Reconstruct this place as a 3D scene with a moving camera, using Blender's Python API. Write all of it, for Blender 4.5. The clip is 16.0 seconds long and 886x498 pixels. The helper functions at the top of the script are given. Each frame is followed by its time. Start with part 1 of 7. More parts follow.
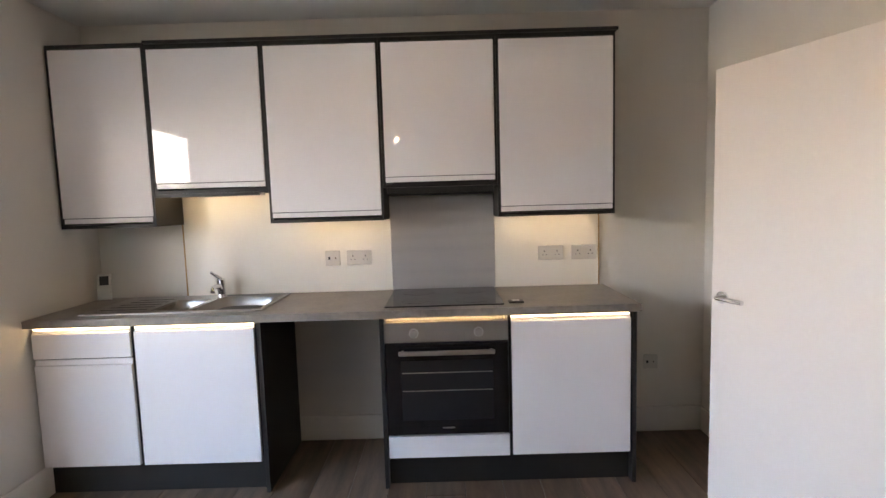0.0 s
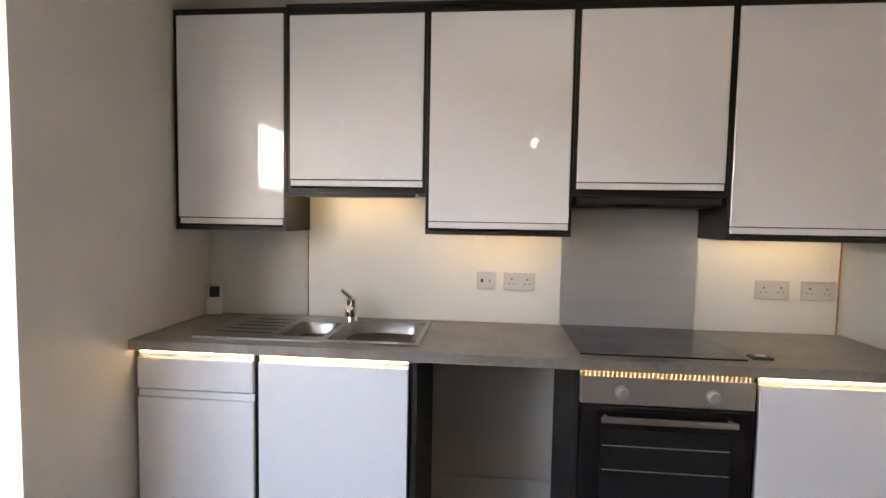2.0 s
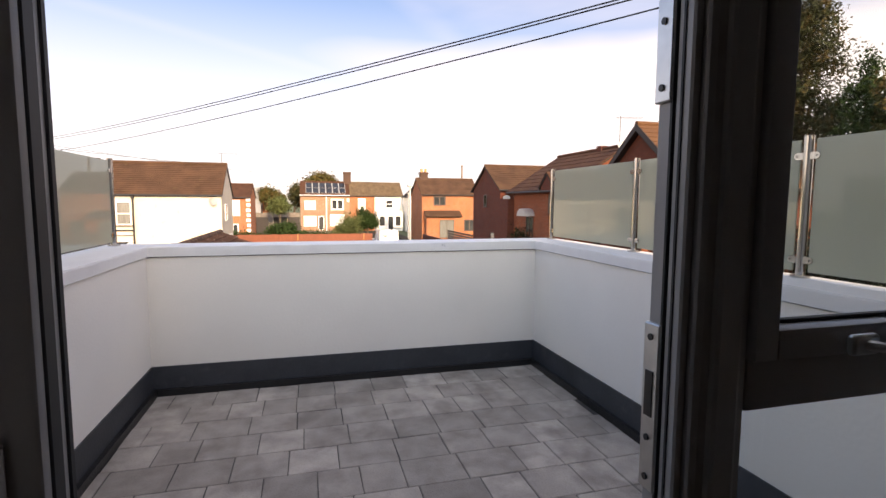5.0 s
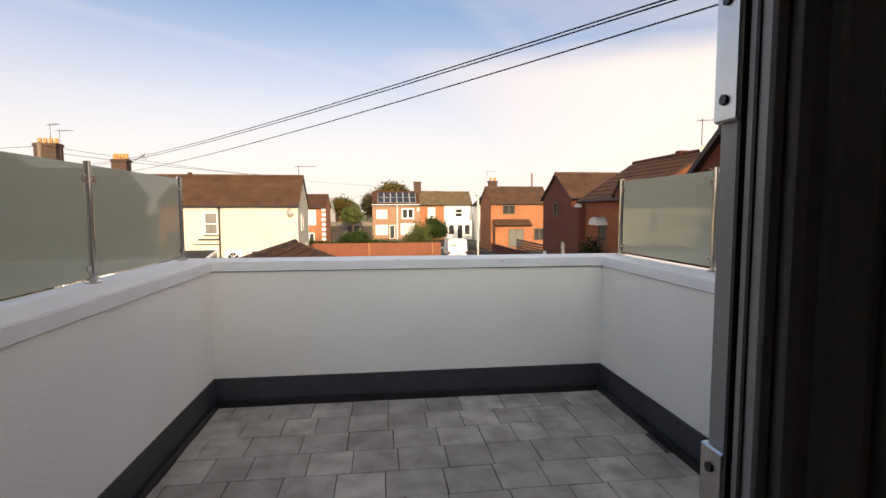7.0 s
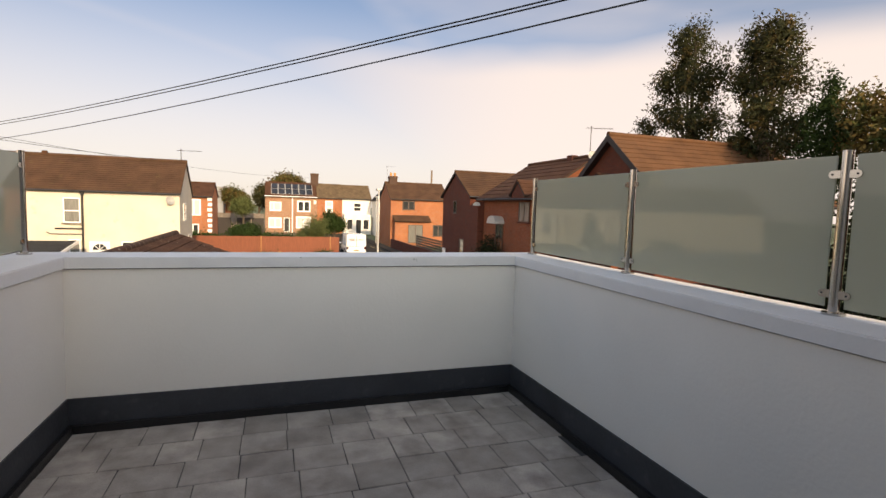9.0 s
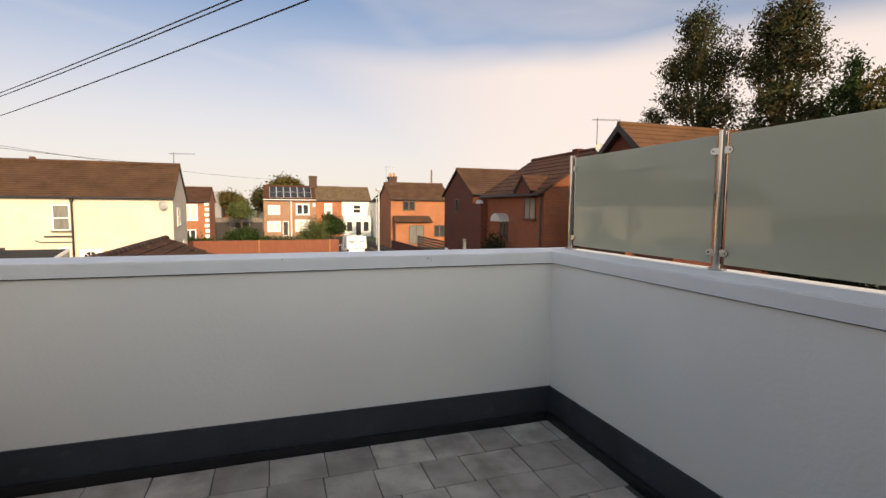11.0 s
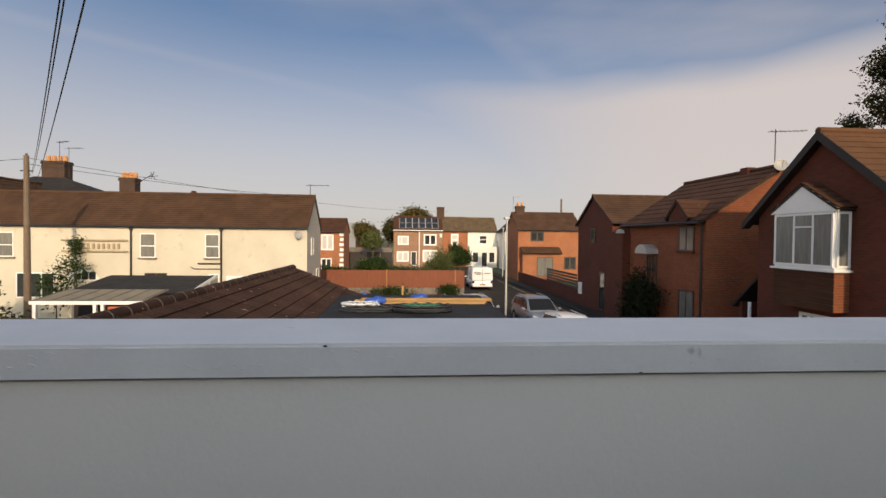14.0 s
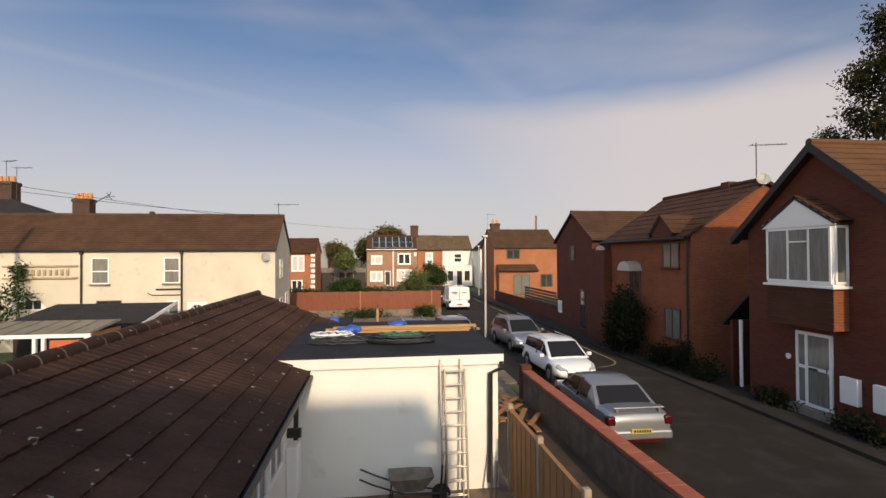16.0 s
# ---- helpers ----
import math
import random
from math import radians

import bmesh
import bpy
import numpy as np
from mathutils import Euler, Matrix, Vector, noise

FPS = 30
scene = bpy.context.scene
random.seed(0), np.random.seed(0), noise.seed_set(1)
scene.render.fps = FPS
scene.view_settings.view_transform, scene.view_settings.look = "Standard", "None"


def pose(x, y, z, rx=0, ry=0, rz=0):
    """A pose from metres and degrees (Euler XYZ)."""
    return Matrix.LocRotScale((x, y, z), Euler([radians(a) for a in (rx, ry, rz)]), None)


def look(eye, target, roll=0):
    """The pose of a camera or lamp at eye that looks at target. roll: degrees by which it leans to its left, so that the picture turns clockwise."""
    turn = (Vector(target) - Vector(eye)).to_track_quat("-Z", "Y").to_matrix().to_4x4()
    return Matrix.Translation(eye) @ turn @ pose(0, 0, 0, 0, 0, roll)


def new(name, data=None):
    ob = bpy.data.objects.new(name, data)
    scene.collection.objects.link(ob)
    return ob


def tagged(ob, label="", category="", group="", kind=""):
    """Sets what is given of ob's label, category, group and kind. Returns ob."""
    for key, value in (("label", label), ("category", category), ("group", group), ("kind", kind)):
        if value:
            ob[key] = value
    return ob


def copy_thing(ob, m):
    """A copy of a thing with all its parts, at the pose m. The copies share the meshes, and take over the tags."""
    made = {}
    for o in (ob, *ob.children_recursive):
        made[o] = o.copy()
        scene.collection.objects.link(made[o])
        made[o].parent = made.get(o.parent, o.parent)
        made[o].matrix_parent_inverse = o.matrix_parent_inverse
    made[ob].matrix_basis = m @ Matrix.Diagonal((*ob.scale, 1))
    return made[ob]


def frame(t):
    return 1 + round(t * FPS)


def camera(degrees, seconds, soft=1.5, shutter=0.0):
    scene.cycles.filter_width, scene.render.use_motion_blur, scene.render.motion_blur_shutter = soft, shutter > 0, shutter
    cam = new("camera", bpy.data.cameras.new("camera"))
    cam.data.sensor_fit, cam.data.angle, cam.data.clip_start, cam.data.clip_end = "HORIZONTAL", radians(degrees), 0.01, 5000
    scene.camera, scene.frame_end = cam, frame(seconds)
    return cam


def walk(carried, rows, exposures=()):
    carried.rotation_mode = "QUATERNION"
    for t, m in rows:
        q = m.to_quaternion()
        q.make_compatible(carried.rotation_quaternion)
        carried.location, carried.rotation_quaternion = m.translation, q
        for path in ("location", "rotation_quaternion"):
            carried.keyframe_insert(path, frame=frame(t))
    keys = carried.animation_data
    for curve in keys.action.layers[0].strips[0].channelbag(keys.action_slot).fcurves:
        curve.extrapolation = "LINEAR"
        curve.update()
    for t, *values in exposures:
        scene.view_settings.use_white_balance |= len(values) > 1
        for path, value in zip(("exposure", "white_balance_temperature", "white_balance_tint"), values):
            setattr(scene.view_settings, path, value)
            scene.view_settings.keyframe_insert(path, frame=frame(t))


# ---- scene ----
cam = camera(83.1, 16.0)
PATH = [
    (0, (0.654, 0.569, 1.416), (0.648, 2.561, 1.233), -1.7),
    (0.5, (0.528, 0.695, 1.412), (0.663, 2.682, 1.228), -0.4),
    (1, (0.399, 0.875, 1.41), (0.586, 2.861, 1.273), 0.2),
    (1.5, (0.252, 1.002, 1.403), (0.251, 2.999, 1.283), 0.7),
    (2, (0.012, 1.128, 1.405), (-0.177, 3.115, 1.281), 1.0),
    (2.5, (-0.177, 1.193, 1.394), (-0.68, 3.125, 1.282), 0.6),
    (3, (-0.397, 1.315, 1.381), (-1.401, 3.041, 1.268), 0.2),
    (3.5, (-0.59, 1.373, 1.384), (-1.989, 2.795, 1.253), -0.2),
    (4, (-0.816, 1.395, 1.347), (-2.418, 2.584, 1.195), 0.2),
    (4.5, (-0.965, 1.346, 1.395), (-2.737, 2.259, 1.23), 0.3),
    (5, (-1.094, 1.37, 1.382), (-3.016, 1.891, 1.195), 0.3),
    (7.5, (-1.284, 1.541, 1.446), (-3.264, 1.774, 1.299), -0.2),
    (8, (-1.337, 1.526, 1.426), (-3.321, 1.742, 1.287), -0.3),
    (8.5, (-1.461, 1.464, 1.422), (-3.433, 1.747, 1.245), 1.0),
    (9, (-1.611, 1.471, 1.429), (-3.497, 2.115, 1.263), 1.8),
    (11.5, (-2.868, 1.706, 1.257), (-4.762, 2.326, 1.094), -0.2),
    (12, (-3.192, 1.771, 1.218), (-5.128, 2.246, 1.061), -0.5),
    (12.5, (-3.555, 1.826, 1.258), (-5.51, 2.225, 1.113), 0.3),
    (13, (-3.931, 1.906, 1.246), (-5.914, 2.151, 1.174), 0.5),
    (13.5, (-4.304, 1.957, 1.237), (-6.297, 2.114, 1.184), 0.6),
    (14, (-4.691, 1.898, 1.252), (-6.684, 2.055, 1.207), 0.6),
    (14.5, (-5.061, 1.874, 1.266), (-7.057, 2.011, 1.244), 0.5),
    (15, (-5.38, 1.829, 1.29), (-7.376, 1.957, 1.279), 0.3),
    (15.5, (-5.648, 1.816, 1.31), (-7.635, 2.042, 1.323), 0.2),
    (16, (-5.86, 1.825, 1.328), (-7.843, 2.088, 1.356), -0.3),
]

EXPOSURES = [(0, 4.98, 7700, 12), (0.5, 4.73, 7800, 13), (1, 4.67, 7800, 13), (1.5, 4.9, 7800, 12), (2, 5, 7750, 11), (2.5, 3.85, 6900, 17), (3, 2.75, 6900, 17), (3.5, 1.93, 6900, 17), (4, 1.42, 7000, 17), (4.5, 0.76, 7350, 18), (5, 0.44, 7750, 18),
             (7.5, 0.04, 8100, 12), (9, -0.1, 8150, 13), (11.5, -0.18, 8000, 12), (12, -0.33, 7950, 12), (12.5, -0.26, 8000, 12), (13, -0.64, 7700, 11), (13.5, -0.7, 7550, 11), (14.5, -0.70, 7400, 11), (15, -0.95, 7300, 11), (15.5, -0.88, 7080, 12), (16, -0.65, 7180, 12)]
walk(cam, [(t, look(eye, target, roll)) for t, eye, target, roll in PATH], EXPOSURES)

# ---- world and sun ----
SUN_EL, SUN_AZ = 20.5, 5.0          # degrees above the ground; degrees from +x towards +y
world = bpy.data.worlds.new("sky_world")
scene.world = world
world.use_nodes = True
wn, wl = world.node_tree.nodes, world.node_tree.links
wn.clear()
sky = wn.new("ShaderNodeTexSky")
sky.sky_type, sky.sun_disc = "NISHITA", False
sky.sun_elevation, sky.sun_rotation = radians(SUN_EL), radians(90 - SUN_AZ)
sky.air_density, sky.dust_density, sky.ozone_density = 1.0, 1.0, 2.2
tc = wn.new("ShaderNodeTexCoord")
mp = wn.new("ShaderNodeMapping")
mp.inputs["Scale"].default_value = (1.0, 2.2, 6.0)
mp.inputs["Rotation"].default_value = (0.35, 0.1, 0.5)
cl = wn.new("ShaderNodeTexNoise")
cl.inputs["Scale"].default_value, cl.inputs["Detail"].default_value, cl.inputs["Roughness"].default_value = 0.9, 4, 0.45
rp = wn.new("ShaderNodeMapRange")
rp.inputs["From Min"].default_value, rp.inputs["From Max"].default_value = 0.30, 0.80
rp.inputs["To Min"].default_value, rp.inputs["To Max"].default_value = 0.0, 0.7
sep = wn.new("ShaderNodeSeparateXYZ")
hz = wn.new("ShaderNodeMapRange")
hz.interpolation_type = "SMOOTHSTEP"
hz.inputs["From Min"].default_value, hz.inputs["From Max"].default_value = 0.05, 0.47
hz.inputs["To Min"].default_value, hz.inputs["To Max"].default_value = 0.78, 0.0
mx = wn.new("ShaderNodeMath")
mx.operation, mx.use_clamp = "MAXIMUM", True
mixc = wn.new("ShaderNodeMix")
mixc.data_type = "RGBA"
mixc.inputs["B"].default_value = (6.95, 6.6, 6.95, 1)
bg = wn.new("ShaderNodeBackground")
bg.inputs["Strength"].default_value = 0.15
wo = wn.new("ShaderNodeOutputWorld")
wl.new(tc.outputs["Generated"], mp.inputs["Vector"])
wl.new(mp.outputs["Vector"], cl.inputs["Vector"])
# long thin streaks in the cirrus
mp2 = wn.new("ShaderNodeMapping")
mp2.inputs["Scale"].default_value = (1.0, 2.0, 9.0)
mp2.inputs["Rotation"].default_value = (-0.55, 0.2, 0.3)
cl2 = wn.new("ShaderNodeTexNoise")
cl2.inputs["Scale"].default_value, cl2.inputs["Detail"].default_value, cl2.inputs["Roughness"].default_value = 2.2, 5, 0.55
ad = wn.new("ShaderNodeMath")
ad.operation = "MULTIPLY_ADD"
ad.inputs[1].default_value = 0.2
ad2 = wn.new("ShaderNodeMath")
ad2.operation = "SUBTRACT"
ad2.inputs[1].default_value = 0.1
wl.new(tc.outputs["Generated"], mp2.inputs["Vector"])
wl.new(mp2.outputs["Vector"], cl2.inputs["Vector"])
wl.new(cl2.outputs["Fac"], ad.inputs[0])
wl.new(cl.outputs["Fac"], ad.inputs[2])
wl.new(ad.outputs[0], ad2.inputs[0])
wl.new(ad2.outputs[0], rp.inputs["Value"])
wl.new(tc.outputs["Generated"], sep.inputs["Vector"])
wl.new(sep.outputs["Z"], hz.inputs["Value"])
# cirrus grows thicker towards +y
cy = wn.new("ShaderNodeMapRange")
cy.interpolation_type = "SMOOTHSTEP"
cy.inputs["From Min"].default_value, cy.inputs["From Max"].default_value = -0.7, 0.6
cy.inputs["To Min"].default_value, cy.inputs["To Max"].default_value = 0.12, 0.7
cm = wn.new("ShaderNodeMath")
cm.operation = "MULTIPLY"
wl.new(sep.outputs["Y"], cy.inputs["Value"])
wl.new(rp.outputs["Result"], cm.inputs[0])
wl.new(cy.outputs["Result"], cm.inputs[1])
wl.new(cm.outputs[0], mx.inputs[0])
wl.new(hz.outputs["Result"], mx.inputs[1])
# a veil of high haze with a soft upper edge, thicker towards +y
vz = wn.new("ShaderNodeMath")
vz.operation = "MULTIPLY_ADD"
vz.inputs[1].default_value = 0.10
wl.new(cl.outputs["Fac"], vz.inputs[0])
wl.new(sep.outputs["Z"], vz.inputs[2])
ve = wn.new("ShaderNodeMapRange")
ve.interpolation_type = "SMOOTHSTEP"
ve.inputs["From Min"].default_value, ve.inputs["From Max"].default_value = 0.30, 0.40
ve.inputs["To Min"].default_value, ve.inputs["To Max"].default_value = 0.92, 0.0
vy = wn.new("ShaderNodeMapRange")
vy.interpolation_type = "SMOOTHSTEP"
vy.inputs["From Min"].default_value, vy.inputs["From Max"].default_value = -0.45, 0.55
vm = wn.new("ShaderNodeMath")
vm.operation = "MULTIPLY"
wl.new(vz.outputs[0], ve.inputs["Value"])
wl.new(sep.outputs["Y"], vy.inputs["Value"])
wl.new(ve.outputs["Result"], vm.inputs[0])
wl.new(vy.outputs["Result"], vm.inputs[1])
last = mx
# old vapour trails: thin soft bands along great circles
trails = [(Vector((-1.10, -0.685, 0.42)).cross(Vector((-1.024, -0.132, 0.287))).normalized(), 0.014, 0.09),
          (Vector((-1.0, 0.05, 0.50)).cross(Vector((-0.95, 0.28, 0.30))).normalized(), 0.03, 0.10),
          (Vector((-1.0, -0.35, 0.47)).cross(Vector((-0.9, 0.45, 0.43))).normalized(), 0.02, 0.08)]
for nrm_t, wid, amt in trails:
    td = wn.new("ShaderNodeVectorMath")
    td.operation = "DOT_PRODUCT"
    td.inputs[1].default_value = nrm_t
    ta = wn.new("ShaderNodeMath")
    ta.operation = "ABSOLUTE"
    tm = wn.new("ShaderNodeMapRange")
    tm.interpolation_type = "SMOOTHSTEP"
    tm.inputs["From Max"].default_value = wid
    tm.inputs["To Min"].default_value, tm.inputs["To Max"].default_value = amt, 0.0
    tb = wn.new("ShaderNodeMath")
    tb.operation = "MULTIPLY"
    ts = wn.new("ShaderNodeMath")
    ts.operation, ts.use_clamp = "ADD", True
    wl.new(tc.outputs["Generated"], td.inputs[0])
    wl.new(td.outputs["Value"], ta.inputs[0])
    wl.new(ta.outputs[0], tm.inputs["Value"])
    wl.new(tm.outputs["Result"], tb.inputs[0])
    wl.new(cl.outputs["Fac"], tb.inputs[1])
    wl.new(last.outputs[0], ts.inputs[0])
    wl.new(tb.outputs[0], ts.inputs[1])
    last = ts
mv = wn.new("ShaderNodeMath")
mv.operation, mv.use_clamp = "MAXIMUM", True
wl.new(last.outputs[0], mv.inputs[0])
wl.new(vm.outputs[0], mv.inputs[1])
wl.new(mv.outputs[0], mixc.inputs["Factor"])
st = wn.new("ShaderNodeVectorMath")
st.operation = "MULTIPLY"
st.inputs[1].default_value = (0.54, 0.82, 1.08)
wl.new(sky.outputs["Color"], st.inputs[0])
wl.new(st.outputs["Vector"], mixc.inputs["A"])
# sky brightened high on the sun's side: added fill light for the terrace walls
vd = wn.new("ShaderNodeVectorMath")
vd.operation = "DOT_PRODUCT"
vd.inputs[1].default_value = (math.cos(radians(50)) * math.cos(radians(-20)), math.cos(radians(50)) * math.sin(radians(-20)), math.sin(radians(50)))
gm = wn.new("ShaderNodeMapRange")
gm.interpolation_type = "SMOOTHSTEP"
gm.inputs["From Min"].default_value, gm.inputs["From Max"].default_value = -0.25, 1.0
gm.inputs["To Min"].default_value, gm.inputs["To Max"].default_value = 0.0, 1.0
gc = wn.new("ShaderNodeMix")
gc.data_type = "RGBA"
gc.inputs["A"].default_value, gc.inputs["B"].default_value = (1, 1, 1, 1), (4.2, 3.45, 2.65, 1)
vs = wn.new("ShaderNodeVectorMath")
vs.operation = "MULTIPLY"
wl.new(tc.outputs["Generated"], vd.inputs[0])
wl.new(vd.outputs["Value"], gm.inputs["Value"])
wl.new(mixc.outputs["Result"], vs.inputs[0])
wl.new(gm.outputs["Result"], gc.inputs["Factor"])
wl.new(gc.outputs["Result"], vs.inputs[1])
wl.new(vs.outputs["Vector"], bg.inputs["Color"])
wl.new(bg.outputs["Background"], wo.inputs["Surface"])

sun_data = bpy.data.lights.new("sun", "SUN")
sun_data.energy, sun_data.angle, sun_data.color = 5.0, radians(1.2), (1.0, 0.82, 0.60)
sun = new("sun", sun_data)
_to = Vector((math.cos(radians(SUN_EL)) * math.cos(radians(SUN_AZ)), math.cos(radians(SUN_EL)) * math.sin(radians(SUN_AZ)), math.sin(radians(SUN_EL))))
sun.matrix_world = look(_to * 60, (0, 0, 0))


# ---- materials ----
def mat(name, color, rough=0.5, metal=0.0, var=0.12, scale=3.0, fine=60.0, bump=0.0, bump_scale=None, spec=0.5, coat=0.0, rnd=0.0, stretch=(1, 1, 1), rough_var=0.0, stain=None, stain_at=(0.55, 0.75), stain_scale=None, placed=False):
    m = bpy.data.materials.new(name)
    m.use_nodes = True
    nt, n, l = m.node_tree, m.node_tree.nodes, m.node_tree.links
    b = n["Principled BSDF"]
    b.inputs["Roughness"].default_value, b.inputs["Metallic"].default_value = rough, metal
    b.inputs["Specular IOR Level"].default_value = spec
    b.inputs["Coat Weight"].default_value = coat
    b.inputs["Coat Roughness"].default_value = 0.05
    co = n.new("ShaderNodeTexCoord")
    mpn = n.new("ShaderNodeMapping")
    mpn.inputs["Scale"].default_value = stretch
    where = n.new("ShaderNodeNewGeometry").outputs["Position"] if placed else co.outputs["Object"]
    l.new(where, mpn.inputs["Vector"])
    big, small = n.new("ShaderNodeTexNoise"), n.new("ShaderNodeTexNoise")
    for t, s, d in ((big, scale, 4), (small, fine, 3)):
        t.inputs["Scale"].default_value, t.inputs["Detail"].default_value = s, d
        l.new(mpn.outputs["Vector"], t.inputs["Vector"])
    add = n.new("ShaderNodeMath")
    add.operation = "MULTIPLY_ADD"
    add.inputs[1].default_value = 0.4
    l.new(small.outputs["Fac"], add.inputs[0])
    l.new(big.outputs["Fac"], add.inputs[2])
    mr = n.new("ShaderNodeMapRange")
    mr.inputs["From Min"].default_value, mr.inputs["From Max"].default_value = 0.4, 1.0
    mr.inputs["To Min"].default_value, mr.inputs["To Max"].default_value = 1 - var, 1 + var
    l.new(add.outputs[0], mr.inputs["Value"])
    hsv = n.new("ShaderNodeHueSaturation")
    hsv.inputs["Color"].default_value = (*color, 1)
    val = mr.outputs["Result"]
    if rnd:
        oi = n.new("ShaderNodeObjectInfo")
        rr = n.new("ShaderNodeMapRange")
        rr.inputs["To Min"].default_value, rr.inputs["To Max"].default_value = 1 - rnd, 1 + rnd
        l.new(oi.outputs["Random"], rr.inputs["Value"])
        mu = n.new("ShaderNodeMath")
        mu.operation = "MULTIPLY"
        l.new(val, mu.inputs[0])
        l.new(rr.outputs["Result"], mu.inputs[1])
        val = mu.outputs[0]
    l.new(val, hsv.inputs["Value"])
    col = hsv.outputs["Color"]
    if stain:
        sn = n.new("ShaderNodeTexNoise")
        sn.inputs["Scale"].default_value, sn.inputs["Detail"].default_value = stain_scale or scale * 2.3, 6
        l.new(where, sn.inputs["Vector"])
        sr = n.new("ShaderNodeMapRange")
        sr.inputs["From Min"].default_value, sr.inputs["From Max"].default_value = stain_at
        l.new(sn.outputs["Fac"], sr.inputs["Value"])
        sm = n.new("ShaderNodeMix")
        sm.data_type = "RGBA"
        sm.inputs["B"].default_value = (*stain, 1)
        l.new(sr.outputs["Result"], sm.inputs["Factor"])
        l.new(col, sm.inputs["A"])
        col = sm.outputs["Result"]
    l.new(col, b.inputs["Base Color"])
    if rough_var:
        rv = n.new("ShaderNodeMapRange")
        rv.inputs["To Min"].default_value, rv.inputs["To Max"].default_value = max(0.02, rough - rough_var), rough + rough_var
        l.new(big.outputs["Fac"], rv.inputs["Value"])
        l.new(rv.outputs["Result"], b.inputs["Roughness"])
    if bump:
        bp = n.new("ShaderNodeBump")
        bp.inputs["Strength"].default_value, bp.inputs["Distance"].default_value = bump, 0.01
        if bump_scale:
            bt = n.new("ShaderNodeTexNoise")
            bt.inputs["Scale"].default_value, bt.inputs["Detail"].default_value = bump_scale, 4
            l.new(mpn.outputs["Vector"], bt.inputs["Vector"])
            l.new(bt.outputs["Fac"], bp.inputs["Height"])
        else:
            l.new(small.outputs["Fac"], bp.inputs["Height"])
        l.new(bp.outputs["Normal"], b.inputs["Normal"])
    return m


def brick_mat(name, a, b2, mortar, rough=0.85):
    m = bpy.data.materials.new(name)
    m.use_nodes = True
    n, l = m.node_tree.nodes, m.node_tree.links
    b = n["Principled BSDF"]
    b.inputs["Roughness"].default_value = rough
    co, sp, cb, ad = n.new("ShaderNodeTexCoord"), n.new("ShaderNodeSeparateXYZ"), n.new("ShaderNodeCombineXYZ"), n.new("ShaderNodeMath")
    l.new(co.outputs["Object"], sp.inputs["Vector"])
    l.new(sp.outputs["X"], ad.inputs[0])
    l.new(sp.outputs["Y"], ad.inputs[1])
    l.new(ad.outputs[0], cb.inputs["X"])
    l.new(sp.outputs["Z"], cb.inputs["Y"])
    br = n.new("ShaderNodeTexBrick")
    br.inputs["Scale"].default_value = 1.0
    br.inputs["Brick Width"].default_value, br.inputs["Row Height"].default_value = 0.225, 0.075
    br.inputs["Mortar Size"].default_value = 0.006
    br.inputs["Color1"].default_value, br.inputs["Color2"].default_value, br.inputs["Mortar"].default_value = (*a, 1), (*b2, 1), (*mortar, 1)
    l.new(cb.outputs["Vector"], br.inputs["Vector"])
    no = n.new("ShaderNodeTexNoise")
    no.inputs["Scale"].default_value, no.inputs["Detail"].default_value = 0.8, 5
    l.new(co.outputs["Object"], no.inputs["Vector"])
    mr = n.new("ShaderNodeMapRange")
    mr.inputs["To Min"].default_value, mr.inputs["To Max"].default_value = 0.7, 1.3
    l.new(no.outputs["Fac"], mr.inputs["Value"])
    hs = n.new("ShaderNodeHueSaturation")
    l.new(mr.outputs["Result"], hs.inputs["Value"])
    l.new(br.outputs["Color"], hs.inputs["Color"])
    l.new(hs.outputs["Color"], b.inputs["Base Color"])
    bp = n.new("ShaderNodeBump")
    bp.inputs["Strength"].default_value, bp.inputs["Distance"].default_value = 0.5, 0.01
    bp.invert = True
    l.new(br.outputs["Fac"], bp.inputs["Height"])
    l.new(bp.outputs["Normal"], b.inputs["Normal"])
    return m


def emit(name, color, strength):
    m = bpy.data.materials.new(name)
    m.use_nodes = True
    b = m.node_tree.nodes["Principled BSDF"]
    b.inputs["Base Color"].default_value = (0.8, 0.8, 0.8, 1)
    b.inputs["Emission Color"].default_value, b.inputs["Emission Strength"].default_value = (*color, 1), strength
    return m


def clear_glass(name, tint=(0.96, 0.98, 0.97)):
    m = bpy.data.materials.new(name)
    m.use_nodes = True
    n, l = m.node_tree.nodes, m.node_tree.links
    out = n["Material Output"]
    n.remove(n["Principled BSDF"])
    tr, gl, mi = n.new("ShaderNodeBsdfTransparent"), n.new("ShaderNodeBsdfGlossy"), n.new("ShaderNodeMixShader")
    tr.inputs["Color"].default_value = (*tint, 1)
    gl.inputs["Roughness"].default_value = 0.01
    mi.inputs["Fac"].default_value = 0.04
    l.new(tr.outputs["BSDF"], mi.inputs[1])
    l.new(gl.outputs["BSDF"], mi.inputs[2])
    l.new(mi.outputs["Shader"], out.inputs["Surface"])
    return m


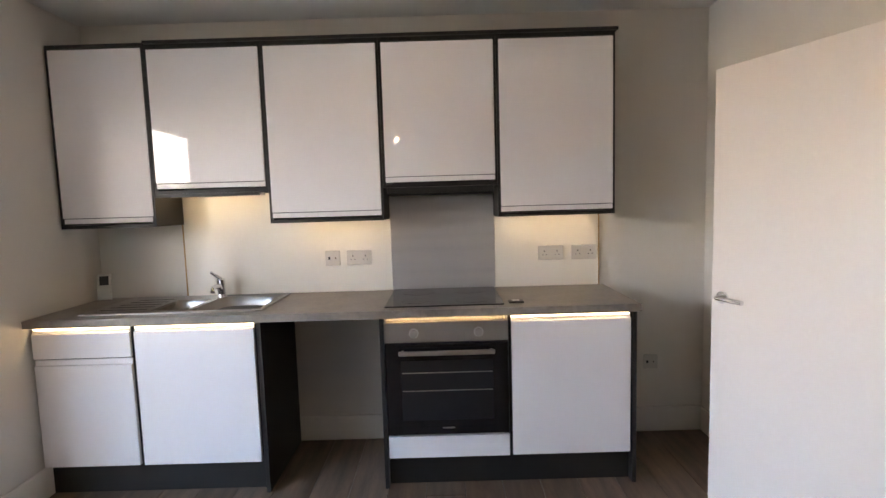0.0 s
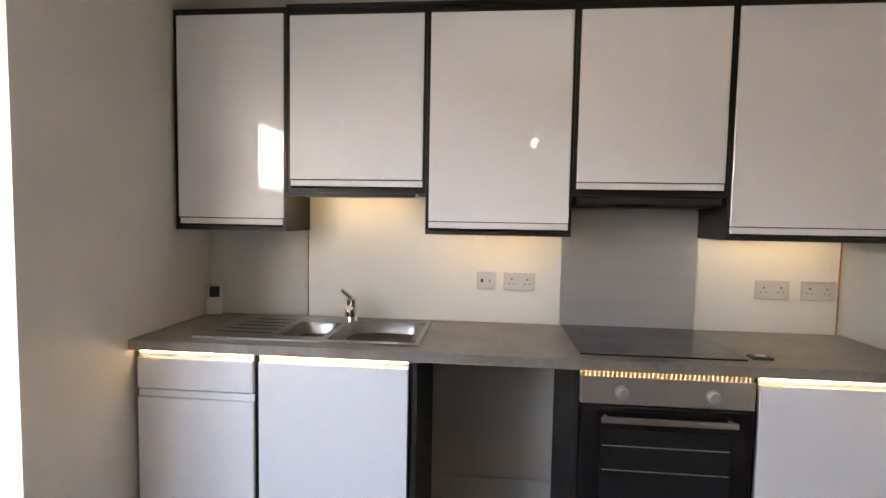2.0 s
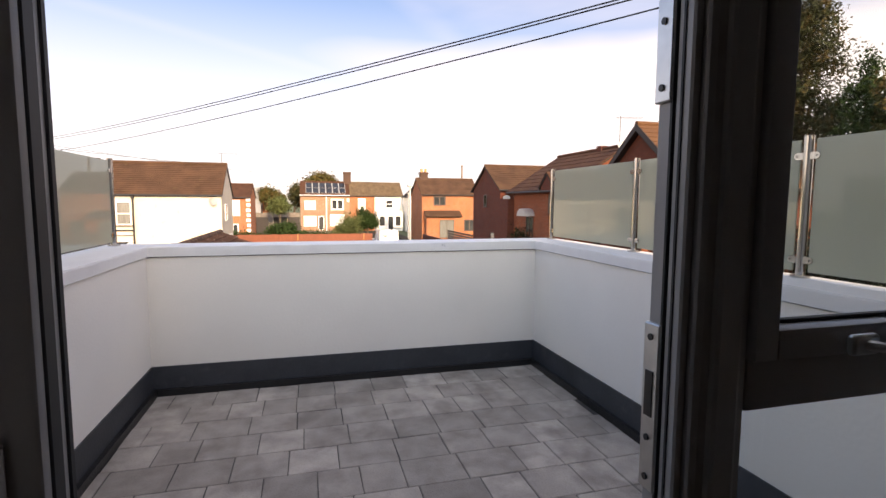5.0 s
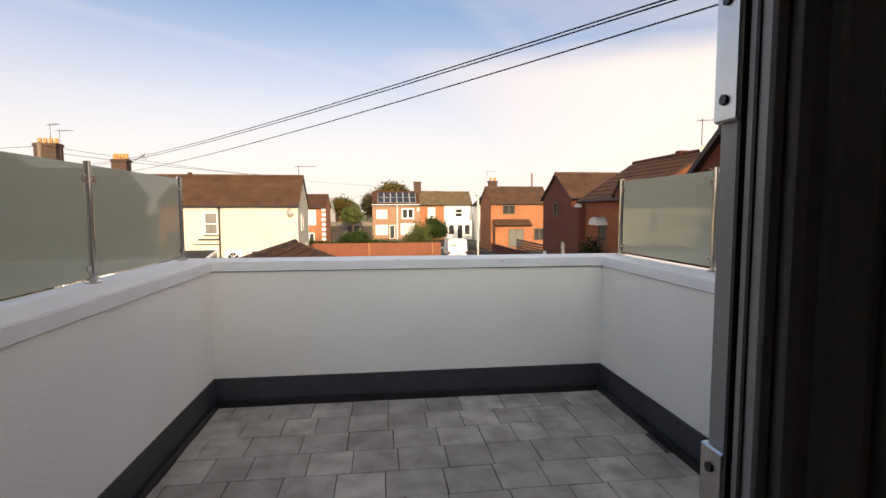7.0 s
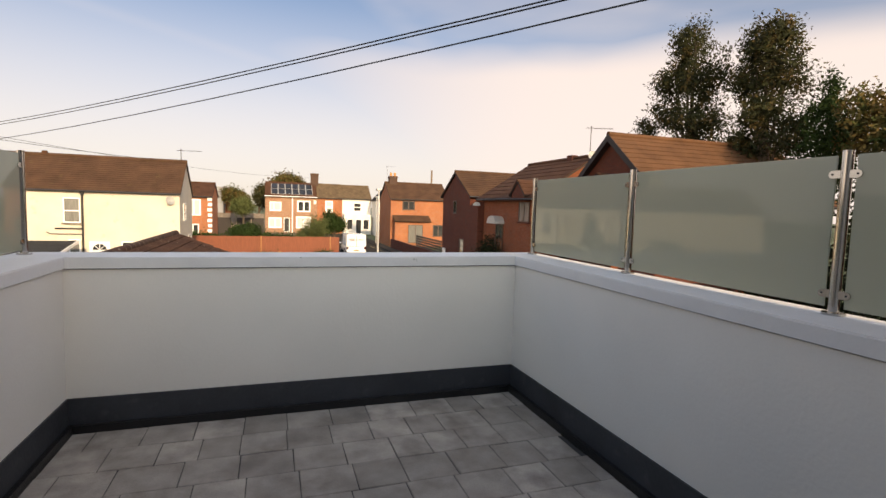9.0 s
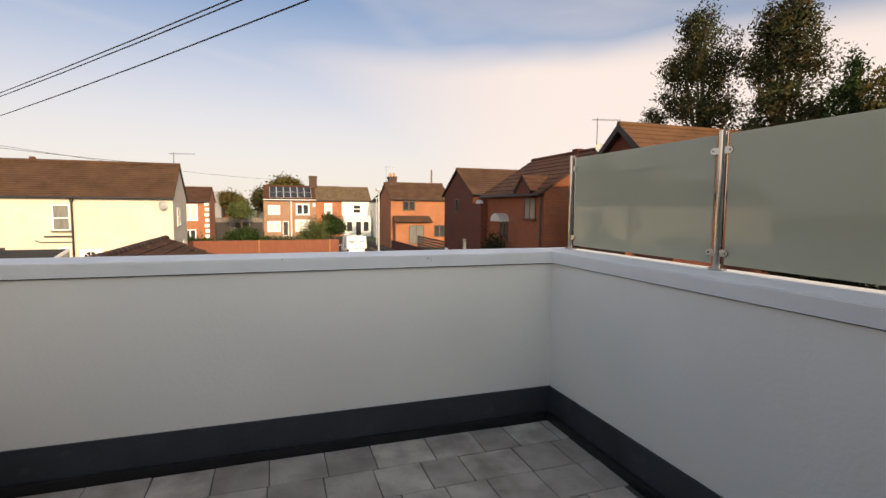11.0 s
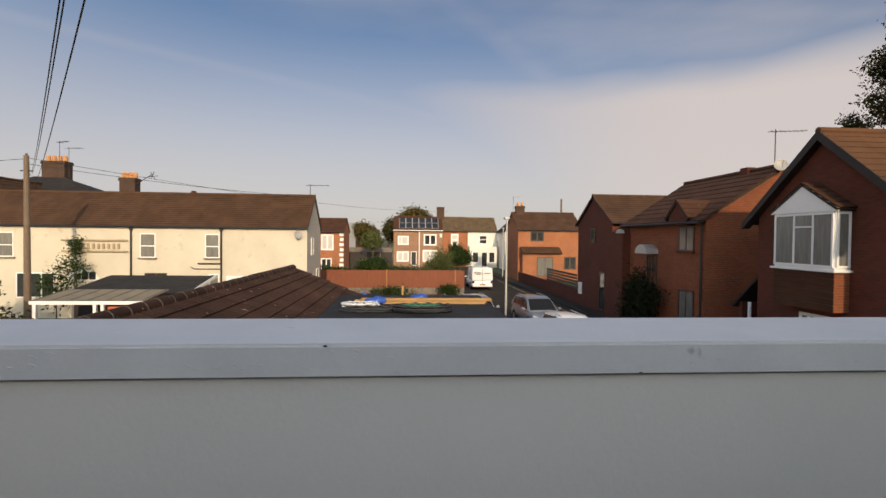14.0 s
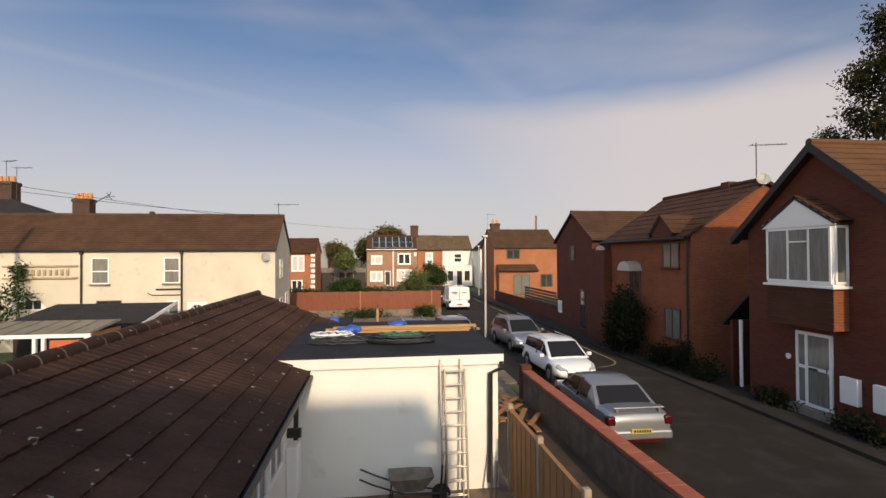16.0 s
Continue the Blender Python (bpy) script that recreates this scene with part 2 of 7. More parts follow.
def frosted_glass(name):
    m = bpy.data.materials.new(name)
    m.use_nodes = True
    n, l = m.node_tree.nodes, m.node_tree.links
    out, b = n["Material Output"], n["Principled BSDF"]
    b.inputs["Base Color"].default_value = (0.375, 0.39, 0.32, 1)
    b.inputs["Roughness"].default_value, b.inputs["Specular IOR Level"].default_value = 0.35, 0.3
    b.inputs["Coat Weight"].default_value, b.inputs["Coat Roughness"].default_value = 1.0, 0.008
    tl, mi = n.new("ShaderNodeBsdfTranslucent"), n.new("ShaderNodeMixShader")
    tl.inputs["Color"].default_value = (0.68, 0.68, 0.54, 1)
    mi.inputs["Fac"].default_value = 0.35
    l.new(b.outputs["BSDF"], mi.inputs[1])
    l.new(tl.outputs["BSDF"], mi.inputs[2])
    l.new(mi.outputs["Shader"], out.inputs["Surface"])
    return m


WALL_IN = mat("cream_wall_paint", (0.72, 0.68, 0.62), 0.75, var=0.05, scale=0.9, fine=180, bump=0.15)
CEIL = mat("ceiling_paint", (0.78, 0.77, 0.74), 0.8, var=0.04, scale=0.7, fine=150, bump=0.1)
SKIRT = mat("white_gloss_woodwork", (0.78, 0.75, 0.70), 0.35, var=0.04, scale=2, bump=0.05)
PLANK = mat("walnut_laminate", (0.155, 0.10, 0.068), 0.38, var=0.45, scale=2.4, fine=26, rnd=0.28, stretch=(9.0, 1.0, 1.0), bump=0.1, placed=True)
GLOSSW = mat("white_gloss_door", (0.81, 0.775, 0.765), 0.035, var=0.015, scale=1.5, spec=0.42)
ANTH = mat("anthracite_board", (0.011, 0.009, 0.008), 0.5, var=0.2, scale=6, fine=120, bump=0.05)
WORKTOP = mat("concrete_laminate", (0.225, 0.195, 0.162), 0.4, var=0.4, scale=5, fine=45, rough_var=0.08)
STEEL = mat("brushed_steel", (0.68, 0.655, 0.63), 0.30, 1.0, var=0.05, scale=2, fine=30, stretch=(1, 1, 1), bump=0.01)
PANEL = mat("dark_brushed_steel", (0.46, 0.41, 0.36), 0.32, 0.75, var=0.05, scale=2, fine=90, bump=0.02)
KNOBM = mat("satin_knob", (0.50, 0.47, 0.44), 0.45, 0.35, var=0.05, scale=20)
SINKM = mat("sink_steel", (0.33, 0.305, 0.28), 0.33, 1.0, var=0.06, scale=8, fine=150)
CHROME = mat("chrome", (0.78, 0.78, 0.79), 0.07, 1.0, var=0.02)
BLACKG = mat("black_glass", (0.008, 0.008, 0.009), 0.06, var=0.1, spec=0.6)
DARKIN = mat("dark_enamel", (0.012, 0.012, 0.013), 0.35, var=0.2)
SPLASHST = mat("satin_brushed_steel", (0.60, 0.58, 0.57), 0.33, 0.55, var=0.06, scale=2, fine=40, stretch=(0.3, 1, 9), bump=0.015)
SPLASH = mat("cream_splash_panel", (0.80, 0.76, 0.68), 0.09, var=0.02, scale=1.2)
SOCKETM = mat("white_plastic", (0.58, 0.55, 0.50), 0.3, var=0.02)
BLACKP = mat("black_plastic", (0.02, 0.02, 0.02), 0.4, var=0.15)
UPVC = mat("grey_upvc", (0.38, 0.37, 0.36), 0.32, var=0.05, scale=4, fine=200)
SEAL = mat("black_rubber_seal", (0.012, 0.012, 0.013), 0.6)
ZINC = mat("zinc_lock_metal", (0.60, 0.61, 0.60), 0.32, 1.0, var=0.12, scale=20)
DOORW = mat("white_painted_door", (0.79, 0.74, 0.69), 0.4, var=0.03, scale=1.2, bump=0.04)
LED = emit("warm_led", (1.0, 0.74, 0.42), 1.05)
LED_W = emit("warm_led_bright", (1.0, 0.76, 0.48), 1.1)
BULB = emit("warm_bulb", (1.0, 0.70, 0.46), 5.0)
RENDERW = mat("white_masonry_paint", (0.80, 0.745, 0.675), 0.85, var=0.05, scale=1.1, fine=90, bump=0.16, bump_scale=40)
COPE = mat("white_coping_paint", (0.73, 0.705, 0.685), 0.7, var=0.06, scale=4, fine=70, bump=0.3, bump_scale=16, stain=(0.34, 0.33, 0.33), stain_at=(0.70, 0.80))
UPST = mat("grey_upstand_membrane", (0.034, 0.037, 0.043), 0.55, var=0.3, scale=3, fine=40, bump=0.2, stain=(0.075, 0.076, 0.08), stain_at=(0.6, 0.85))
TAR = mat("black_bitumen", (0.010, 0.010, 0.011), 0.35, var=0.3, scale=6, bump=0.3)
PAVER = mat("grey_concrete_paver", (0.335, 0.30, 0.265), 0.85, var=0.26, scale=5, fine=90, bump=0.6, rnd=0.23, stain=(0.19, 0.165, 0.145), stain_at=(0.46, 0.74), stain_scale=4.0, placed=True)
JOINT = mat("dark_sand_joint", (0.045, 0.042, 0.04), 0.95, var=0.3, scale=20)
FROST = frosted_glass("frosted_glass")
PANE = clear_glass("clear_pane")
SSPOST = mat("polished_stainless", (0.48, 0.46, 0.43), 0.14, 1.0, var=0.06, scale=9)
CREAMR = mat("cream_render", (0.60, 0.54, 0.435), 0.85, var=0.1, scale=0.8, fine=20, bump=0.2, stain=(0.42, 0.34, 0.235), stain_at=(0.62, 0.85))
MOULD = mat("weathered_moulding", (0.40, 0.31, 0.21), 0.9, var=0.3, scale=3, fine=20, bump=0.3)
WHITER = mat("white_render", (0.74, 0.71, 0.65), 0.85, var=0.06, scale=0.9, fine=30, bump=0.15, stain=(0.62, 0.58, 0.52), stain_at=(0.62, 0.9))
# lighter copy of the white render: light bounced off the yard is in the colour
GARAGEW = mat("bounce_lit_white_render", (0.84, 0.81, 0.75), 0.85, var=0.05, scale=0.9, fine=30, bump=0.15, stain=(0.66, 0.61, 0.53), stain_at=(0.62, 0.9))
BRICK_R = brick_mat("red_brick", (0.125, 0.026, 0.010), (0.090, 0.018, 0.007), (0.07, 0.035, 0.022))
BRICK_S = brick_mat("warm_red_brick", (0.245, 0.060, 0.018), (0.18, 0.044, 0.014), (0.2, 0.115, 0.075))
BRICK_O = brick_mat("orange_brick", (0.40, 0.14, 0.052), (0.32, 0.10, 0.04), (0.30, 0.19, 0.13))
BRICK_T = brick_mat("tan_brick", (0.33, 0.17, 0.095), (0.25, 0.12, 0.068), (0.38, 0.29, 0.22))
BRICK_G = brick_mat("weathered_brick", (0.17, 0.125, 0.095), (0.12, 0.085, 0.065), (0.19, 0.16, 0.135))
TILE_N = mat("brown_concrete_tile", (0.054, 0.028, 0.019), 0.8, var=0.5, scale=0.9, fine=26, bump=0.6, rnd=0.14, stain=(0.30, 0.27, 0.23), stain_at=(0.685, 0.70), stain_scale=8.0, placed=True, spec=0.15)
TILE_B = mat("mossy_brown_tiles", (0.080, 0.043, 0.026), 0.85, var=0.35, scale=1.1, fine=14, bump=0.4, stain=(0.105, 0.075, 0.032), stain_at=(0.6, 0.95), spec=0.15)
TILE_R = mat("red_brown_tiles", (0.075, 0.035, 0.021), 0.85, var=0.3, scale=1.3, fine=14, bump=0.4, stain=(0.16, 0.12, 0.05), stain_at=(0.62, 0.9), spec=0.15)
TILE_O = mat("orange_brown_tiles", (0.115, 0.056, 0.029), 0.85, var=0.3, scale=1.3, fine=14, bump=0.4, spec=0.15)
TILE_T = mat("pale_mossy_tiles", (0.115, 0.078, 0.048), 0.85, var=0.35, scale=1.2, fine=14, bump=0.4, stain=(0.17, 0.13, 0.07), stain_at=(0.5, 0.8), spec=0.15)
WCURT = mat("white_curtain_pane", (0.58, 0.56, 0.53), 0.2, var=0.2, scale=3, fine=14, stretch=(6, 6, 0.6), spec=0.6)
CLIPPED = mat("clipped_leaves", (0.085, 0.10, 0.035), 0.75, var=0.4, scale=1.0, fine=6, spec=0.15)
SLATE = mat("dark_slate", (0.030, 0.027, 0.027), 0.7, var=0.3, scale=2, fine=20, bump=0.3, spec=0.15)
SOLAR = mat("solar_panel", (0.014, 0.019, 0.028), 0.2, var=0.2, scale=3)
FELT = mat("black_roof_felt", (0.028, 0.028, 0.03), 0.8, var=0.35, scale=1.5, fine=60, bump=0.3, spec=0.15)
FASCIA = mat("white_fascia", (0.80, 0.78, 0.74), 0.45, var=0.04, scale=2)
DARKWOOD = mat("dark_brown_fascia", (0.020, 0.013, 0.011), 0.6, var=0.25, scale=3)
WPVC = mat("white_window_frame", (0.80, 0.79, 0.77), 0.35, var=0.03)
BPVC = mat("brown_window_frame", (0.07, 0.04, 0.028), 0.4, var=0.1)
DPANE = mat("dark_window_pane", (0.035, 0.038, 0.04), 0.05, var=0.5, scale=1.5, spec=0.8)
CURTAIN = mat("net_curtain_pane", (0.17, 0.165, 0.15), 0.12, var=0.3, scale=2.5, fine=18, stretch=(6, 6, 0.6), spec=0.6)
IRON = mat("black_downpipe", (0.018, 0.016, 0.016), 0.45, var=0.2)
ASPH = mat("asphalt", (0.035, 0.028, 0.023), 0.9, var=0.25, scale=0.5, fine=35, bump=0.4, stain=(0.055, 0.05, 0.046), stain_at=(0.5, 0.8), spec=0.15)
PAVE = mat("pavement_slabs", (0.042, 0.035, 0.030), 0.9, var=0.25, scale=1.5, fine=30, bump=0.3, spec=0.15)
EARTH = mat("sandy_ground", (0.20, 0.145, 0.10), 0.95, var=0.35, scale=1.2, fine=25, bump=0.6, stain=(0.07, 0.055, 0.04), stain_at=(0.5, 0.75))
# darker earth: shade between fence and boundary wall is put into the colour
SOIL = mat("shade_dark_soil", (0.060, 0.044, 0.031), 0.95, var=0.4, scale=1.5, fine=25, bump=0.6)
DIRTYR = mat("stained_render_coat", (0.125, 0.098, 0.075), 0.9, var=0.4, scale=1.6, fine=30, bump=0.4, stain=(0.20, 0.17, 0.14), stain_at=(0.5, 0.8))
# near-black green: the shrubs' shade is put into the leaf colour
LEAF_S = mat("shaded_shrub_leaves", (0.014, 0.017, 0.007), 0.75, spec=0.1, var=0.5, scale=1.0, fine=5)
GRASSG = mat("rough_grass", (0.06, 0.085, 0.028), 0.95, var=0.4, scale=0.4, fine=9, bump=0.6, stain=(0.10, 0.085, 0.05), stain_at=(0.5, 0.7))
AERIALM = mat("weathered_aerial_metal", (0.07, 0.066, 0.062), 0.5, 0.4, var=0.2, scale=6)
YLINE = mat("yellow_road_paint", (0.30, 0.235, 0.10), 0.8, var=0.3, scale=6)
TIMBER = mat("fence_timber", (0.34, 0.165, 0.062), 0.8, var=0.3, scale=3, fine=30, stretch=(9, 9, 1), bump=0.3)
FPOST = mat("pale_weathered_post", (0.36, 0.28, 0.20), 0.85, var=0.25, scale=4, fine=30, stretch=(6, 6, 1), bump=0.3)
REDFENCE = mat("red_brown_fence_stain", (0.21, 0.065, 0.032), 0.8, var=0.2, scale=2, fine=20, stretch=(7, 7, 1), bump=0.2)
PLANKW = mat("sawn_timber", (0.42, 0.24, 0.09), 0.75, var=0.25, scale=3, fine=30, stretch=(8, 1, 8), bump=0.2)
CONC = mat("grey_concrete", (0.20, 0.165, 0.135), 0.9, var=0.3, scale=2, fine=30, bump=0.4, stain=(0.12, 0.10, 0.085), stain_at=(0.5, 0.7))
REDCOP = mat("red_clay_coping", (0.36, 0.10, 0.05), 0.75, var=0.2, scale=3, fine=25, bump=0.3)
ALU = mat("aluminium_ladder", (0.40, 0.355, 0.29), 0.4, 0.9, var=0.15, scale=10)
HOSE = mat("black_hose", (0.02, 0.02, 0.021), 0.5, var=0.2)
ROPE = mat("white_rope", (0.70, 0.70, 0.72), 0.8, var=0.1, scale=30)
GREENH = mat("green_hose", (0.03, 0.17, 0.09), 0.5, var=0.2)
BLUEB = mat("blue_plastic", (0.03, 0.10, 0.42), 0.45, var=0.25, scale=5)
LEAF_D = mat("dark_leaves", (0.034, 0.037, 0.014), 0.7, spec=0.15, var=0.5, scale=0.9, fine=5, stain=(0.15, 0.095, 0.035), stain_at=(0.52, 0.72))
LEAF_G = mat("green_leaves", (0.024, 0.043, 0.010), 0.7, spec=0.15, var=0.5, scale=1.0, fine=5)
LEAF_A = mat("autumn_leaves", (0.09, 0.06, 0.018), 0.7, spec=0.15, var=0.5, scale=0.8, fine=5, stain=(0.05, 0.07, 0.02), stain_at=(0.45, 0.65))
BARK = mat("bark", (0.09, 0.065, 0.045), 0.9, var=0.3, scale=6, bump=0.5)
POLE = mat("weathered_pole", (0.17, 0.12, 0.085), 0.85, var=0.3, scale=4, stretch=(6, 6, 1), bump=0.2)
CABLE = mat("black_cable", (0.01, 0.01, 0.011), 0.6)
GALV = mat("galvanised_post", (0.50, 0.49, 0.47), 0.5, 0.5, var=0.1, scale=5)
DISHM = mat("grey_dish_metal", (0.36, 0.35, 0.33), 0.5, var=0.15)
BRICK_D = brick_mat("sooty_brick", (0.085, 0.04, 0.024), (0.055, 0.028, 0.018), (0.065, 0.048, 0.036))
POTS = mat("clay_chimney_pot", (0.52, 0.24, 0.09), 0.8, var=0.15, scale=3)
C_SILV = mat("silver_car_paint", (0.30, 0.30, 0.31), 0.3, 0.55, var=0.03, coat=0.7)
C_WHIT = mat("white_car_paint", (0.80, 0.80, 0.80), 0.25, var=0.02, coat=0.7)
C_BLUE = mat("blue_grey_car_paint", (0.24, 0.26, 0.29), 0.3, 0.5, var=0.03, coat=0.7)
C_DARK = mat("dark_car_paint", (0.03, 0.03, 0.035), 0.25, var=0.03, coat=0.7)
TYRE = mat("tyre_rubber", (0.015, 0.015, 0.016), 0.8)
RIM = mat("alloy_rim", (0.45, 0.45, 0.46), 0.3, 0.9)
CARGL = mat("car_window_glass", (0.012, 0.013, 0.015), 0.12, spec=0.22)
REDL = mat("red_lamp_lens", (0.07, 0.005, 0.005), 0.15)
CLEARL = mat("clear_lamp_lens", (0.55, 0.56, 0.58), 0.1, 0.4)
YPLATE = mat("yellow_number_plate", (0.50, 0.36, 0.09), 0.4)
CLEARROOF = mat("corrugated_plastic_roof", (0.22, 0.185, 0.125), 0.45, var=0.3, scale=2, fine=12)
OCHRE = mat("orange_hoarding", (0.48, 0.11, 0.04), 0.6, var=0.2)


# ---- mesh helpers ----
def add_box(bm, x0, x1, y0, y1, z0, z1, bevel=0.0, seg=1):
    x0, x1, y0, y1, z0, z1 = min(x0, x1), max(x0, x1), min(y0, y1), max(y0, y1), min(z0, z1), max(z0, z1)
    vs = [bm.verts.new(p) for p in ((x0, y0, z0), (x1, y0, z0), (x1, y1, z0), (x0, y1, z0), (x0, y0, z1), (x1, y0, z1), (x1, y1, z1), (x0, y1, z1))]
    fs = [bm.faces.new([vs[i] for i in q]) for q in ((0, 3, 2, 1), (4, 5, 6, 7), (0, 1, 5, 4), (1, 2, 6, 5), (2, 3, 7, 6), (3, 0, 4, 7))]
    if bevel:
        es = list({e for f in fs for e in f.edges})
        bmesh.ops.bevel(bm, geom=es, offset=bevel, segments=seg, affect="EDGES", profile=0.5)
    return bm


def box(x0, x1, y0, y1, z0, z1, bevel=0.0, seg=1):
    return add_box(bmesh.new(), x0, x1, y0, y1, z0, z1, bevel, seg)


def add_tube(bm, pts, r, seg=8, r1=None, caps=True):
    """A tube along the points, from radius r to r1."""
    pts = [Vector(p) for p in pts]
    rings = []
    for i, p in enumerate(pts):
        d = (pts[min(i + 1, len(pts) - 1)] - pts[max(i - 1, 0)]).normalized()
        a = d.cross(Vector((0, 0, 1)) if abs(d.z) < 0.95 else Vector((1, 0, 0))).normalized()
        b = d.cross(a)
        rr = r + ((r1 if r1 is not None else r) - r) * i / max(1, len(pts) - 1)
        rings.append([bm.verts.new(p + rr * (math.cos(2 * math.pi * k / seg) * a + math.sin(2 * math.pi * k / seg) * b)) for k in range(seg)])
    for u, v in zip(rings, rings[1:]):
        for k in range(seg):
            bm.faces.new((u[k], u[(k + 1) % seg], v[(k + 1) % seg], v[k]))
    if caps:
        bm.faces.new(list(reversed(rings[0])))
        bm.faces.new(rings[-1])
    return bm


def tube(pts, r, seg=8, r1=None):
    return add_tube(bmesh.new(), pts, r, seg, r1)


def add_prism(bm, poly, axis, a0, a1):
    """A polygon in the plane across the axis ('x': y, z; 'y': x, z; 'z': x, y), pushed from a0 to a1."""
    def at(p, a):
        return {"x": (a, p[0], p[1]), "y": (p[0], a, p[1]), "z": (p[0], p[1], a)}[axis]
    u, v = [bm.verts.new(at(p, a0)) for p in poly], [bm.verts.new(at(p, a1)) for p in poly]
    k = len(poly)
    for i in range(k):
        bm.faces.new((u[i], u[(i + 1) % k], v[(i + 1) % k], v[i]))
    bm.faces.new(list(reversed(u)))
    bm.faces.new(v)
    bmesh.ops.recalc_face_normals(bm, faces=bm.faces)
    return bm


def prism(poly, axis, a0, a1):
    return add_prism(bmesh.new(), poly, axis, a0, a1)


def add_loft(bm, rings, caps=True):
    vs = [[bm.verts.new(p) for p in r] for r in rings]
    k = len(vs[0])
    for u, v in zip(vs, vs[1:]):
        for i in range(k):
            bm.faces.new((u[i], u[(i + 1) % k], v[(i + 1) % k], v[i]))
    if caps:
        bm.faces.new(list(reversed(vs[0])))
        bm.faces.new(vs[-1])
    bmesh.ops.recalc_face_normals(bm, faces=bm.faces)
    return bm


def mesh_of(name, bm, material, smooth=False):
    me = bpy.data.meshes.new(name)
    bmesh.ops.recalc_face_normals(bm, faces=bm.faces)
    bm.to_mesh(me)
    bm.free()
    me.materials.append(material)
    if smooth:
        me.shade_smooth()
        me.set_sharp_from_angle(angle=radians(40))
    return me


def part(name, bm, material, parent=None, label="", smooth=False):
    ob = new(name, mesh_of(name, bm, material, smooth))
    if parent is not None:
        ob.parent = parent
        ob.matrix_parent_inverse = parent_inverse(parent)
    if label:
        ob["label"] = label
    return ob


def parent_inverse(ob):
    m = Matrix.Identity(4)
    while ob is not None:
        m = ob.matrix_parent_inverse @ ob.matrix_basis
        top = ob.parent
        if top is None:
            return m.inverted()
        return (top.matrix_basis @ m).inverted()


def thing(name, at, label, category, group="", kind=""):
    ob = new(name)
    ob.empty_display_size = 0.1
    ob.location = at
    ob.matrix_basis = Matrix.Translation(at)
    return tagged(ob, label, category, group, kind)


def structure(name, bm, material, label, category, smooth=False):
    return tagged(part(name, bm, material, smooth=smooth), label, category, "", "structure")


def obox(bm, ax, p0, p1, a0, a1, z0, z1, bevel=0.0):
    """A box whose depth runs along ax from p0 to p1 and whose width runs along the other axis."""
    return add_box(bm, p0, p1, a0, a1, z0, z1, bevel) if ax == "x" else add_box(bm, a0, a1, p0, p1, z0, z1, bevel)


def wall_window(parent, ax, pos, out, a0, a1, z0, z1, vbars=(), hbars=(), fm=None, pm=None, fw=0.06, sill=None, name="window"):
    """A window on a wall's face: frame with bars, pane behind, sill."""
    fm, pm = fm or WPVC, pm or DPANE
    bm = bmesh.new()
    p0, p1 = pos - out * 0.03, pos + out * 0.05
    for b in ((a0, a0 + fw, z0, z1), (a1 - fw, a1, z0, z1), (a0 + fw, a1 - fw, z0, z0 + fw), (a0 + fw, a1 - fw, z1 - fw, z1)):
        obox(bm, ax, p0, p1, *b)
    for v in vbars:
        a = a0 + (a1 - a0) * v
        obox(bm, ax, p0, p1 - out * 0.006, a - fw * 0.5, a + fw * 0.5, z0 + fw, z1 - fw)
    for h in hbars:
        z = z0 + (z1 - z0) * h
        obox(bm, ax, p0, p1 - out * 0.004, a0 + fw, a1 - fw, z - fw * 0.5, z + fw * 0.5)
    w = part(name, bm, fm, parent)
    part("pane", obox(bmesh.new(), ax, pos + out * 0.004, pos + out * 0.022, a0 + fw * 0.7, a1 - fw * 0.7, z0 + fw * 0.7, z1 - fw * 0.7), pm, w)
    if sill:
        part("sill", obox(bmesh.new(), ax, pos, pos + out * 0.12, a0 - 0.06, a1 + 0.06, z0 - 0.08, z0 - 0.002), sill, w)
    return w


# ---- kitchen: floor, walls, ceiling ----
XL, XR, YB, YR, CH = -1.385, 2.19, 3.51, -2.6, 2.475      # inner faces and ceiling height
XO = -1.75                                                # outer face of the wall to the terrace
DY0, DY1, WY1, HEAD = 1.062, 1.93, 2.472, 2.14             # door and side window in one opening
floor = structure("floor", box(XL - 0.02, XR + 0.05, YR - 0.05, YB + 0.05, -0.20, -0.012), JOINT, "dark laminate floor of the kitchen", "floor")
structure("wall_north", box(XL, XR, YB, YB + 0.25, -0.2, CH), WALL_IN, "cream painted kitchen wall behind the units", "wall")
structure("wall_east", box(XR, XR + 0.15, YR, YB + 0.25, -0.2, CH), WALL_IN, "plain cream painted wall", "wall")
structure("wall_south", box(XL, XR, YR - 0.15, YR, -0.2, CH), WALL_IN, "plain cream painted wall", "wall")
bw = bmesh.new()
XI = -1.62
add_box(bw, XI, XL, WY1, YB + 0.25, -0.2, CH)
add_box(bw, XI, XL, YR - 0.15, DY0, -0.2, CH)
add_box(bw, XI, XL, DY0, WY1, HEAD, CH)
wall_west = structure("wall_west", bw, WALL_IN, "cream painted wall with a deep reveal round the terrace door", "wall")
structure("ceiling", box(XI, XR + 0.15, YR - 0.15, YB + 0.25, CH, CH + 0.2), CEIL, "plain white ceiling", "ceiling")
structure("baseboard", box(1.58, XR, YB - 0.018, YB, 0.0, 0.15, 0.004), SKIRT, "white painted skirting board", "baseboard")
structure("baseboard", box(-0.268, 0.343, YB - 0.018, YB, 0.0, 0.15, 0.004), SKIRT, "white painted skirting board in the appliance gap", "baseboard")
structure("baseboard", box(XL, XL + 0.018, WY1, 3.0, 0.0, 0.15, 0.004), SKIRT, "white painted skirting board", "baseboard")
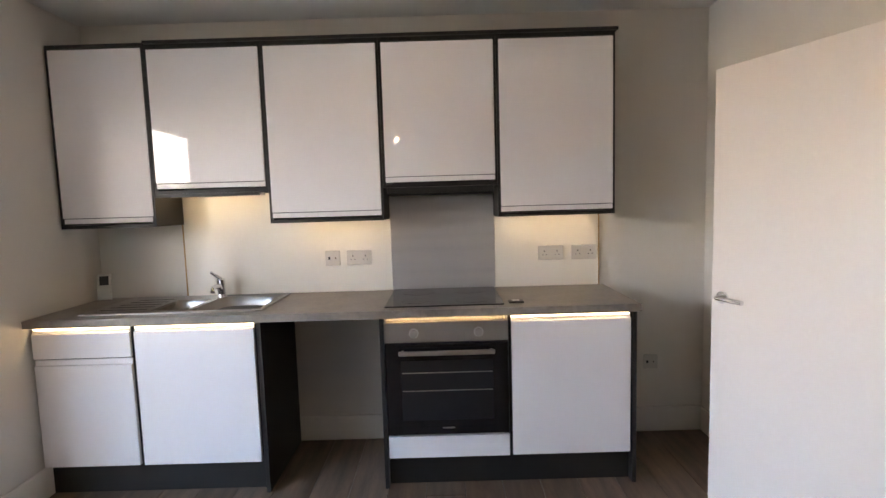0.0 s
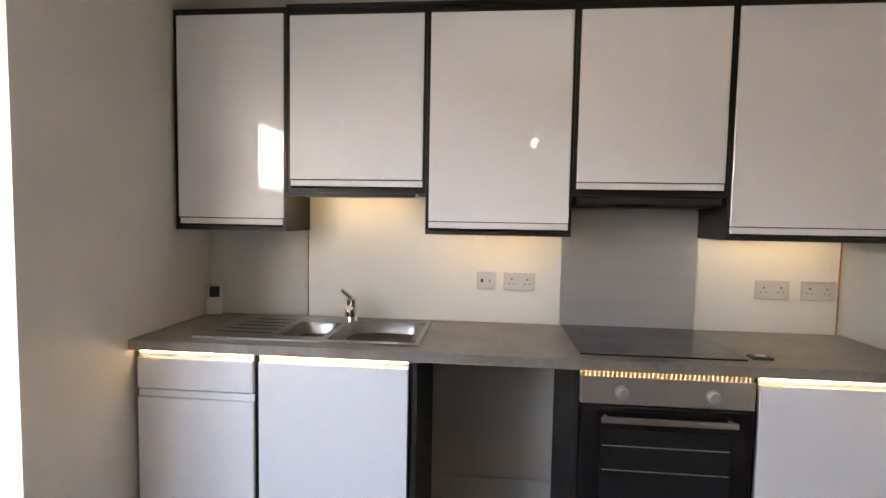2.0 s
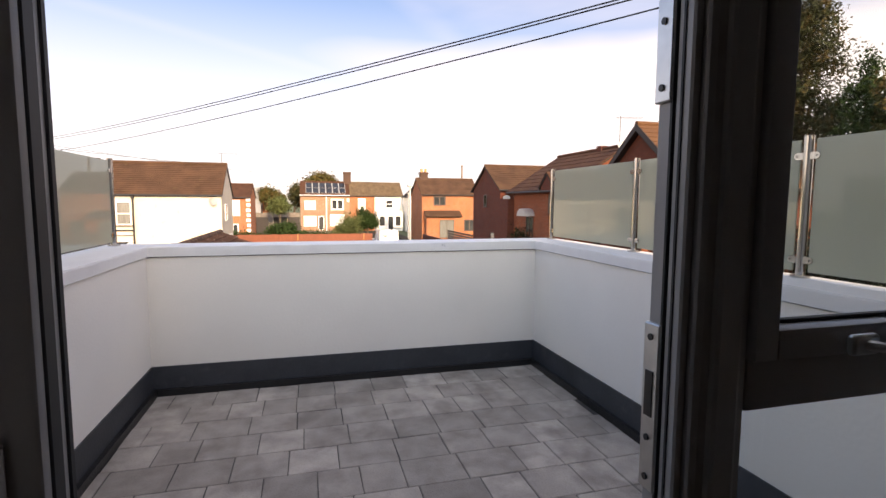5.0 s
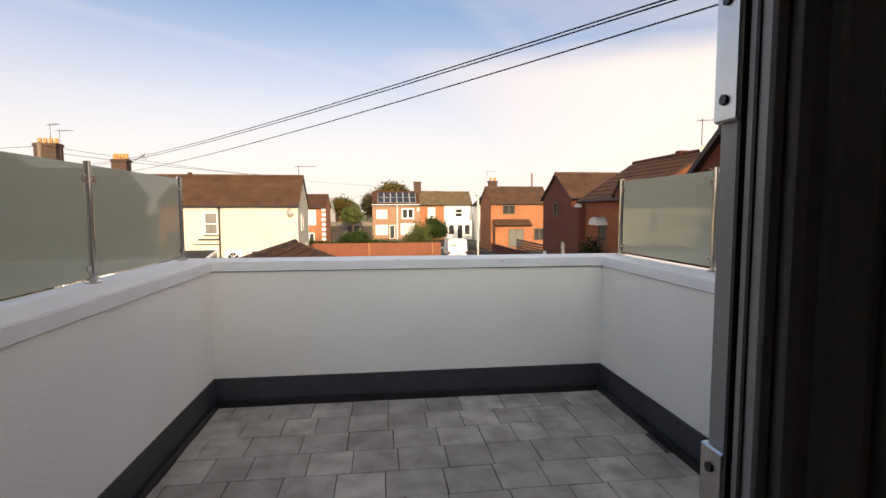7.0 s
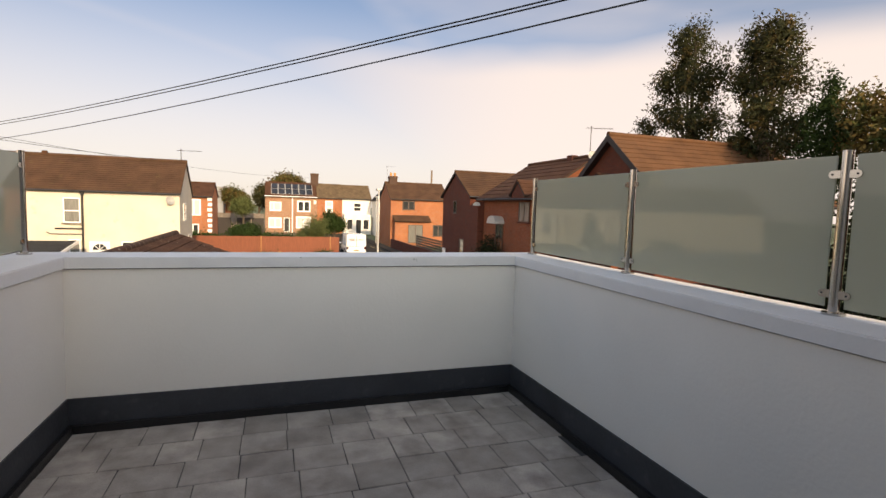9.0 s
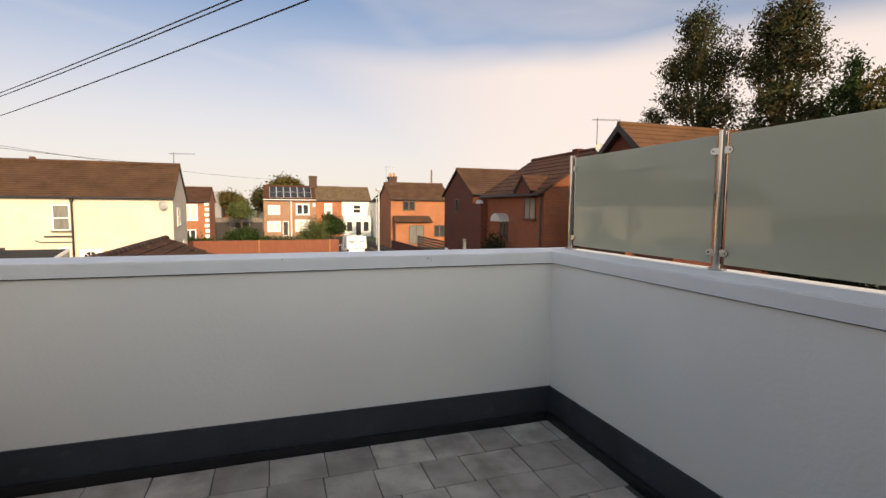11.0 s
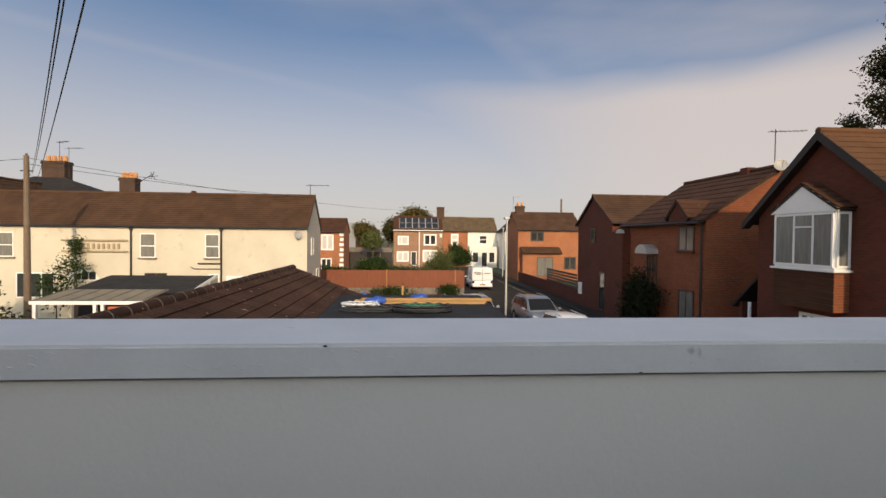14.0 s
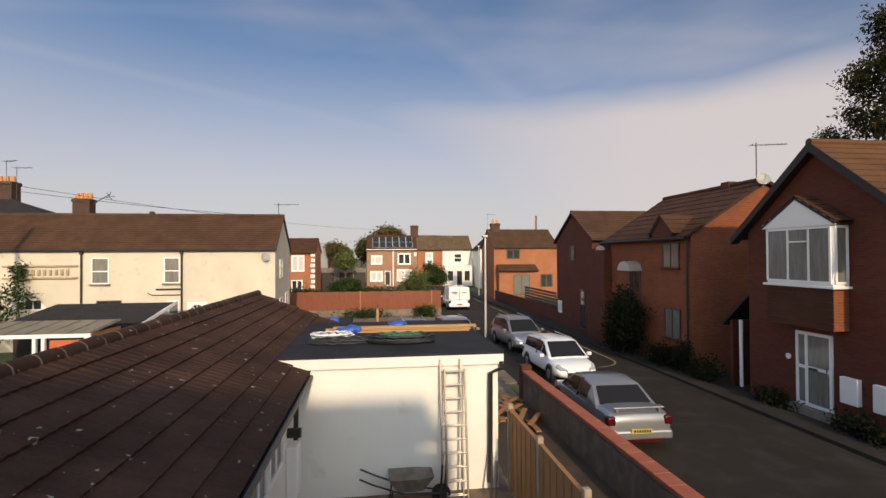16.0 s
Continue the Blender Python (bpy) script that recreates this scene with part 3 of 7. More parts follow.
structure("baseboard", box(XR - 0.018, XR, 2.45, YB - 0.02, 0.0, 0.15, 0.004), SKIRT, "white painted skirting board", "baseboard")

# ---- terrace door and side window, one grey frame ----
FX0, FX1 = -1.715, -1.645
win = tagged(new("window_1"), "grey plastic side window with opening top light", "window", "", "structure")


def frame_bar(bm, y0, y1, z0, z1, x0=FX0, x1=FX1, bv=0.006):
    add_box(bm, x0, x1, y0, y1, z0, z1, bv, 2)


bm = bmesh.new()
frame_bar(bm, 2.425, WY1, 0.0, HEAD)
frame_bar(bm, 1.868, 1.965, 0.0, HEAD)
frame_bar(bm, 1.966, 2.424, 1.085, 1.165)
frame_bar(bm, 1.966, 2.424, 0.0, 0.06)
frame_bar(bm, 1.966, 2.424, HEAD - 0.06, HEAD)
part("window_frame", bm, UPVC, win, smooth=True)
bm = bmesh.new()
for y0, y1, z0, z1 in ((1.966, 2.008, 1.16, 2.075), (2.390, 2.432, 1.16, 2.075), (2.008, 2.390, 1.16, 1.206), (2.008, 2.390, 2.03, 2.075)):
    frame_bar(bm, y0, y1, z0, z1, FX0 + 0.02, FX1 + 0.012, 0.006)
part("casement", bm, UPVC, win, smooth=True)
part("bead", box(FX1 - 0.01, FX1 + 0.004, 1.868, 1.885, 0.02, HEAD - 0.02, 0.003), UPVC, win)
part("bead", box(FX1 - 0.01, FX1 + 0.009, 1.900, 1.948, 0.02, HEAD - 0.02, 0.008, 2), UPVC, win)
for y0, y1, z0, z1 in ((2.006, 2.392, 1.204, 2.032), (1.964, 2.426, 0.058, 1.087)):
    p = part("pane", box(-1.695, -1.675, y0, y1, z0, z1), PANE, win)
    p.visible_shadow = False
    bm = bmesh.new()
    for a in ((y0, y0 + 0.008, z0, z1), (y1 - 0.008, y1, z0, z1), (y0, y1, z0, z0 + 0.008), (y0, y1, z1 - 0.008, z1)):
        add_box(bm, -1.674, -1.664, *a)
    part("seal", bm, SEAL, win)
bm = bmesh.new()
add_box(bm, FX1 + 0.022, FX1 + 0.036, 2.115, 2.165, 1.166, 1.196, 0.004)
add_tube(bm, ((FX1 + 0.03, 2.14, 1.181), (FX1 + 0.05, 2.15, 1.181), (FX1 + 0.054, 2.20, 1.184), (FX1 + 0.050, 2.29, 1.188)), 0.008, 8, 0.006)
part("handle", bm, ZINC, win, "satin metal lever handle", True)

dfr = tagged(new("door_1"), "grey plastic terrace door frame, its leaf standing open inwards", "door", "", "structure")
bm = bmesh.new()
frame_bar(bm, DY0, DY0 + 0.055, 0.0, HEAD)
frame_bar(bm, DY0 + 0.056, 1.867, HEAD - 0.06, HEAD)
frame_bar(bm, DY0 + 0.056, 1.867, -0.06, 0.03)
part("door_frame", bm, UPVC, dfr, smooth=True)
for x0, x1 in ((FX0 + 0.010, FX0 + 0.022), (FX0 + 0.034, FX0 + 0.058)):
    part("seal", box(x0, x1, DY0 + 0.04, DY0 + 0.0575, 0.03, HEAD - 0.062, 0.002), SEAL, dfr)
bm = bmesh.new()
for y in (1.857, 1.8625):
    add_box(bm, FX0 + 0.004, FX0 + 0.030, y - 0.004, 1.867, 0.03, HEAD - 0.061)
add_box(bm, FX0 + 0.036, FX1 - 0.004, 1.852, 1.867, 0.03, HEAD - 0.061, 0.003)
part("rebate", bm, UPVC, dfr, "stepped grey door rebate")
for x0, x1, y in ((FX0 + 0.031, FX0 + 0.0355, 1.849), (FX1 - 0.022, FX1 - 0.018, 1.850), (FX1 - 0.036, FX1 - 0.034, 1.8505)):
    part("seal", box(x0, x1, y, 1.866, 0.03, HEAD - 0.062), SEAL, dfr)
for z0, z1 in ((1.52, 1.86), (0.96, 1.21), (0.72, 0.92), (0.25, 0.5)):
    k = part("lock_keep", box(FX0 + 0.002, FX0 + 0.035, 1.845, 1.8575, z0, z1, 0.002), ZINC, dfr, "zinc lock keep plate")
    part("slot", box(FX0 + 0.010, FX0 + 0.026, 1.8435, 1.846, z0 + (z1 - z0) * 0.45, z0 + (z1 - z0) * 0.72, 0.0), BLACKP, k)
    bm = bmesh.new()
    for z in (z0 + 0.02, z1 - 0.02, z0 + (z1 - z0) * 0.32):
        add_tube(bm, ((FX0 + 0.018, 1.845, z), (FX0 + 0.018, 1.8425, z)), 0.005, 8)
    part("screw", bm, BLACKP, k)
leaf = part("leaf", box(-1.625, -0.90, 1.0, 1.06, 0.02, HEAD - 0.07, 0.006), UPVC, dfr)
lp = part("pane", box(-1.52, -1.0, 1.0605, 1.064, 0.14, HEAD - 0.19), PANE, leaf)
part("handle", tube(((-0.94, 1.06, 1.02), (-0.94, 1.105, 1.02), (-1.06, 1.107, 1.02)), 0.009), CHROME, leaf)
for z in (0.3, 1.05, 1.8):
    part("hinge", tube(((-1.634, 1.078, z), (-1.634, 1.078, z + 0.1)), 0.012), UPVC, dfr)

# ---- interior door, standing open ----
idoor = thing("interior_door", (2.145, 2.09, 0.0), "white flush interior door standing open, satin lever handle", "door")
bm = box(0.0, 0.76, -0.02, 0.02, 0.01, 1.955, 0.003)
DM = pose(2.145, 2.09, 0, 0, 0, 111.5)
bmesh.ops.transform(bm, matrix=DM, verts=bm.verts)
dleaf = part("leaf", bm, DOORW, idoor)
bm = bmesh.new()
add_tube(bm, ((0.70, 0.021, 0.968), (0.70, 0.031, 0.968)), 0.027, 20)
add_tube(bm, ((0.70, 0.03, 0.968), (0.70, 0.062, 0.968), (0.69, 0.066, 0.968), (0.575, 0.066, 0.968)), 0.0105, 10)
bmesh.ops.transform(bm, matrix=DM, verts=bm.verts)
part("handle", bm, CHROME, idoor, "satin chrome lever handle on a round rose", True)

# ---- kitchen units ----
def jdoor(parent, name, x0, x1, z0, z1, y, pull):
    """A handleless gloss front whose pull edge is cut back: 'low', 'high' or ''."""
    t = 0.020
    bm = bmesh.new()
    if pull == "low":
        add_box(bm, x0, x1, y, y + t, z0 + 0.032, z1, 0.002)
        add_box(bm, x0, x1, y + 0.006, y + t, z0 + 0.003, z0 + 0.029, 0.002)
    elif pull == "high":
        add_box(bm, x0, x1, y, y + t, z0, z1 - 0.028, 0.003)
        add_box(bm, x0, x1, y + 0.012, y + t, z1 - 0.029, z1, 0.001)
    else:
        add_box(bm, x0, x1, y, y + t, z0, z1, 0.002)
    return part(name, bm, GLOSSW, parent)


def carcass(parent, x0, x1, y0, y1, z0, z1, t=0.018):
    for nm, bx in (("side_panel", (x0, x0 + t, y0, y1, z0, z1)), ("side_panel", (x1 - t, x1, y0, y1, z0, z1)), ("bottom_panel", (x0 + t, x1 - t, y0, y1, z0, z0 + t)),
                   ("top_panel", (x0 + t, x1 - t, y0, y1, z1 - t, z1)), ("back_panel", (x0 + t, x1 - t, y1 - 0.008, y1, z0 + t, z1 - t))):
        part(nm, box(*bx), ANTH, parent, "anthracite carcass panel")


UY = 3.222
WX = (-1.376, -0.868, -0.266, 0.340, 0.945, 1.563)
for i in range(5):
    z0 = (1.335, 1.505)[i % 2]
    top = 2.282 if i == 0 else 2.272
    lab = "tall wall cabinet with white gloss handleless door" if i % 2 == 0 else "short wall cabinet with white gloss handleless door"
    w = thing("wall_cabinet", ((WX[i] + WX[i + 1]) / 2, 3.37, z0), lab + (" above the sink" if i == 1 else " above the hob" if i == 3 else ""), "wall cabinet", "wall cabinets")
    y0 = UY + (0.004 if i else 0.0)
    carcass(w, WX[i] + 0.001, WX[i + 1] - 0.001, y0, YB - 0.001, z0, top)
    jdoor(w, "door", WX[i] + 0.015, WX[i + 1] - 0.013, z0 + 0.024, top - 0.026, UY - 0.004, "low")
corn = tagged(part("cornice", box(-0.866, 1.575, UY - 0.012, YB - 0.005, 2.273, 2.289, 0.002), ANTH), "anthracite top rail along the wall cabinets", "cornice")

hood = thing("cooker_hood", (0.64, 3.36, 1.46), "slim dark built-in extractor hood under the wall cabinet", "cooker hood")
part("body", box(0.36, 0.925, UY + 0.02, YB - 0.03, 1.462, 1.504, 0.004), DARKIN, hood)
part("visor", box(0.36, 0.925, UY - 0.002, UY + 0.02, 1.470, 1.502, 0.004), BLACKP, hood)
trim_rail = thing("drip_strip", (-0.57, 3.3, 1.49), "thin metal light rail under the short cabinet", "light rail")
part("rail", box(-0.80, -0.30, UY + 0.03, UY + 0.05, 1.486, 1.504, 0.003), STEEL, trim_rail)

BY = 2.948
BX = (-1.378, -0.878, -0.272)
for i in range(2):
    b = thing("base_cabinet", ((BX[i] + BX[i + 1]) / 2, 3.2, 0.15), ("base cabinet with gloss white drawer over door", "gloss white sink base cabinet with handleless door")[i], "base cabinet", "base cabinets")
    carcass(b, BX[i] + 0.001, BX[i + 1] - 0.001, BY + 0.022, YB - 0.03, 0.15, 0.868)
    x0, x1 = BX[i] + 0.008, BX[i + 1] - 0.012
    if i == 0:
        jdoor(b, "drawer_front", x0, x1, 0.712, 0.866, BY, "high")
        jdoor(b, "door", x0, x1, 0.160, 0.706, BY, "high")
    else:
        jdoor(b, "door", x0, x1, 0.160, 0.866, BY, "high")
b = thing("base_cabinet", (1.25, 3.2, 0.15), "gloss white base cabinet with handleless door beside the oven", "base cabinet", "base cabinets")
carcass(b, 0.955, 1.556, BY + 0.022, YB - 0.03, 0.15, 0.868)
jdoor(b, "door", 0.966, 1.548, 0.160, 0.866, BY, "high")
for x0, x1, lab in ((-0.270, -0.250, "anthracite end panel beside the appliance gap"), (0.325, 0.345, "anthracite panel beside the oven"), (1.557, 1.577, "anthracite end panel of the units")):
    tagged(part("end_panel", box(x0, x1, BY + 0.002, YB - 0.02, 0.0, 0.870, 0.001), ANTH), lab, "end panel", "end panels")
for x0, x1 in ((-1.380, -0.271), (0.346, 1.556)):
    tagged(part("plinth", box(x0, x1, 3.0, 3.018, 0.0, 0.149), ANTH), "anthracite plinth board under the base units", "plinth", "plinths")

wt = thing("worktop", (0.1, 3.2, 0.872), "grey concrete-effect laminate worktop along the kitchen wall", "worktop")
bm = bmesh.new()
SX0, SX1, SY0, SY1 = -0.84, -0.30, 3.035, 3.40
for a in ((-1.384, SX0, 2.922, 3.508), (SX1, 1.585, 2.922, 3.508), (SX0, SX1, 2.922, SY0), (SX0, SX1, SY1, 3.508)):
    add_box(bm, *a, 0.872, 0.910)
bmesh.ops.remove_doubles(bm, verts=bm.verts, dist=0.0005)
part("top", bm, WORKTOP, wt)
part("end_trim", box(1.5855, 1.5875, 2.923, 3.507, 0.8725, 0.9095), BLACKP, wt, "dark end trim")

# ---- sink, tap ----
sink = thing("sink", (-0.70, 3.23, 0.91), "stainless steel sink with one and a half bowls and ribbed drainer", "sink")


def bowl(cx, cy, hx, hy, depth):
    bm = bmesh.new()
    rings = []
    for s, z in ((1.0, 0.917), (0.96, 0.905), (0.90, 0.87), (0.84, 0.91 - depth + 0.02), (0.70, 0.91 - depth), (0.1, 0.91 - depth - 0.004)):
        r = []
        for k in range(28):
            a = 2 * math.pi * k / 28
            c, q = math.cos(a), math.sin(a)
            e = 0.42
            r.append((cx + s * hx * math.copysign(abs(c) ** e, c), cy + s * hy * math.copysign(abs(q) ** e, q), z))
        rings.append(r)
    vs = [[bm.verts.new(p) for p in r] for r in rings]
    for u, v in zip(vs, vs[1:]):
        for i in range(28):
            bm.faces.new((u[i], u[(i + 1) % 28], v[(i + 1) % 28], v[i]))
    bm.faces.new(vs[-1])
    return bm


bm = bmesh.new()
for a in ((-1.17, -0.845, 3.0, 3.465), (-0.275, -0.255, 3.0, 3.465), (-0.845, -0.275, 3.0, 3.03), (-0.845, -0.275, 3.395, 3.465), (-0.655, -0.625, 3.03, 3.395), (-0.845, -0.655, 3.03, 3.06), (-0.845, -0.655, 3.33, 3.395)):
    add_box(bm, *a, 0.911, 0.918)
part("rim", bm, SINKM, sink)
part("main_bowl", bowl(-0.45, 3.213, 0.178, 0.185, 0.16), SINKM, sink, smooth=True)
part("half_bowl", bowl(-0.75, 3.195, 0.098, 0.138, 0.12), SINKM, sink, smooth=True)
for x, y in ((-0.45, 3.213), (-0.75, 3.195)):
    part("drain", tube(((x, y, 0.7515 if x > -0.6 else 0.7915), (x, y, 0.757 if x > -0.6 else 0.797)), 0.035, 16), CHROME, sink)
for k in range(5):
    part("drainer_groove", box(-1.12 + 0.012 * k, -0.88, 3.085 + 0.066 * k, 3.097 + 0.066 * k, 0.9182, 0.9192), ANTH, sink, "dark drainer groove")
tap = thing("mixer_tap", (-0.63, 3.40, 0.918), "chrome single lever mixer tap behind the sink", "tap")
part("base", tube(((-0.63, 3.40, 0.918), (-0.63, 3.40, 0.935)), 0.028, 16, 0.024), CHROME, tap, smooth=True)
part("body", tube(((-0.63, 3.40, 0.93), (-0.63, 3.40, 0.99), (-0.63, 3.395, 1.02)), 0.021, 16, 0.024), CHROME, tap, smooth=True)
part("spout", tube(((-0.63, 3.39, 0.965), (-0.62, 3.34, 0.99), (-0.605, 3.25, 0.995), (-0.60, 3.225, 0.975)), 0.015, 12, 0.012), CHROME, tap, smooth=True)
part("lever", tube(((-0.63, 3.395, 1.02), (-0.638, 3.385, 1.035), (-0.665, 3.355, 1.068)), 0.014, 10, 0.007), CHROME, tap, smooth=True)

# ---- oven and hob ----
oven = thing("oven", (0.65, 3.2, 0.27), "built-in electric oven, steel panel and black glass door", "oven")
part("body", box(0.348, 0.950, BY + 0.03, 3.45, 0.268, 0.868), DARKIN, oven)
part("control_panel", box(0.348, 0.950, BY - 0.006, BY + 0.029, 0.745, 0.846, 0.003), PANEL, oven, "brushed steel control panel")
part("vent_strip", box(0.348, 0.950, BY + 0.026, BY + 0.029, 0.848, 0.868), KNOBM, oven)
for k in range(38):
    x = 0.354 + k * 0.0157
    part("vent_fin", box(x, x + 0.0085, BY - 0.002, BY + 0.0075, 0.8465, 0.868), PANEL, oven)
for x in (0.493, 0.807):
    kn = part("knob", tube(((x, BY - 0.007, 0.792), (x, BY - 0.030, 0.792)), 0.019, 20, 0.017), KNOBM, oven, "round steel knob", True)
    part("collar", tube(((x, BY - 0.0055, 0.792), (x, BY - 0.010, 0.792)), 0.024, 20), STEEL, kn)
dr = part("door", box(0.350, 0.948, BY - 0.008, BY + 0.028, 0.280, 0.740, 0.004), BLACKG, oven, "black glass oven door")
part("inner_window", box(0.425, 0.875, BY - 0.0095, BY - 0.0085, 0.355, 0.655), DARKIN, dr)
part("oven_handle", box(0.418, 0.882, BY - 0.048, BY - 0.032, 0.690, 0.712, 0.005, 2), STEEL, dr, "flat steel handle bar")
for x in (0.43, 0.86):
    part("handle_mount", box(x, x + 0.012, BY - 0.032, BY - 0.008, 0.694, 0.708), STEEL, dr)
for z in (0.505, 0.595):
    part("shelf", tube(((0.43, BY - 0.0105, z), (0.87, BY - 0.0105, z)), 0.0022, 6), STEEL, oven, "steel oven shelf behind the glass")
part("badge", box(0.62, 0.68, BY - 0.0105, BY - 0.0085, 0.312, 0.318), STEEL, dr)
fil = tagged(part("filler_panel", box(0.350, 0.950, BY + 0.001, BY + 0.018, 0.158, 0.268, 0.002), GLOSSW), "white gloss filler panel under the oven", "panel")
hob = thing("hob", (0.645, 3.24, 0.91), "black ceramic glass hob set on the worktop", "hob")
part("glass", box(0.350, 0.940, 2.985, 3.490, 0.911, 0.917, 0.002), BLACKG, hob)
for x, y, r in ((0.50, 3.12, 0.075), (0.79, 3.12, 0.09), (0.50, 3.36, 0.09), (0.79, 3.36, 0.075)):
    part("cooking_zone", tube(((x, y, 0.917), (x, y, 0.9174)), r, 32), mat("zone_ring", (0.02, 0.02, 0.021), 0.12) if x == 0.50 and y == 3.12 else bpy.data.materials["zone_ring"], hob)
gadget = thing("small_remote", (1.0, 3.03, 0.91), "small black remote lying on the worktop by the hob", "remote control")
part("body", box(0.965, 1.04, 3.005, 3.055, 0.911, 0.922, 0.004, 2), BLACKP, gadget)
part("display", box(0.985, 1.02, 3.02, 3.04, 0.9225, 0.924), STEEL, gadget)

# ---- splashbacks, sockets ----
for x0, x1, lab in ((-0.874, 0.341, "cream splashback panel behind the sink"), (0.949, 1.563, "cream splashback panel with two sockets")):
    tagged(part("splashback", box(x0, x1, YB - 0.008, YB - 0.001, 0.912, 1.50 if x0 < 0 else 1.334, 0.001), SPLASH), lab, "splashback", "splashbacks")
for x0, z1, lab in ((-0.8755, 1.50, "tan cut edge of the splashback"), (1.5632, 1.334, "tan cut edge of the splashback")):
    tagged(part("edge_strip", box(x0 - 0.004, x0 + 0.0012, YB - 0.012, YB - 0.001, 0.912, z1), PLANKW), lab, "trim", "splashback edges", "structure")
tagged(part("splashback", box(0.343, 0.947, YB - 0.013, YB - 0.001, 0.914, 1.458, 0.001), SPLASHST), "brushed steel splashback behind the hob", "splashback")


def socket(x0, x1, zc, lab, y=YB - 0.008, dark=None):
    s = thing("wall_socket", ((x0 + x1) / 2, y, zc - 0.043), lab, "wall socket", "wall sockets")
    pl = part("plate", box(x0, x1, y - 0.009, y, zc - 0.043, zc + 0.043, 0.003, 2), dark or SOCKETM, s)
    gangs = 2 if x1 - x0 > 0.1 else 1
    for g in range(gangs):
        cx = x0 + (x1 - x0) * (g + 0.5) / gangs
        bm = bmesh.new()
        if gangs == 2:
            add_box(bm, cx - 0.003, cx + 0.003, y - 0.0096, y - 0.0088, zc + 0.006, zc + 0.014)
            add_box(bm, cx - 0.014, cx - 0.008, y - 0.0096, y - 0.0088, zc - 0.013, zc - 0.009)
            add_box(bm, cx + 0.008, cx + 0.014, y - 0.0096, y - 0.0088, zc - 0.013, zc - 0.009)
            part("pin_holes", bm, BLACKP, pl)
            part("switch", box(cx - 0.006, cx + 0.006, y - 0.012, y - 0.0088, zc + 0.018, zc + 0.036, 0.001), SOCKETM, s)
        else:
            add_box(bm, cx - 0.006, cx + 0.006, y - 0.012, y - 0.0088, zc - 0.010, zc + 0.012)
            part("switch", bm, SOCKETM, s)
            part("indicator", box(cx + 0.014, cx + 0.020, y - 0.0105, y - 0.0088, zc - 0.004, zc + 0.004), REDL, s)
            part("fuse_slot", box(cx - 0.026, cx - 0.014, y - 0.0096, y - 0.0088, zc - 0.008, zc + 0.008), BLACKP, pl)
    return s


socket(-0.048, 0.038, 1.112, "single white fused switch on the splashback")
socket(0.078, 0.224, 1.112, "double white power socket on the splashback")
socket(1.205, 1.351, 1.107, "double white power socket on the splashback")
socket(1.400, 1.546, 1.107, "double white power socket on the splashback")
socket(1.83, 1.916, 0.43, "single white socket low on the wall", YB)

# ---- lights of the kitchen ----
for x0, x1, y, z, lab in ((-1.36, -0.90, 2.962, 0.858, "warm light strip under the worktop edge"), (-0.862, -0.29, 2.962, 0.858, "warm light strip under the worktop edge"), (0.97, 1.54, 2.962, 0.858, "warm light strip under the worktop edge"), (0.356, 0.944, BY + 0.014, 0.8695, "warm light strip above the oven"),
                          (-0.22, 0.30, 3.40, 1.3345, "unseen warm strip under the wall cabinet, lights the splashback"), (1.0, 1.52, 3.40, 1.3345, "unseen warm strip under the wall cabinet, lights the splashback"), (-0.80, -0.36, 3.40, 1.501, "unseen warm strip under the wall cabinet, lights the splashback")):
    led = thing("led_strip", ((x0 + x1) / 2, y, z), lab, "strip light", "strip lights")
    part("diffuser", box(x0, x1, y - 0.004, y + 0.004, z - 0.002, z + 0.002), LED_W if z > 1 else LED, led)
    # strip over the sink and its lip are added, for daylight reflected onto the splashback
    if z > 1.4:
        part("lip", box(x0 - 0.05, x1 + 0.055, 3.196, 3.204, z - 0.014, z + 0.002), ANTH, led, "added dark lip hiding the added strip")
pend = thing("pendant_lamp", (0.295, 1.80, CH), "white pendant lamp holder with a lit bare bulb", "ceiling lamp")
part("ceiling_rose", tube(((0.295, 1.80, CH), (0.295, 1.80, CH - 0.025)), 0.045, 20, 0.035), SOCKETM, pend)
part("cord", tube(((0.295, 1.80, CH - 0.02), (0.295, 1.80, 2.0)), 0.004, 6), SOCKETM, pend)
part("holder", tube(((0.295, 1.80, 2.01), (0.295, 1.80, 1.95)), 0.016, 14, 0.021), SOCKETM, pend)
bm = bmesh.new()
bmesh.ops.create_uvsphere(bm, u_segments=16, v_segments=10, radius=0.018, matrix=Matrix.Translation((0.295, 1.80, 1.93)) @ Matrix.Diagonal((1, 1, 1.25, 1)))
part("bulb", bm, BULB, pend, "glowing bulb", True)
remote = thing("thermostat", (-1.33, 3.44, 0.91), "white thermostat unit leaning against the kitchen wall", "thermostat")
RM = pose(-1.330, 3.44, 0.912, -10, 0, 20)
for nm, bx, mt in (("body", (-0.036, 0.036, -0.012, 0.012, 0.0, 0.15, 0.006, 2), SOCKETM), ("screen", (-0.022, 0.024, -0.0135, -0.0125, 0.085, 0.138), BLACKP)):
    bm = box(*bx)
    bmesh.ops.transform(bm, matrix=RM, verts=bm.verts)
    part(nm, bm, mt, remote)

# ---- terrace ----
DECK = -0.38
TX, TY0, TY1 = -6.035, -0.02, 3.745          # inner faces of the parapet
OX, OY0, OY1 = -6.42, -0.42, 4.13            # outer faces
GZ = -3.35                                   # yard and street level
CT, CB = 0.970, 0.884                        # coping top and underside
bm = bmesh.new()
add_box(bm, OX, TX, OY0, OY1, GZ, CB - 0.009)
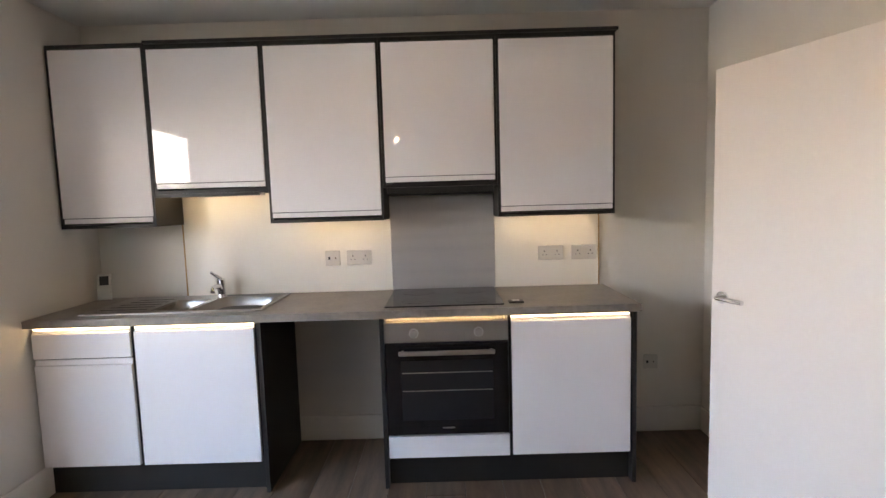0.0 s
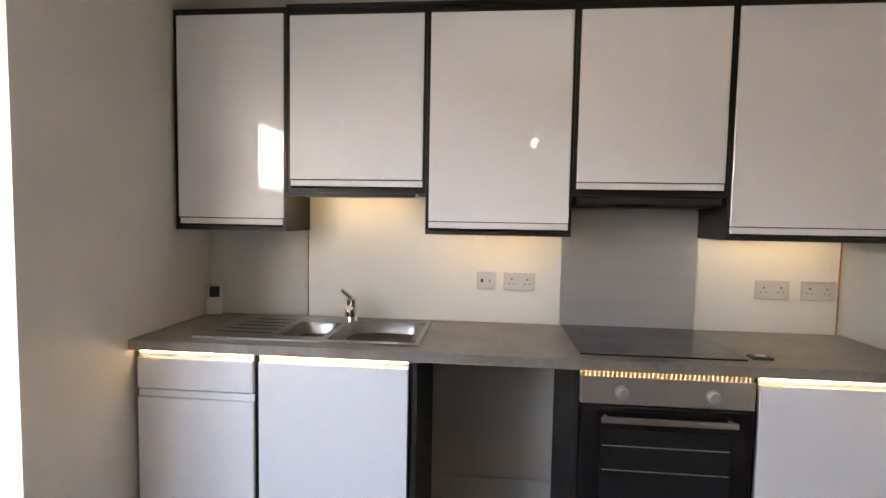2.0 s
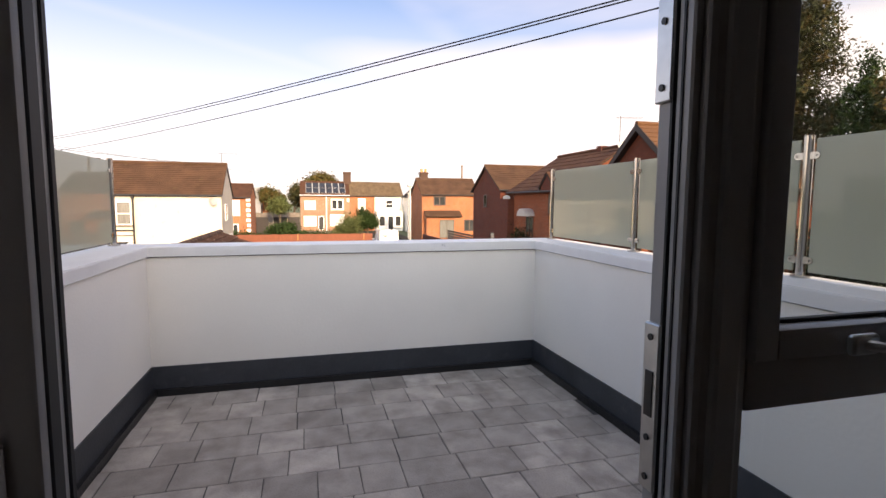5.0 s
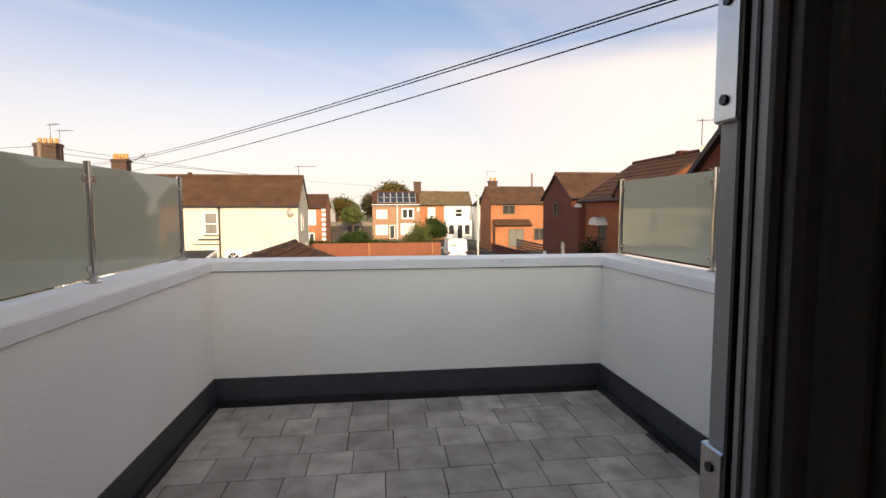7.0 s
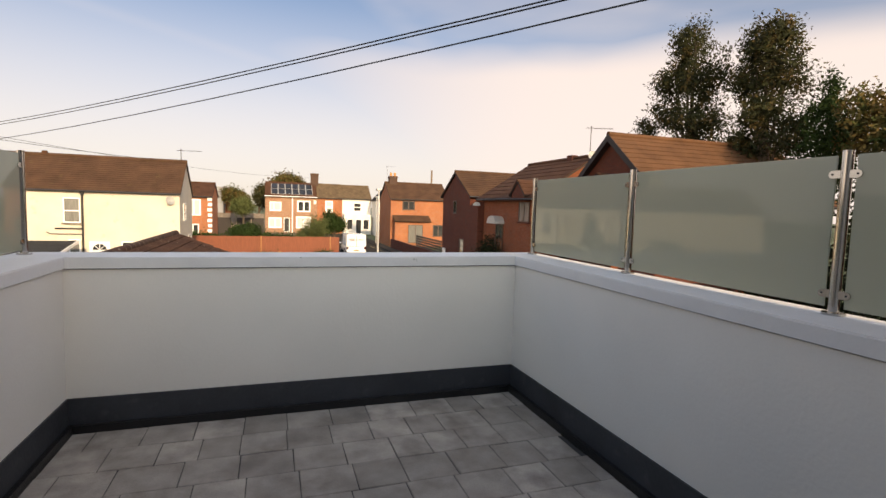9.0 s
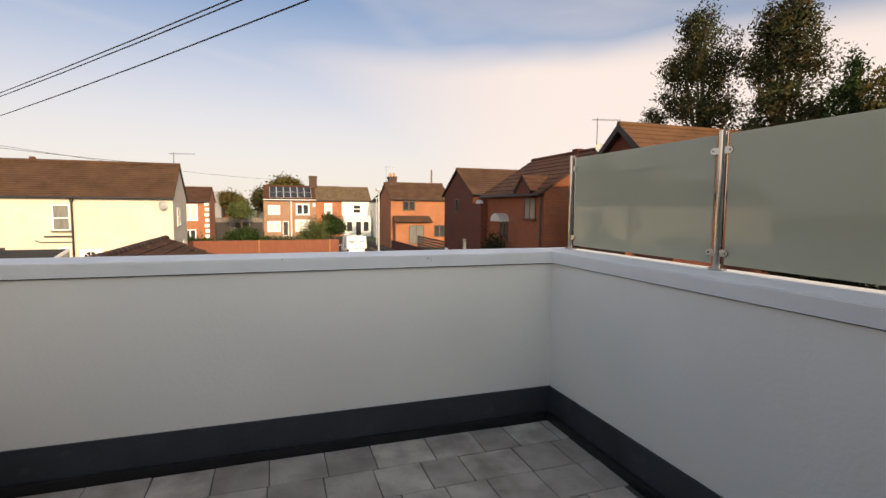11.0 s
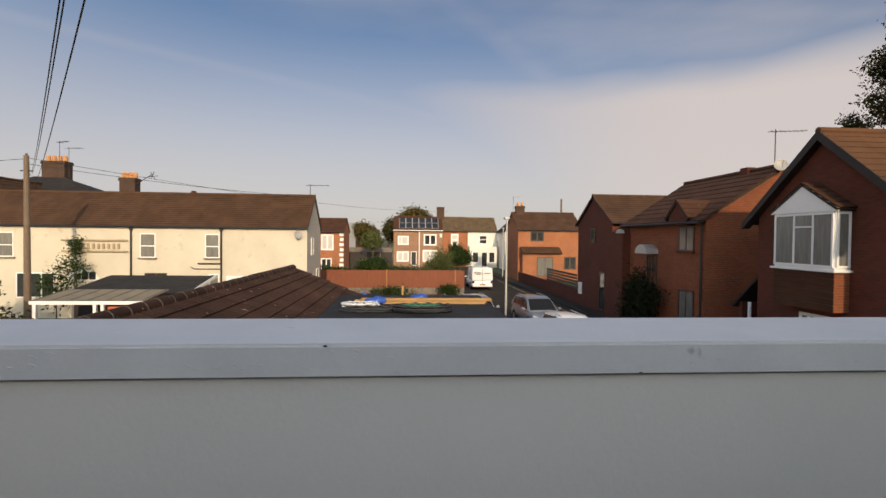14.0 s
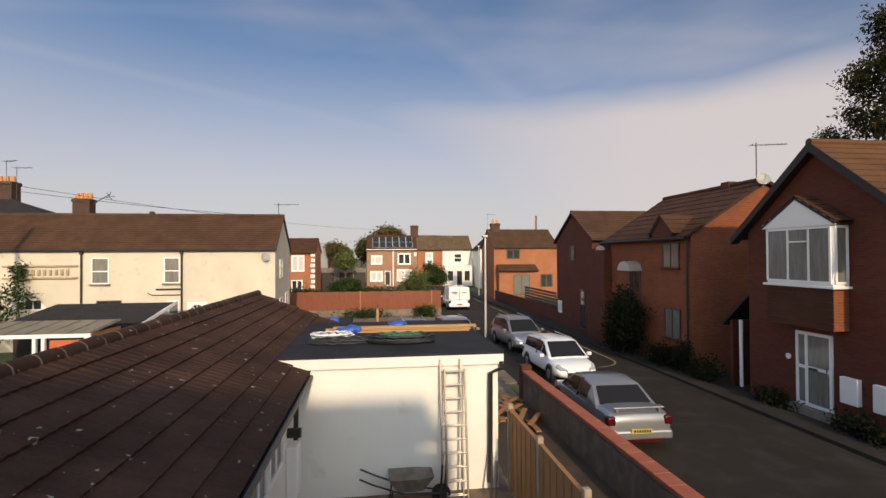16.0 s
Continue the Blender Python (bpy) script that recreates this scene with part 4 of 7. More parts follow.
add_box(bm, TX, XO, TY1, OY1, GZ, CB - 0.009)
add_box(bm, TX, XO, OY0, TY0, GZ, CB - 0.009)
bmesh.ops.remove_doubles(bm, verts=bm.verts, dist=0.0005)
structure("parapet_wall", bm, RENDERW, "white rendered parapet wall round the terrace", "wall")
bm = bmesh.new()
poly = ((OX - 0.02, OY0 - 0.02), (OX - 0.02, OY1 + 0.02), (XO, OY1 + 0.02), (XO, TY1 - 0.018), (TX + 0.018, TY1 - 0.018), (TX + 0.018, TY0 + 0.018), (XO, TY0 + 0.018), (XO, OY0 - 0.02))
add_prism(bm, poly, "z", CB, CT)
bmesh.ops.bevel(bm, geom=[e for e in bm.edges if abs(e.verts[0].co.z - CT) < 1e-4 and abs(e.verts[1].co.z - CT) < 1e-4], offset=0.008, segments=2, affect="EDGES")
coping = structure("coping", bm, COPE, "white painted coping with chips and marks on the parapet", "coping")
rnd = random.Random(12)
bm = bmesh.new()
for k in range(85):
    y, z = rnd.uniform(TY0 + 0.1, TY1 - 0.1), rnd.uniform(CB + 0.008, CT - 0.016)
    a, w, t = rnd.uniform(0.006, 0.024), rnd.uniform(0.0012, 0.0035), rnd.uniform(-0.5, 0.5)
    mk = Matrix.Translation((TX + 0.0185, y, z)) @ Matrix.Rotation(t, 4, "X") @ Matrix.Diagonal((0.0014, a * 0.7, w, 1))
    bmesh.ops.create_icosphere(bm, subdivisions=1, radius=1.0, matrix=mk)
fl = part("paint_flakes", bm, COPE, coping, "raised flakes and drips of dried paint")
fl["kind"] = "stuff"
bm = bmesh.new()
for y, z in ((1.69, CT - 0.005), (2.55, CB + 0.003)):
    add_box(bm, TX + 0.012, TX + 0.0192, y, y + 0.009, z - 0.003, z, 0.0)
part("paint_chips", bm, JOINT, coping, "small dark chips in the paint")["kind"] = "stuff"
bm = bmesh.new()
add_box(bm, OX + 0.01, TX - 0.012, OY0 + 0.01, OY1 - 0.01, CB - 0.009, CB)
add_box(bm, TX - 0.012, XO, TY1 + 0.012, OY1 - 0.01, CB - 0.009, CB)
add_box(bm, TX - 0.012, XO, OY0 + 0.01, TY0 - 0.012, CB - 0.009, CB)
structure("coping_joint", bm, JOINT, "dark open joint under the coping", "joint")
UT = -0.12
for bx in ((TX, TX + 0.012, TY0, TY1), (TX + 0.012, XO, TY1 - 0.012, TY1), (TX + 0.012, XO, TY0, TY0 + 0.012)):
    structure("upstand", box(*bx, DECK - 0.03, UT), UPST, "dark grey waterproofing upstand round the terrace floor", "upstand")
    structure("gutter_strip", box(bx[0] + (0.012 if bx[1] < TX + 0.1 else 0), bx[1] + (0.035 if bx[1] < TX + 0.1 else 0), bx[2] + (-0.035 if bx[2] > 1 else 0.012 if bx[1] > TX + 0.1 else 0.012), bx[3] + (-0.012 if bx[2] > 1 or bx[1] < TX + 0.1 else 0.035), DECK - 0.02, DECK + 0.055), TAR, "black sealed strip along the upstand", "gutter")
structure("gutter_bed", box(TX, XO, TY0, TY1, DECK - 0.3, DECK - 0.028), TAR, "black bitumen bed under the paving", "roof")
deck = structure("terrace_floor", box(TX + 0.05, XO, TY0 + 0.05, TY1 - 0.05, DECK - 0.027, DECK - 0.006), JOINT, "grey concrete paving slabs laid in broken bond", "floor")

POST_X = (-6.24, -4.75, -3.26, -1.86)
for side, py, out in (("n", 4.04, 1), ("s", -0.33, -1)):
    for i, px in enumerate(POST_X):
        po = thing("balustrade_post", (px, py, CT), "round stainless steel balustrade post on the coping", "post", "balustrade posts")
        part("tube", tube(((px, py, CT), (px, py, 1.752)), 0.024, 20), SSPOST, po, smooth=True)
        part("flange", tube(((px, py, CT), (px, py, CT + 0.012)), 0.05, 20), SSPOST, po, smooth=True)
        part("cap", tube(((px, py, 1.7525), (px, py, 1.757)), 0.0245, 20), SSPOST, po)
        for z in (1.07, 1.645):
            for s in (-1, 1):
                if (i == 0 and s < 0) or (i == 3 and s > 0):
                    continue
                clamp = [(px + s * 0.020, z - 0.019), (px + s * 0.055, z - 0.019)] + [(px + s * (0.055 + 0.019 * math.cos(a)), z + 0.019 * math.sin(a)) for a in [-1.2 + 0.4 * k for k in range(7)]] + [(px + s * 0.055, z + 0.019), (px + s * 0.020, z + 0.019)]
                gc2 = part("glass_clamp", prism(clamp, "y", py - 0.013, py + 0.013), SSPOST, po, "rounded steel glass clamp")
                part("screw", tube(((px + s * 0.056, py - 0.0135, z), (px + s * 0.056, py - 0.015, z)), 0.005, 8), BLACKP, gc2)
    for a, b2 in zip(POST_X, POST_X[1:]):
        g = part("glass_panel", box(a + 0.045, b2 - 0.045, py - 0.005, py + 0.005, CT + 0.035, 1.735, 0.002), FROST)
        tagged(g, "frosted glass balustrade panel between steel posts", "glass panel", "balustrade glass panels")

# ---- own house, outer leaf, roof ----
bm = bmesh.new()
add_box(bm, XO, XI - 0.001, WY1 - 0.02, 4.2, GZ, 2.75)
add_box(bm, XO, XI - 0.001, -7.0, DY0 + 0.01, GZ, 2.75)
add_box(bm, XO, XI - 0.001, DY0 + 0.01, WY1 - 0.02, HEAD - 0.01, 2.75)
add_box(bm, XO, XI - 0.001, DY0 + 0.01, WY1 - 0.02, GZ, -0.02)
structure("outer_wall", bm, RENDERW, "white rendered outer wall of the house", "wall")
bm = bmesh.new()
add_box(bm, XI, 8.0, 4.0, 4.2, GZ, 2.75)
add_box(bm, XI, 8.0, -7.0, -6.8, GZ, 2.75)
add_box(bm, 8.0, 8.2, -7.0, 4.2, GZ, 2.75)
structure("outer_wall", bm, RENDERW, "white rendered outer wall of the house", "wall")
# roof is never in view; ridge height set by the shadow on garage and near roof
structure("roof", prism(((-2.05, 2.70), (3.2, 5.48), (8.45, 2.70), (8.45, 2.85), (3.2, 5.65), (-2.05, 2.85)), "y", -7.2, 4.4), TILE_B, "unseen brown tiled pitched roof of the house, ridge set to shade the yard", "roof")

# ---- ground, road ----
structure("ground", box(-900, 300, -600, 600, GZ - 1.0, GZ - 0.10), GRASSG, "rough ground reaching to the horizon", "ground")
structure("yard", box(-24, OX, -6, 6.5, GZ - 0.09, GZ), EARTH, "sandy bare earth of the yard", "ground")
structure("road", box(-140, 40, 7.0, 13.0, GZ - 0.09, GZ - 0.03), ASPH, "dark asphalt street", "road")
structure("pavement", box(-140, 40, 13.0, 14.15, GZ - 0.09, GZ + 0.07, 0.0), PAVE, "grey pavement with a raised kerb", "pavement")
structure("ground", box(-140, -24, -14, 6.99, GZ - 0.095, GZ - 0.02), EARTH, "bare yard behind the cottages", "ground")
structure("road_marking", box(-60, -27.3, 12.28, 12.36, GZ - 0.029, GZ - 0.026), YLINE, "worn yellow line on the road", "road marking")
bm = bmesh.new()
hook = [(-27.3 + 1.4 * math.sin(t), 12.32 - 1.3 * (1 - math.cos(t))) for t in [0.13 * k for k in range(13)]]
for (xa, ya), (xb, yb) in zip(hook, hook[1:]):
    d = Vector((xb - xa, yb - ya, 0)).normalized()
    w = Vector((-d.y, d.x, 0)) * 0.04
    q = [Vector((xa, ya, GZ - 0.026)) - w, Vector((xb, yb, GZ - 0.026)) - w, Vector((xb, yb, GZ - 0.026)) + w, Vector((xa, ya, GZ - 0.026)) + w]
    bm.faces.new([bm.verts.new(p) for p in q])
structure("road_marking", bm, YLINE, "worn curved line at the road's edge", "road marking")
# dark sheet added over the grass to stand for the alley's shade
structure("side_passage", box(-24.2, -21.16, 14.15, 20.0, GZ - 0.09, GZ + 0.03), PAVE, "dark paving added for the shade between the brick houses", "ground")
structure("side_strip", box(-21.5, -8.0, 4.52, 6.46, GZ - 0.08, GZ + 0.012), SOIL, "soil between fence and wall, coloured dark for its shade", "ground")

# ---- houses ----
def roof_slope(parent, material, axis, e, r, a0, a1, courses, lift=0.03, name="roof_slope"):
    """One slope in overlapping courses, from the eave e to the ridge r (both across the axis), between a0 and a1."""
    d = (Vector(r) - Vector(e))
    nrm = Vector((-d.y, d.x)).normalized()
    if nrm.y < 0:
        nrm = -nrm
    deck_part = part(name, prism([Vector(e) - nrm * 0.10, Vector(r) - nrm * 0.10, Vector(r) - nrm * 0.042, Vector(e) - nrm * 0.042], axis, a0 + 0.01, a1 - 0.01), DARKWOOD, parent)
    for i in range(courses):
        p, q = Vector(e) + d * (i / courses), Vector(e) + d * ((i + 1) / courses)
        part("tile_course", prism([p + nrm * (lift - 0.035), q - nrm * 0.035, q + nrm * 0.008, p + nrm * lift], axis, a0, a1), material, deck_part)
    return deck_part


def house(name, x0, x1, y0, y1, ze, zr, axis, wall_m, roof_m, label, over=0.3, verge=0.22, courses=14, zg=GZ - 0.1, ridge_at=0.5, ridge_m=None):
    h = thing(name, ((x0 + x1) / 2, (y0 + y1) / 2, zg), label, "house")
    c0, c1, a0, a1 = (y0, y1, x0, x1) if axis == "x" else (x0, x1, y0, y1)
    cm = c0 + (c1 - c0) * ridge_at
    part("wall", prism(((c0, zg), (c1, zg), (c1, ze), (cm, zr), (c0, ze)), axis, a0, a1), wall_m, h)
    for c, s in ((c0, -1), (c1, 1)):
        k = (zr - ze) / abs(cm - c)
        e = (c + s * over, ze - k * over + 0.05)
        roof_slope(h, roof_m, axis, e, (cm, zr + 0.05), a0 - verge, a1 + verge, courses)
        if axis == "y":
            part("gutter", tube(((e[0] + s * 0.05, a0 - verge, e[1] - 0.06), (e[0] + s * 0.05, a1 + verge, e[1] - 0.06)), 0.055, 8), IRON, h)
        else:
            part("gutter", tube(((a0 - verge, e[0] + s * 0.05, e[1] - 0.06), (a1 + verge, e[0] + s * 0.05, e[1] - 0.06)), 0.055, 8), IRON, h)
    pts = ((a0 - verge, cm, zr + 0.07), (a1 + verge, cm, zr + 0.07)) if axis == "x" else ((cm, a0 - verge, zr + 0.07), (cm, a1 + verge, zr + 0.07))
    part("ridge", tube(pts, 0.11, 8), ridge_m or roof_m, h)
    return h


def chimney(parent, x, y, z0, z1, sx, sy, pots, wall_m=None):
    c = part("chimney", add_box(add_box(box(x - sx, x + sx, y - sy, y + sy, z0, z1), x - sx - 0.06, x + sx + 0.06, y - sy - 0.06, y + sy + 0.06, z1 - 0.25, z1 - 0.08), x - sx - 0.03, x + sx + 0.03, y - sy - 0.03, y + sy + 0.03, z1 - 0.08, z1), wall_m or BRICK_D, parent)
    for k in range(pots):
        py = y - sy + 2 * sy * (k + 0.5) / pots
        part("chimney_pot", tube(((x, py, z1), (x, py, z1 + 0.44)), 0.17, 10, 0.15), POTS, c)
    return c


def aerial(x, y, z0, z1, ang, label):
    a = thing("tv_aerial", (x, y, z0), label, "aerial", "aerials")
    part("mast", tube(((x, y, z0), (x, y, z1)), 0.022, 6), AERIALM, a)
    c, s = math.cos(radians(ang)), math.sin(radians(ang))
    part("boom", tube(((x - 0.25 * c, y - 0.25 * s, z1 - 0.1), (x + 1.2 * c, y + 1.2 * s, z1 - 0.1)), 0.014, 6), AERIALM, a)
    for k in range(9):
        u = -0.2 + 0.16 * k
        part("element", tube(((x + u * c - 0.2 * s, y + u * s + 0.2 * c, z1 - 0.1), (x + u * c + 0.2 * s, y + u * s - 0.2 * c, z1 - 0.1)), 0.008, 5), AERIALM, a)
    return a


def dish(x, y, z, nx, ny, label):
    d = thing("satellite_dish", (x, y, z), label, "satellite dish", "satellite dishes")
    bm = bmesh.new()
    n = Vector((nx, ny, 0.35)).normalized()
    u = n.cross(Vector((0, 0, 1))).normalized()
    v = n.cross(u)
    p = Vector((x, y, z)) + n * 0.22
    rings = []
    for r in (0.02, 0.12, 0.19, 0.25):
        rings.append([p + n * (r * r * 0.9) + r * (math.cos(t) * u + math.sin(t) * v) for t in [2 * math.pi * k / 18 for k in range(18)]])
    for q in rings[::-1]:
        rings.append([w - n * 0.012 for w in q])
    add_loft(bm, rings, caps=False)
    part("reflector", bm, DISHM, d, smooth=True)
    part("arm", tube((p - v * 0.0 - Vector((0, 0, 0.30)), p + n * 0.36), 0.012, 6), GALV, d)
    part("bracket", tube((Vector((x, y, z)), p), 0.02, 6), GALV, d)
    return d


# cream cottage row
cream = house("cream_cottage_row", -38.6, -34.0, -34.0, -3.65, 1.80, 3.66, "y", CREAMR, TILE_B, "long cream rendered cottage row with mossy brown tiled roof", 0.12, 0.08, 16)
for y0, y1 in ((-12.86, -12.0), (-9.32, -8.52), (-20.4, -19.5)):
    wall_window(cream, "x", -34.0, 1, y0, y1, -0.04, 1.33, hbars=(0.48,), pm=CURTAIN, sill=CONC)
wall_window(cream, "x", -34.0, 1, -9.1, -8.55, -2.4, -0.95, hbars=(0.5,), pm=CURTAIN)
wall_window(cream, "x", -34.0, 1, -12.6, -11.4, -2.4, -0.9, vbars=(0.5,), fm=BPVC)
wall_window(cream, "x", -34.0, 1, -19.4, -17.4, -2.3, -0.9, vbars=(0.33, 0.66))
wall_window(cream, "x", -34.0, 1, -8.15, -7.15, -3.2, -1.05, hbars=(0.75,), name="door", pm=WPVC)
fan = [(-7.65 + 0.33 * math.cos(t), -1.52 + 0.33 * math.sin(t)) for t in [math.pi * k / 10 for k in range(11)]]
part("fanlight", prism(fan, "x", -33.975, -33.94), DPANE, cream, "dark half-round fanlight in the door")
for t in (45, 90, 135):
    part("glazing_bar", tube(((-33.935, -7.65, -1.52), (-33.935, -7.65 + 0.33 * math.cos(radians(t)), -1.52 + 0.33 * math.sin(radians(t)))), 0.018, 5), WPVC, cream)
wall_window(cream, "x", -34.0, 1, -6.6, -5.4, -2.4, -1.05, vbars=(0.5,))
for z0, z1, x1 in ((-1.9, -1.0, -3.57), (0.1, 1.2, -3.57)):
    wall_window(cream, "y", -3.65, 1, -36.0, -35.2, z0, z1, hbars=(0.5,))
wall_window(cream, "y", -3.65, 1, -37.8, -37.0, -2.0, -0.8)
for y in (-13.32, -8.42):
    dp = part("downpipe", tube(((-33.93, y, 1.75), (-33.93, y, 1.3), (-33.93, y, -3.2)), 0.05, 8), IRON, cream)
    part("hopper", box(-34.0, -33.86, y - 0.09, y + 0.09, 1.5, 1.7, 0.02), IRON, dp)
part("waste_pipe", tube(((-33.95, -9.7, -0.36), (-33.95, -8.42, -0.36)), 0.045, 8), IRON, cream)
part("waste_pipe", tube(((-33.95, -10.1, -0.55), (-33.95, -9.9, -0.66), (-33.95, -8.42, -0.66)), 0.025, 8), IRON, cream)
for z in (0.92, 0.30):
    part("moulding", box(-34.0, -33.88, -17.0, -13.5, z - 0.05, z + 0.05, 0.02), MOULD, cream, "weathered plaster string moulding")
for k in range(9):
    y = -16.2 + 0.27 * k
    part("dentil", box(-34.0, -33.90, y, y + 0.13, 0.42, 0.74, 0.03), MOULD, cream)
bm = bmesh.new()
arc = [(-15.9 + 0.9 * math.cos(t), -1.35 + 0.62 * math.sin(t)) for t in [math.pi * k / 12 for k in range(13)]]
add_prism(bm, arc, "x", -34.0, -33.97)
aw = part("arched_window", bm, WPVC, cream)
for y in (-16.35, -15.95, -15.55):
    part("pane", box(-33.97, -33.955, y, y + 0.33, -1.28, -0.86 if abs(y + 15.78) < 0.3 else -0.95), DPANE, aw)
part("roof_vent", box(-36.4, -36.2, -11.0, -10.75, 3.7, 3.95, 0.02), TILE_R, cream)
dish(-34.0, -4.25, 1.25, 0.8, 0.6, "grey satellite dish on the cream wall")
aerial(-36.3, -3.9, 3.7, 4.5, 80, "thin television aerial on the cottage roof end")

back = thing("chimney_house", (-46.7, -25.7, GZ), "brick house with hipped slate roof behind the cottages", "house")
part("wall", box(-50.0, -43.5, -32.0, -19.4, GZ, 3.3), BRICK_R, back)
bm = bmesh.new()
add_loft(bm, [[(-50.3, -32.3, 3.25), (-43.2, -32.3, 3.25), (-43.2, -19.1, 3.25), (-50.3, -19.1, 3.25)], [(-50.3, -32.3, 3.4), (-43.2, -32.3, 3.4), (-43.2, -19.1, 3.4), (-50.3, -19.1, 3.4)],
              [(-46.9, -27.2, 5.75), (-46.6, -27.2, 5.75), (-46.6, -25.2, 5.75), (-46.9, -25.2, 5.75)]])
part("hipped_roof", bm, SLATE, back)
part("hip_ridge", tube(((-46.75, -25.2, 5.78), (-43.2, -19.1, 3.43)), 0.1, 8), SLATE, back)
chimney(back, -46.2, -19.75, 3.3, 5.7, 0.42, 0.58, 4)
chimney(back, -47.0, -25.7, 4.6, 7.0, 0.5, 0.85, 4)
wing = house("gable_wing", -46.0, -38.5, -29.0, -23.0, 2.4, 5.0, "x", CREAMR, TILE_B, "brown tiled roof wing behind the cottages", 0.2, 0.1, 12)
aerial(-46.5, -25.2, 5.2, 8.55, 60, "television aerial strapped to the chimney")
aerial(-46.5, -24.5, 5.0, 8.1, 80, "second television aerial on the chimney")

# near brick house with the oriel bay
h1 = house("brick_house", -21.15, -15.75, 14.2, 22.6, 2.22, 4.42, "y", BRICK_R, TILE_O, "red brick house with gabled front, oriel bay and white door", 0.42, 0.28, 13)
for s in (-1, 1):
    e, r = (-18.45 + s * 3.18, 1.90), (-18.45, 4.50)
    part("bargeboard", prism((e, r, (r[0], r[1] - 0.28), (e[0], e[1] - 0.24)), "y", 13.90, 13.95), DARKWOOD, h1, "dark brown bargeboard")
    part("soffit", prism(((e[0], e[1] - 0.2), (r[0], r[1] - 0.22), (r[0], r[1] - 0.24), (e[0], e[1] - 0.22)), "y", 13.95, 14.2), DARKWOOD, h1)
bay = part("oriel_bay", box(-19.78, -17.55, 13.72, 14.2, 0.47, 2.10), WPVC, h1, "white oriel bay window")
wall_window(bay.parent, "y", 13.72, -1, -19.76, -17.57, 0.53, 2.08, vbars=(0.36, 0.68), pm=CURTAIN, name="bay_window")
part("top_light", box(-18.95, -18.32, 13.655, 13.70, 1.66, 1.70), WPVC, h1)
wall_window(h1, "x", -17.55, 1, 13.75, 14.15, 0.53, 2.08, pm=CURTAIN, name="bay_side_window")
part("bay_sill", box(-19.86, -17.45, 13.62, 14.2, 0.40, 0.47, 0.01), WPVC, h1)
part("pediment", prism(((-19.9, 2.10), (-17.43, 2.10), (-17.43, 2.22), (-18.66, 2.95), (-19.9, 2.22)), "y", 13.66, 13.72), WPVC, h1, "white gabled pediment")
for s in (-1, 1):
    roof_slope(h1, TILE_R, "y", (-18.66 + s * 1.28, 2.20), (-18.66, 3.0), 13.62, 14.2, 5, name="bay_roof")
part("bay_skirt", box(-19.76, -17.57, 13.74, 14.2, -0.72, 0.40), BRICK_S, h1, "brick and tile-hung apron under the bay")
for k in range(6):
    part("apron_course", box(-19.79, -17.55, 13.715, 13.74, -0.70 + 0.185 * k, -0.53 + 0.185 * k, 0.004), TILE_R, h1)
fd = wall_window(h1, "y", 14.2, -1, -19.25, -18.05, -3.05, -0.92, vbars=(0.30,), hbars=(0.52,), name="front_door", pm=CURTAIN, fw=0.09)
part("letter_box", box(-18.78, -18.5, 14.12, 14.15, -1.98, -1.93), IRON, fd)
part("door_handle", tube(((-18.15, 14.10, -2.05), (-18.15, 14.10, -1.85)), 0.02), CHROME, fd)
part("number_plaque", tube(((-19.55, 14.2, -1.75), (-19.55, 14.17, -1.75)), 0.09, 16), WPVC, h1)
for x0, x1 in ((-17.75, -17.24), (-16.85, -16.35)):
    part("meter_box", box(x0, x1, 14.05, 14.2, -2.62, -1.93, 0.015), WPVC, h1, "white meter box")
part("threshold", box(-19.35, -17.95, 13.95, 14.2, -3.3, -3.06), CONC, h1)
porch = thing("side_porch", (-22.0, 16.0, GZ), "dark tiled lean-to side porch with white door ajar", "porch")
part("roof", prism(((-22.55, -1.22), (-21.17, -0.02), (-21.17, 0.06), (-22.60, -1.15)), "y", 14.25, 17.5), SLATE, porch)
part("wall", box(-22.35, -22.2, 14.4, 17.4, GZ, -1.0), BRICK_R, porch)
part("wall", box(-22.35, -21.16, 17.3, 17.4, GZ, -0.4), BRICK_R, porch)
part("door", box(-21.80, -21.68, 14.32, 14.38, GZ + 0.1, -0.95, 0.005), WPVC, porch, "white plastic side door")

# second brick house, gable to the garden side
h2 = house("brick_house", -31.1, -24.2, 14.2, 20.6, 2.25, 4.30, "x", BRICK_S, TILE_R, "red brick house with ribbed brown roof and small dormer gable", 0.40, 0.2, 9)
dg = part("dormer_gable", prism(((-26.35, 1.9), (-24.95, 1.9), (-24.95, 2.35), (-25.65, 2.95), (-26.35, 2.35)), "y", 13.78, 14.9), BRICK_R, h2)
for s in (-1, 1):
    roof_slope(h2, TILE_R, "y", (-25.65 + s * 0.95, 2.18), (-25.65, 3.02), 13.7, 15.3, 4, name="dormer_roof")
wall_window(h2, "y", 14.2, -1, -26.2, -25.0, 0.78, 1.85, vbars=(0.5,), pm=CURTAIN, fm=BPVC, sill=BRICK_R)
wall_window(h2, "y", 14.2, -1, -26.1, -24.95, -2.2, -0.92, vbars=(0.5,), pm=CURTAIN, fm=BPVC, sill=BRICK_R)
wall_window(h2, "y", 14.2, -1, -29.1, -28.1, -1.1, 0.55, vbars=(0.5,), fm=BPVC, name="stair_window")
bm = bmesh.new()
add_prism(bm, [(-28.6 + 0.62 * math.cos(t), 0.58 + 0.45 * math.sin(t)) for t in [math.pi * k / 10 for k in range(11)]], "y", 13.6, 14.2)
part("shell_canopy", bm, GALV, h2, "pale shell canopy over the entrance")
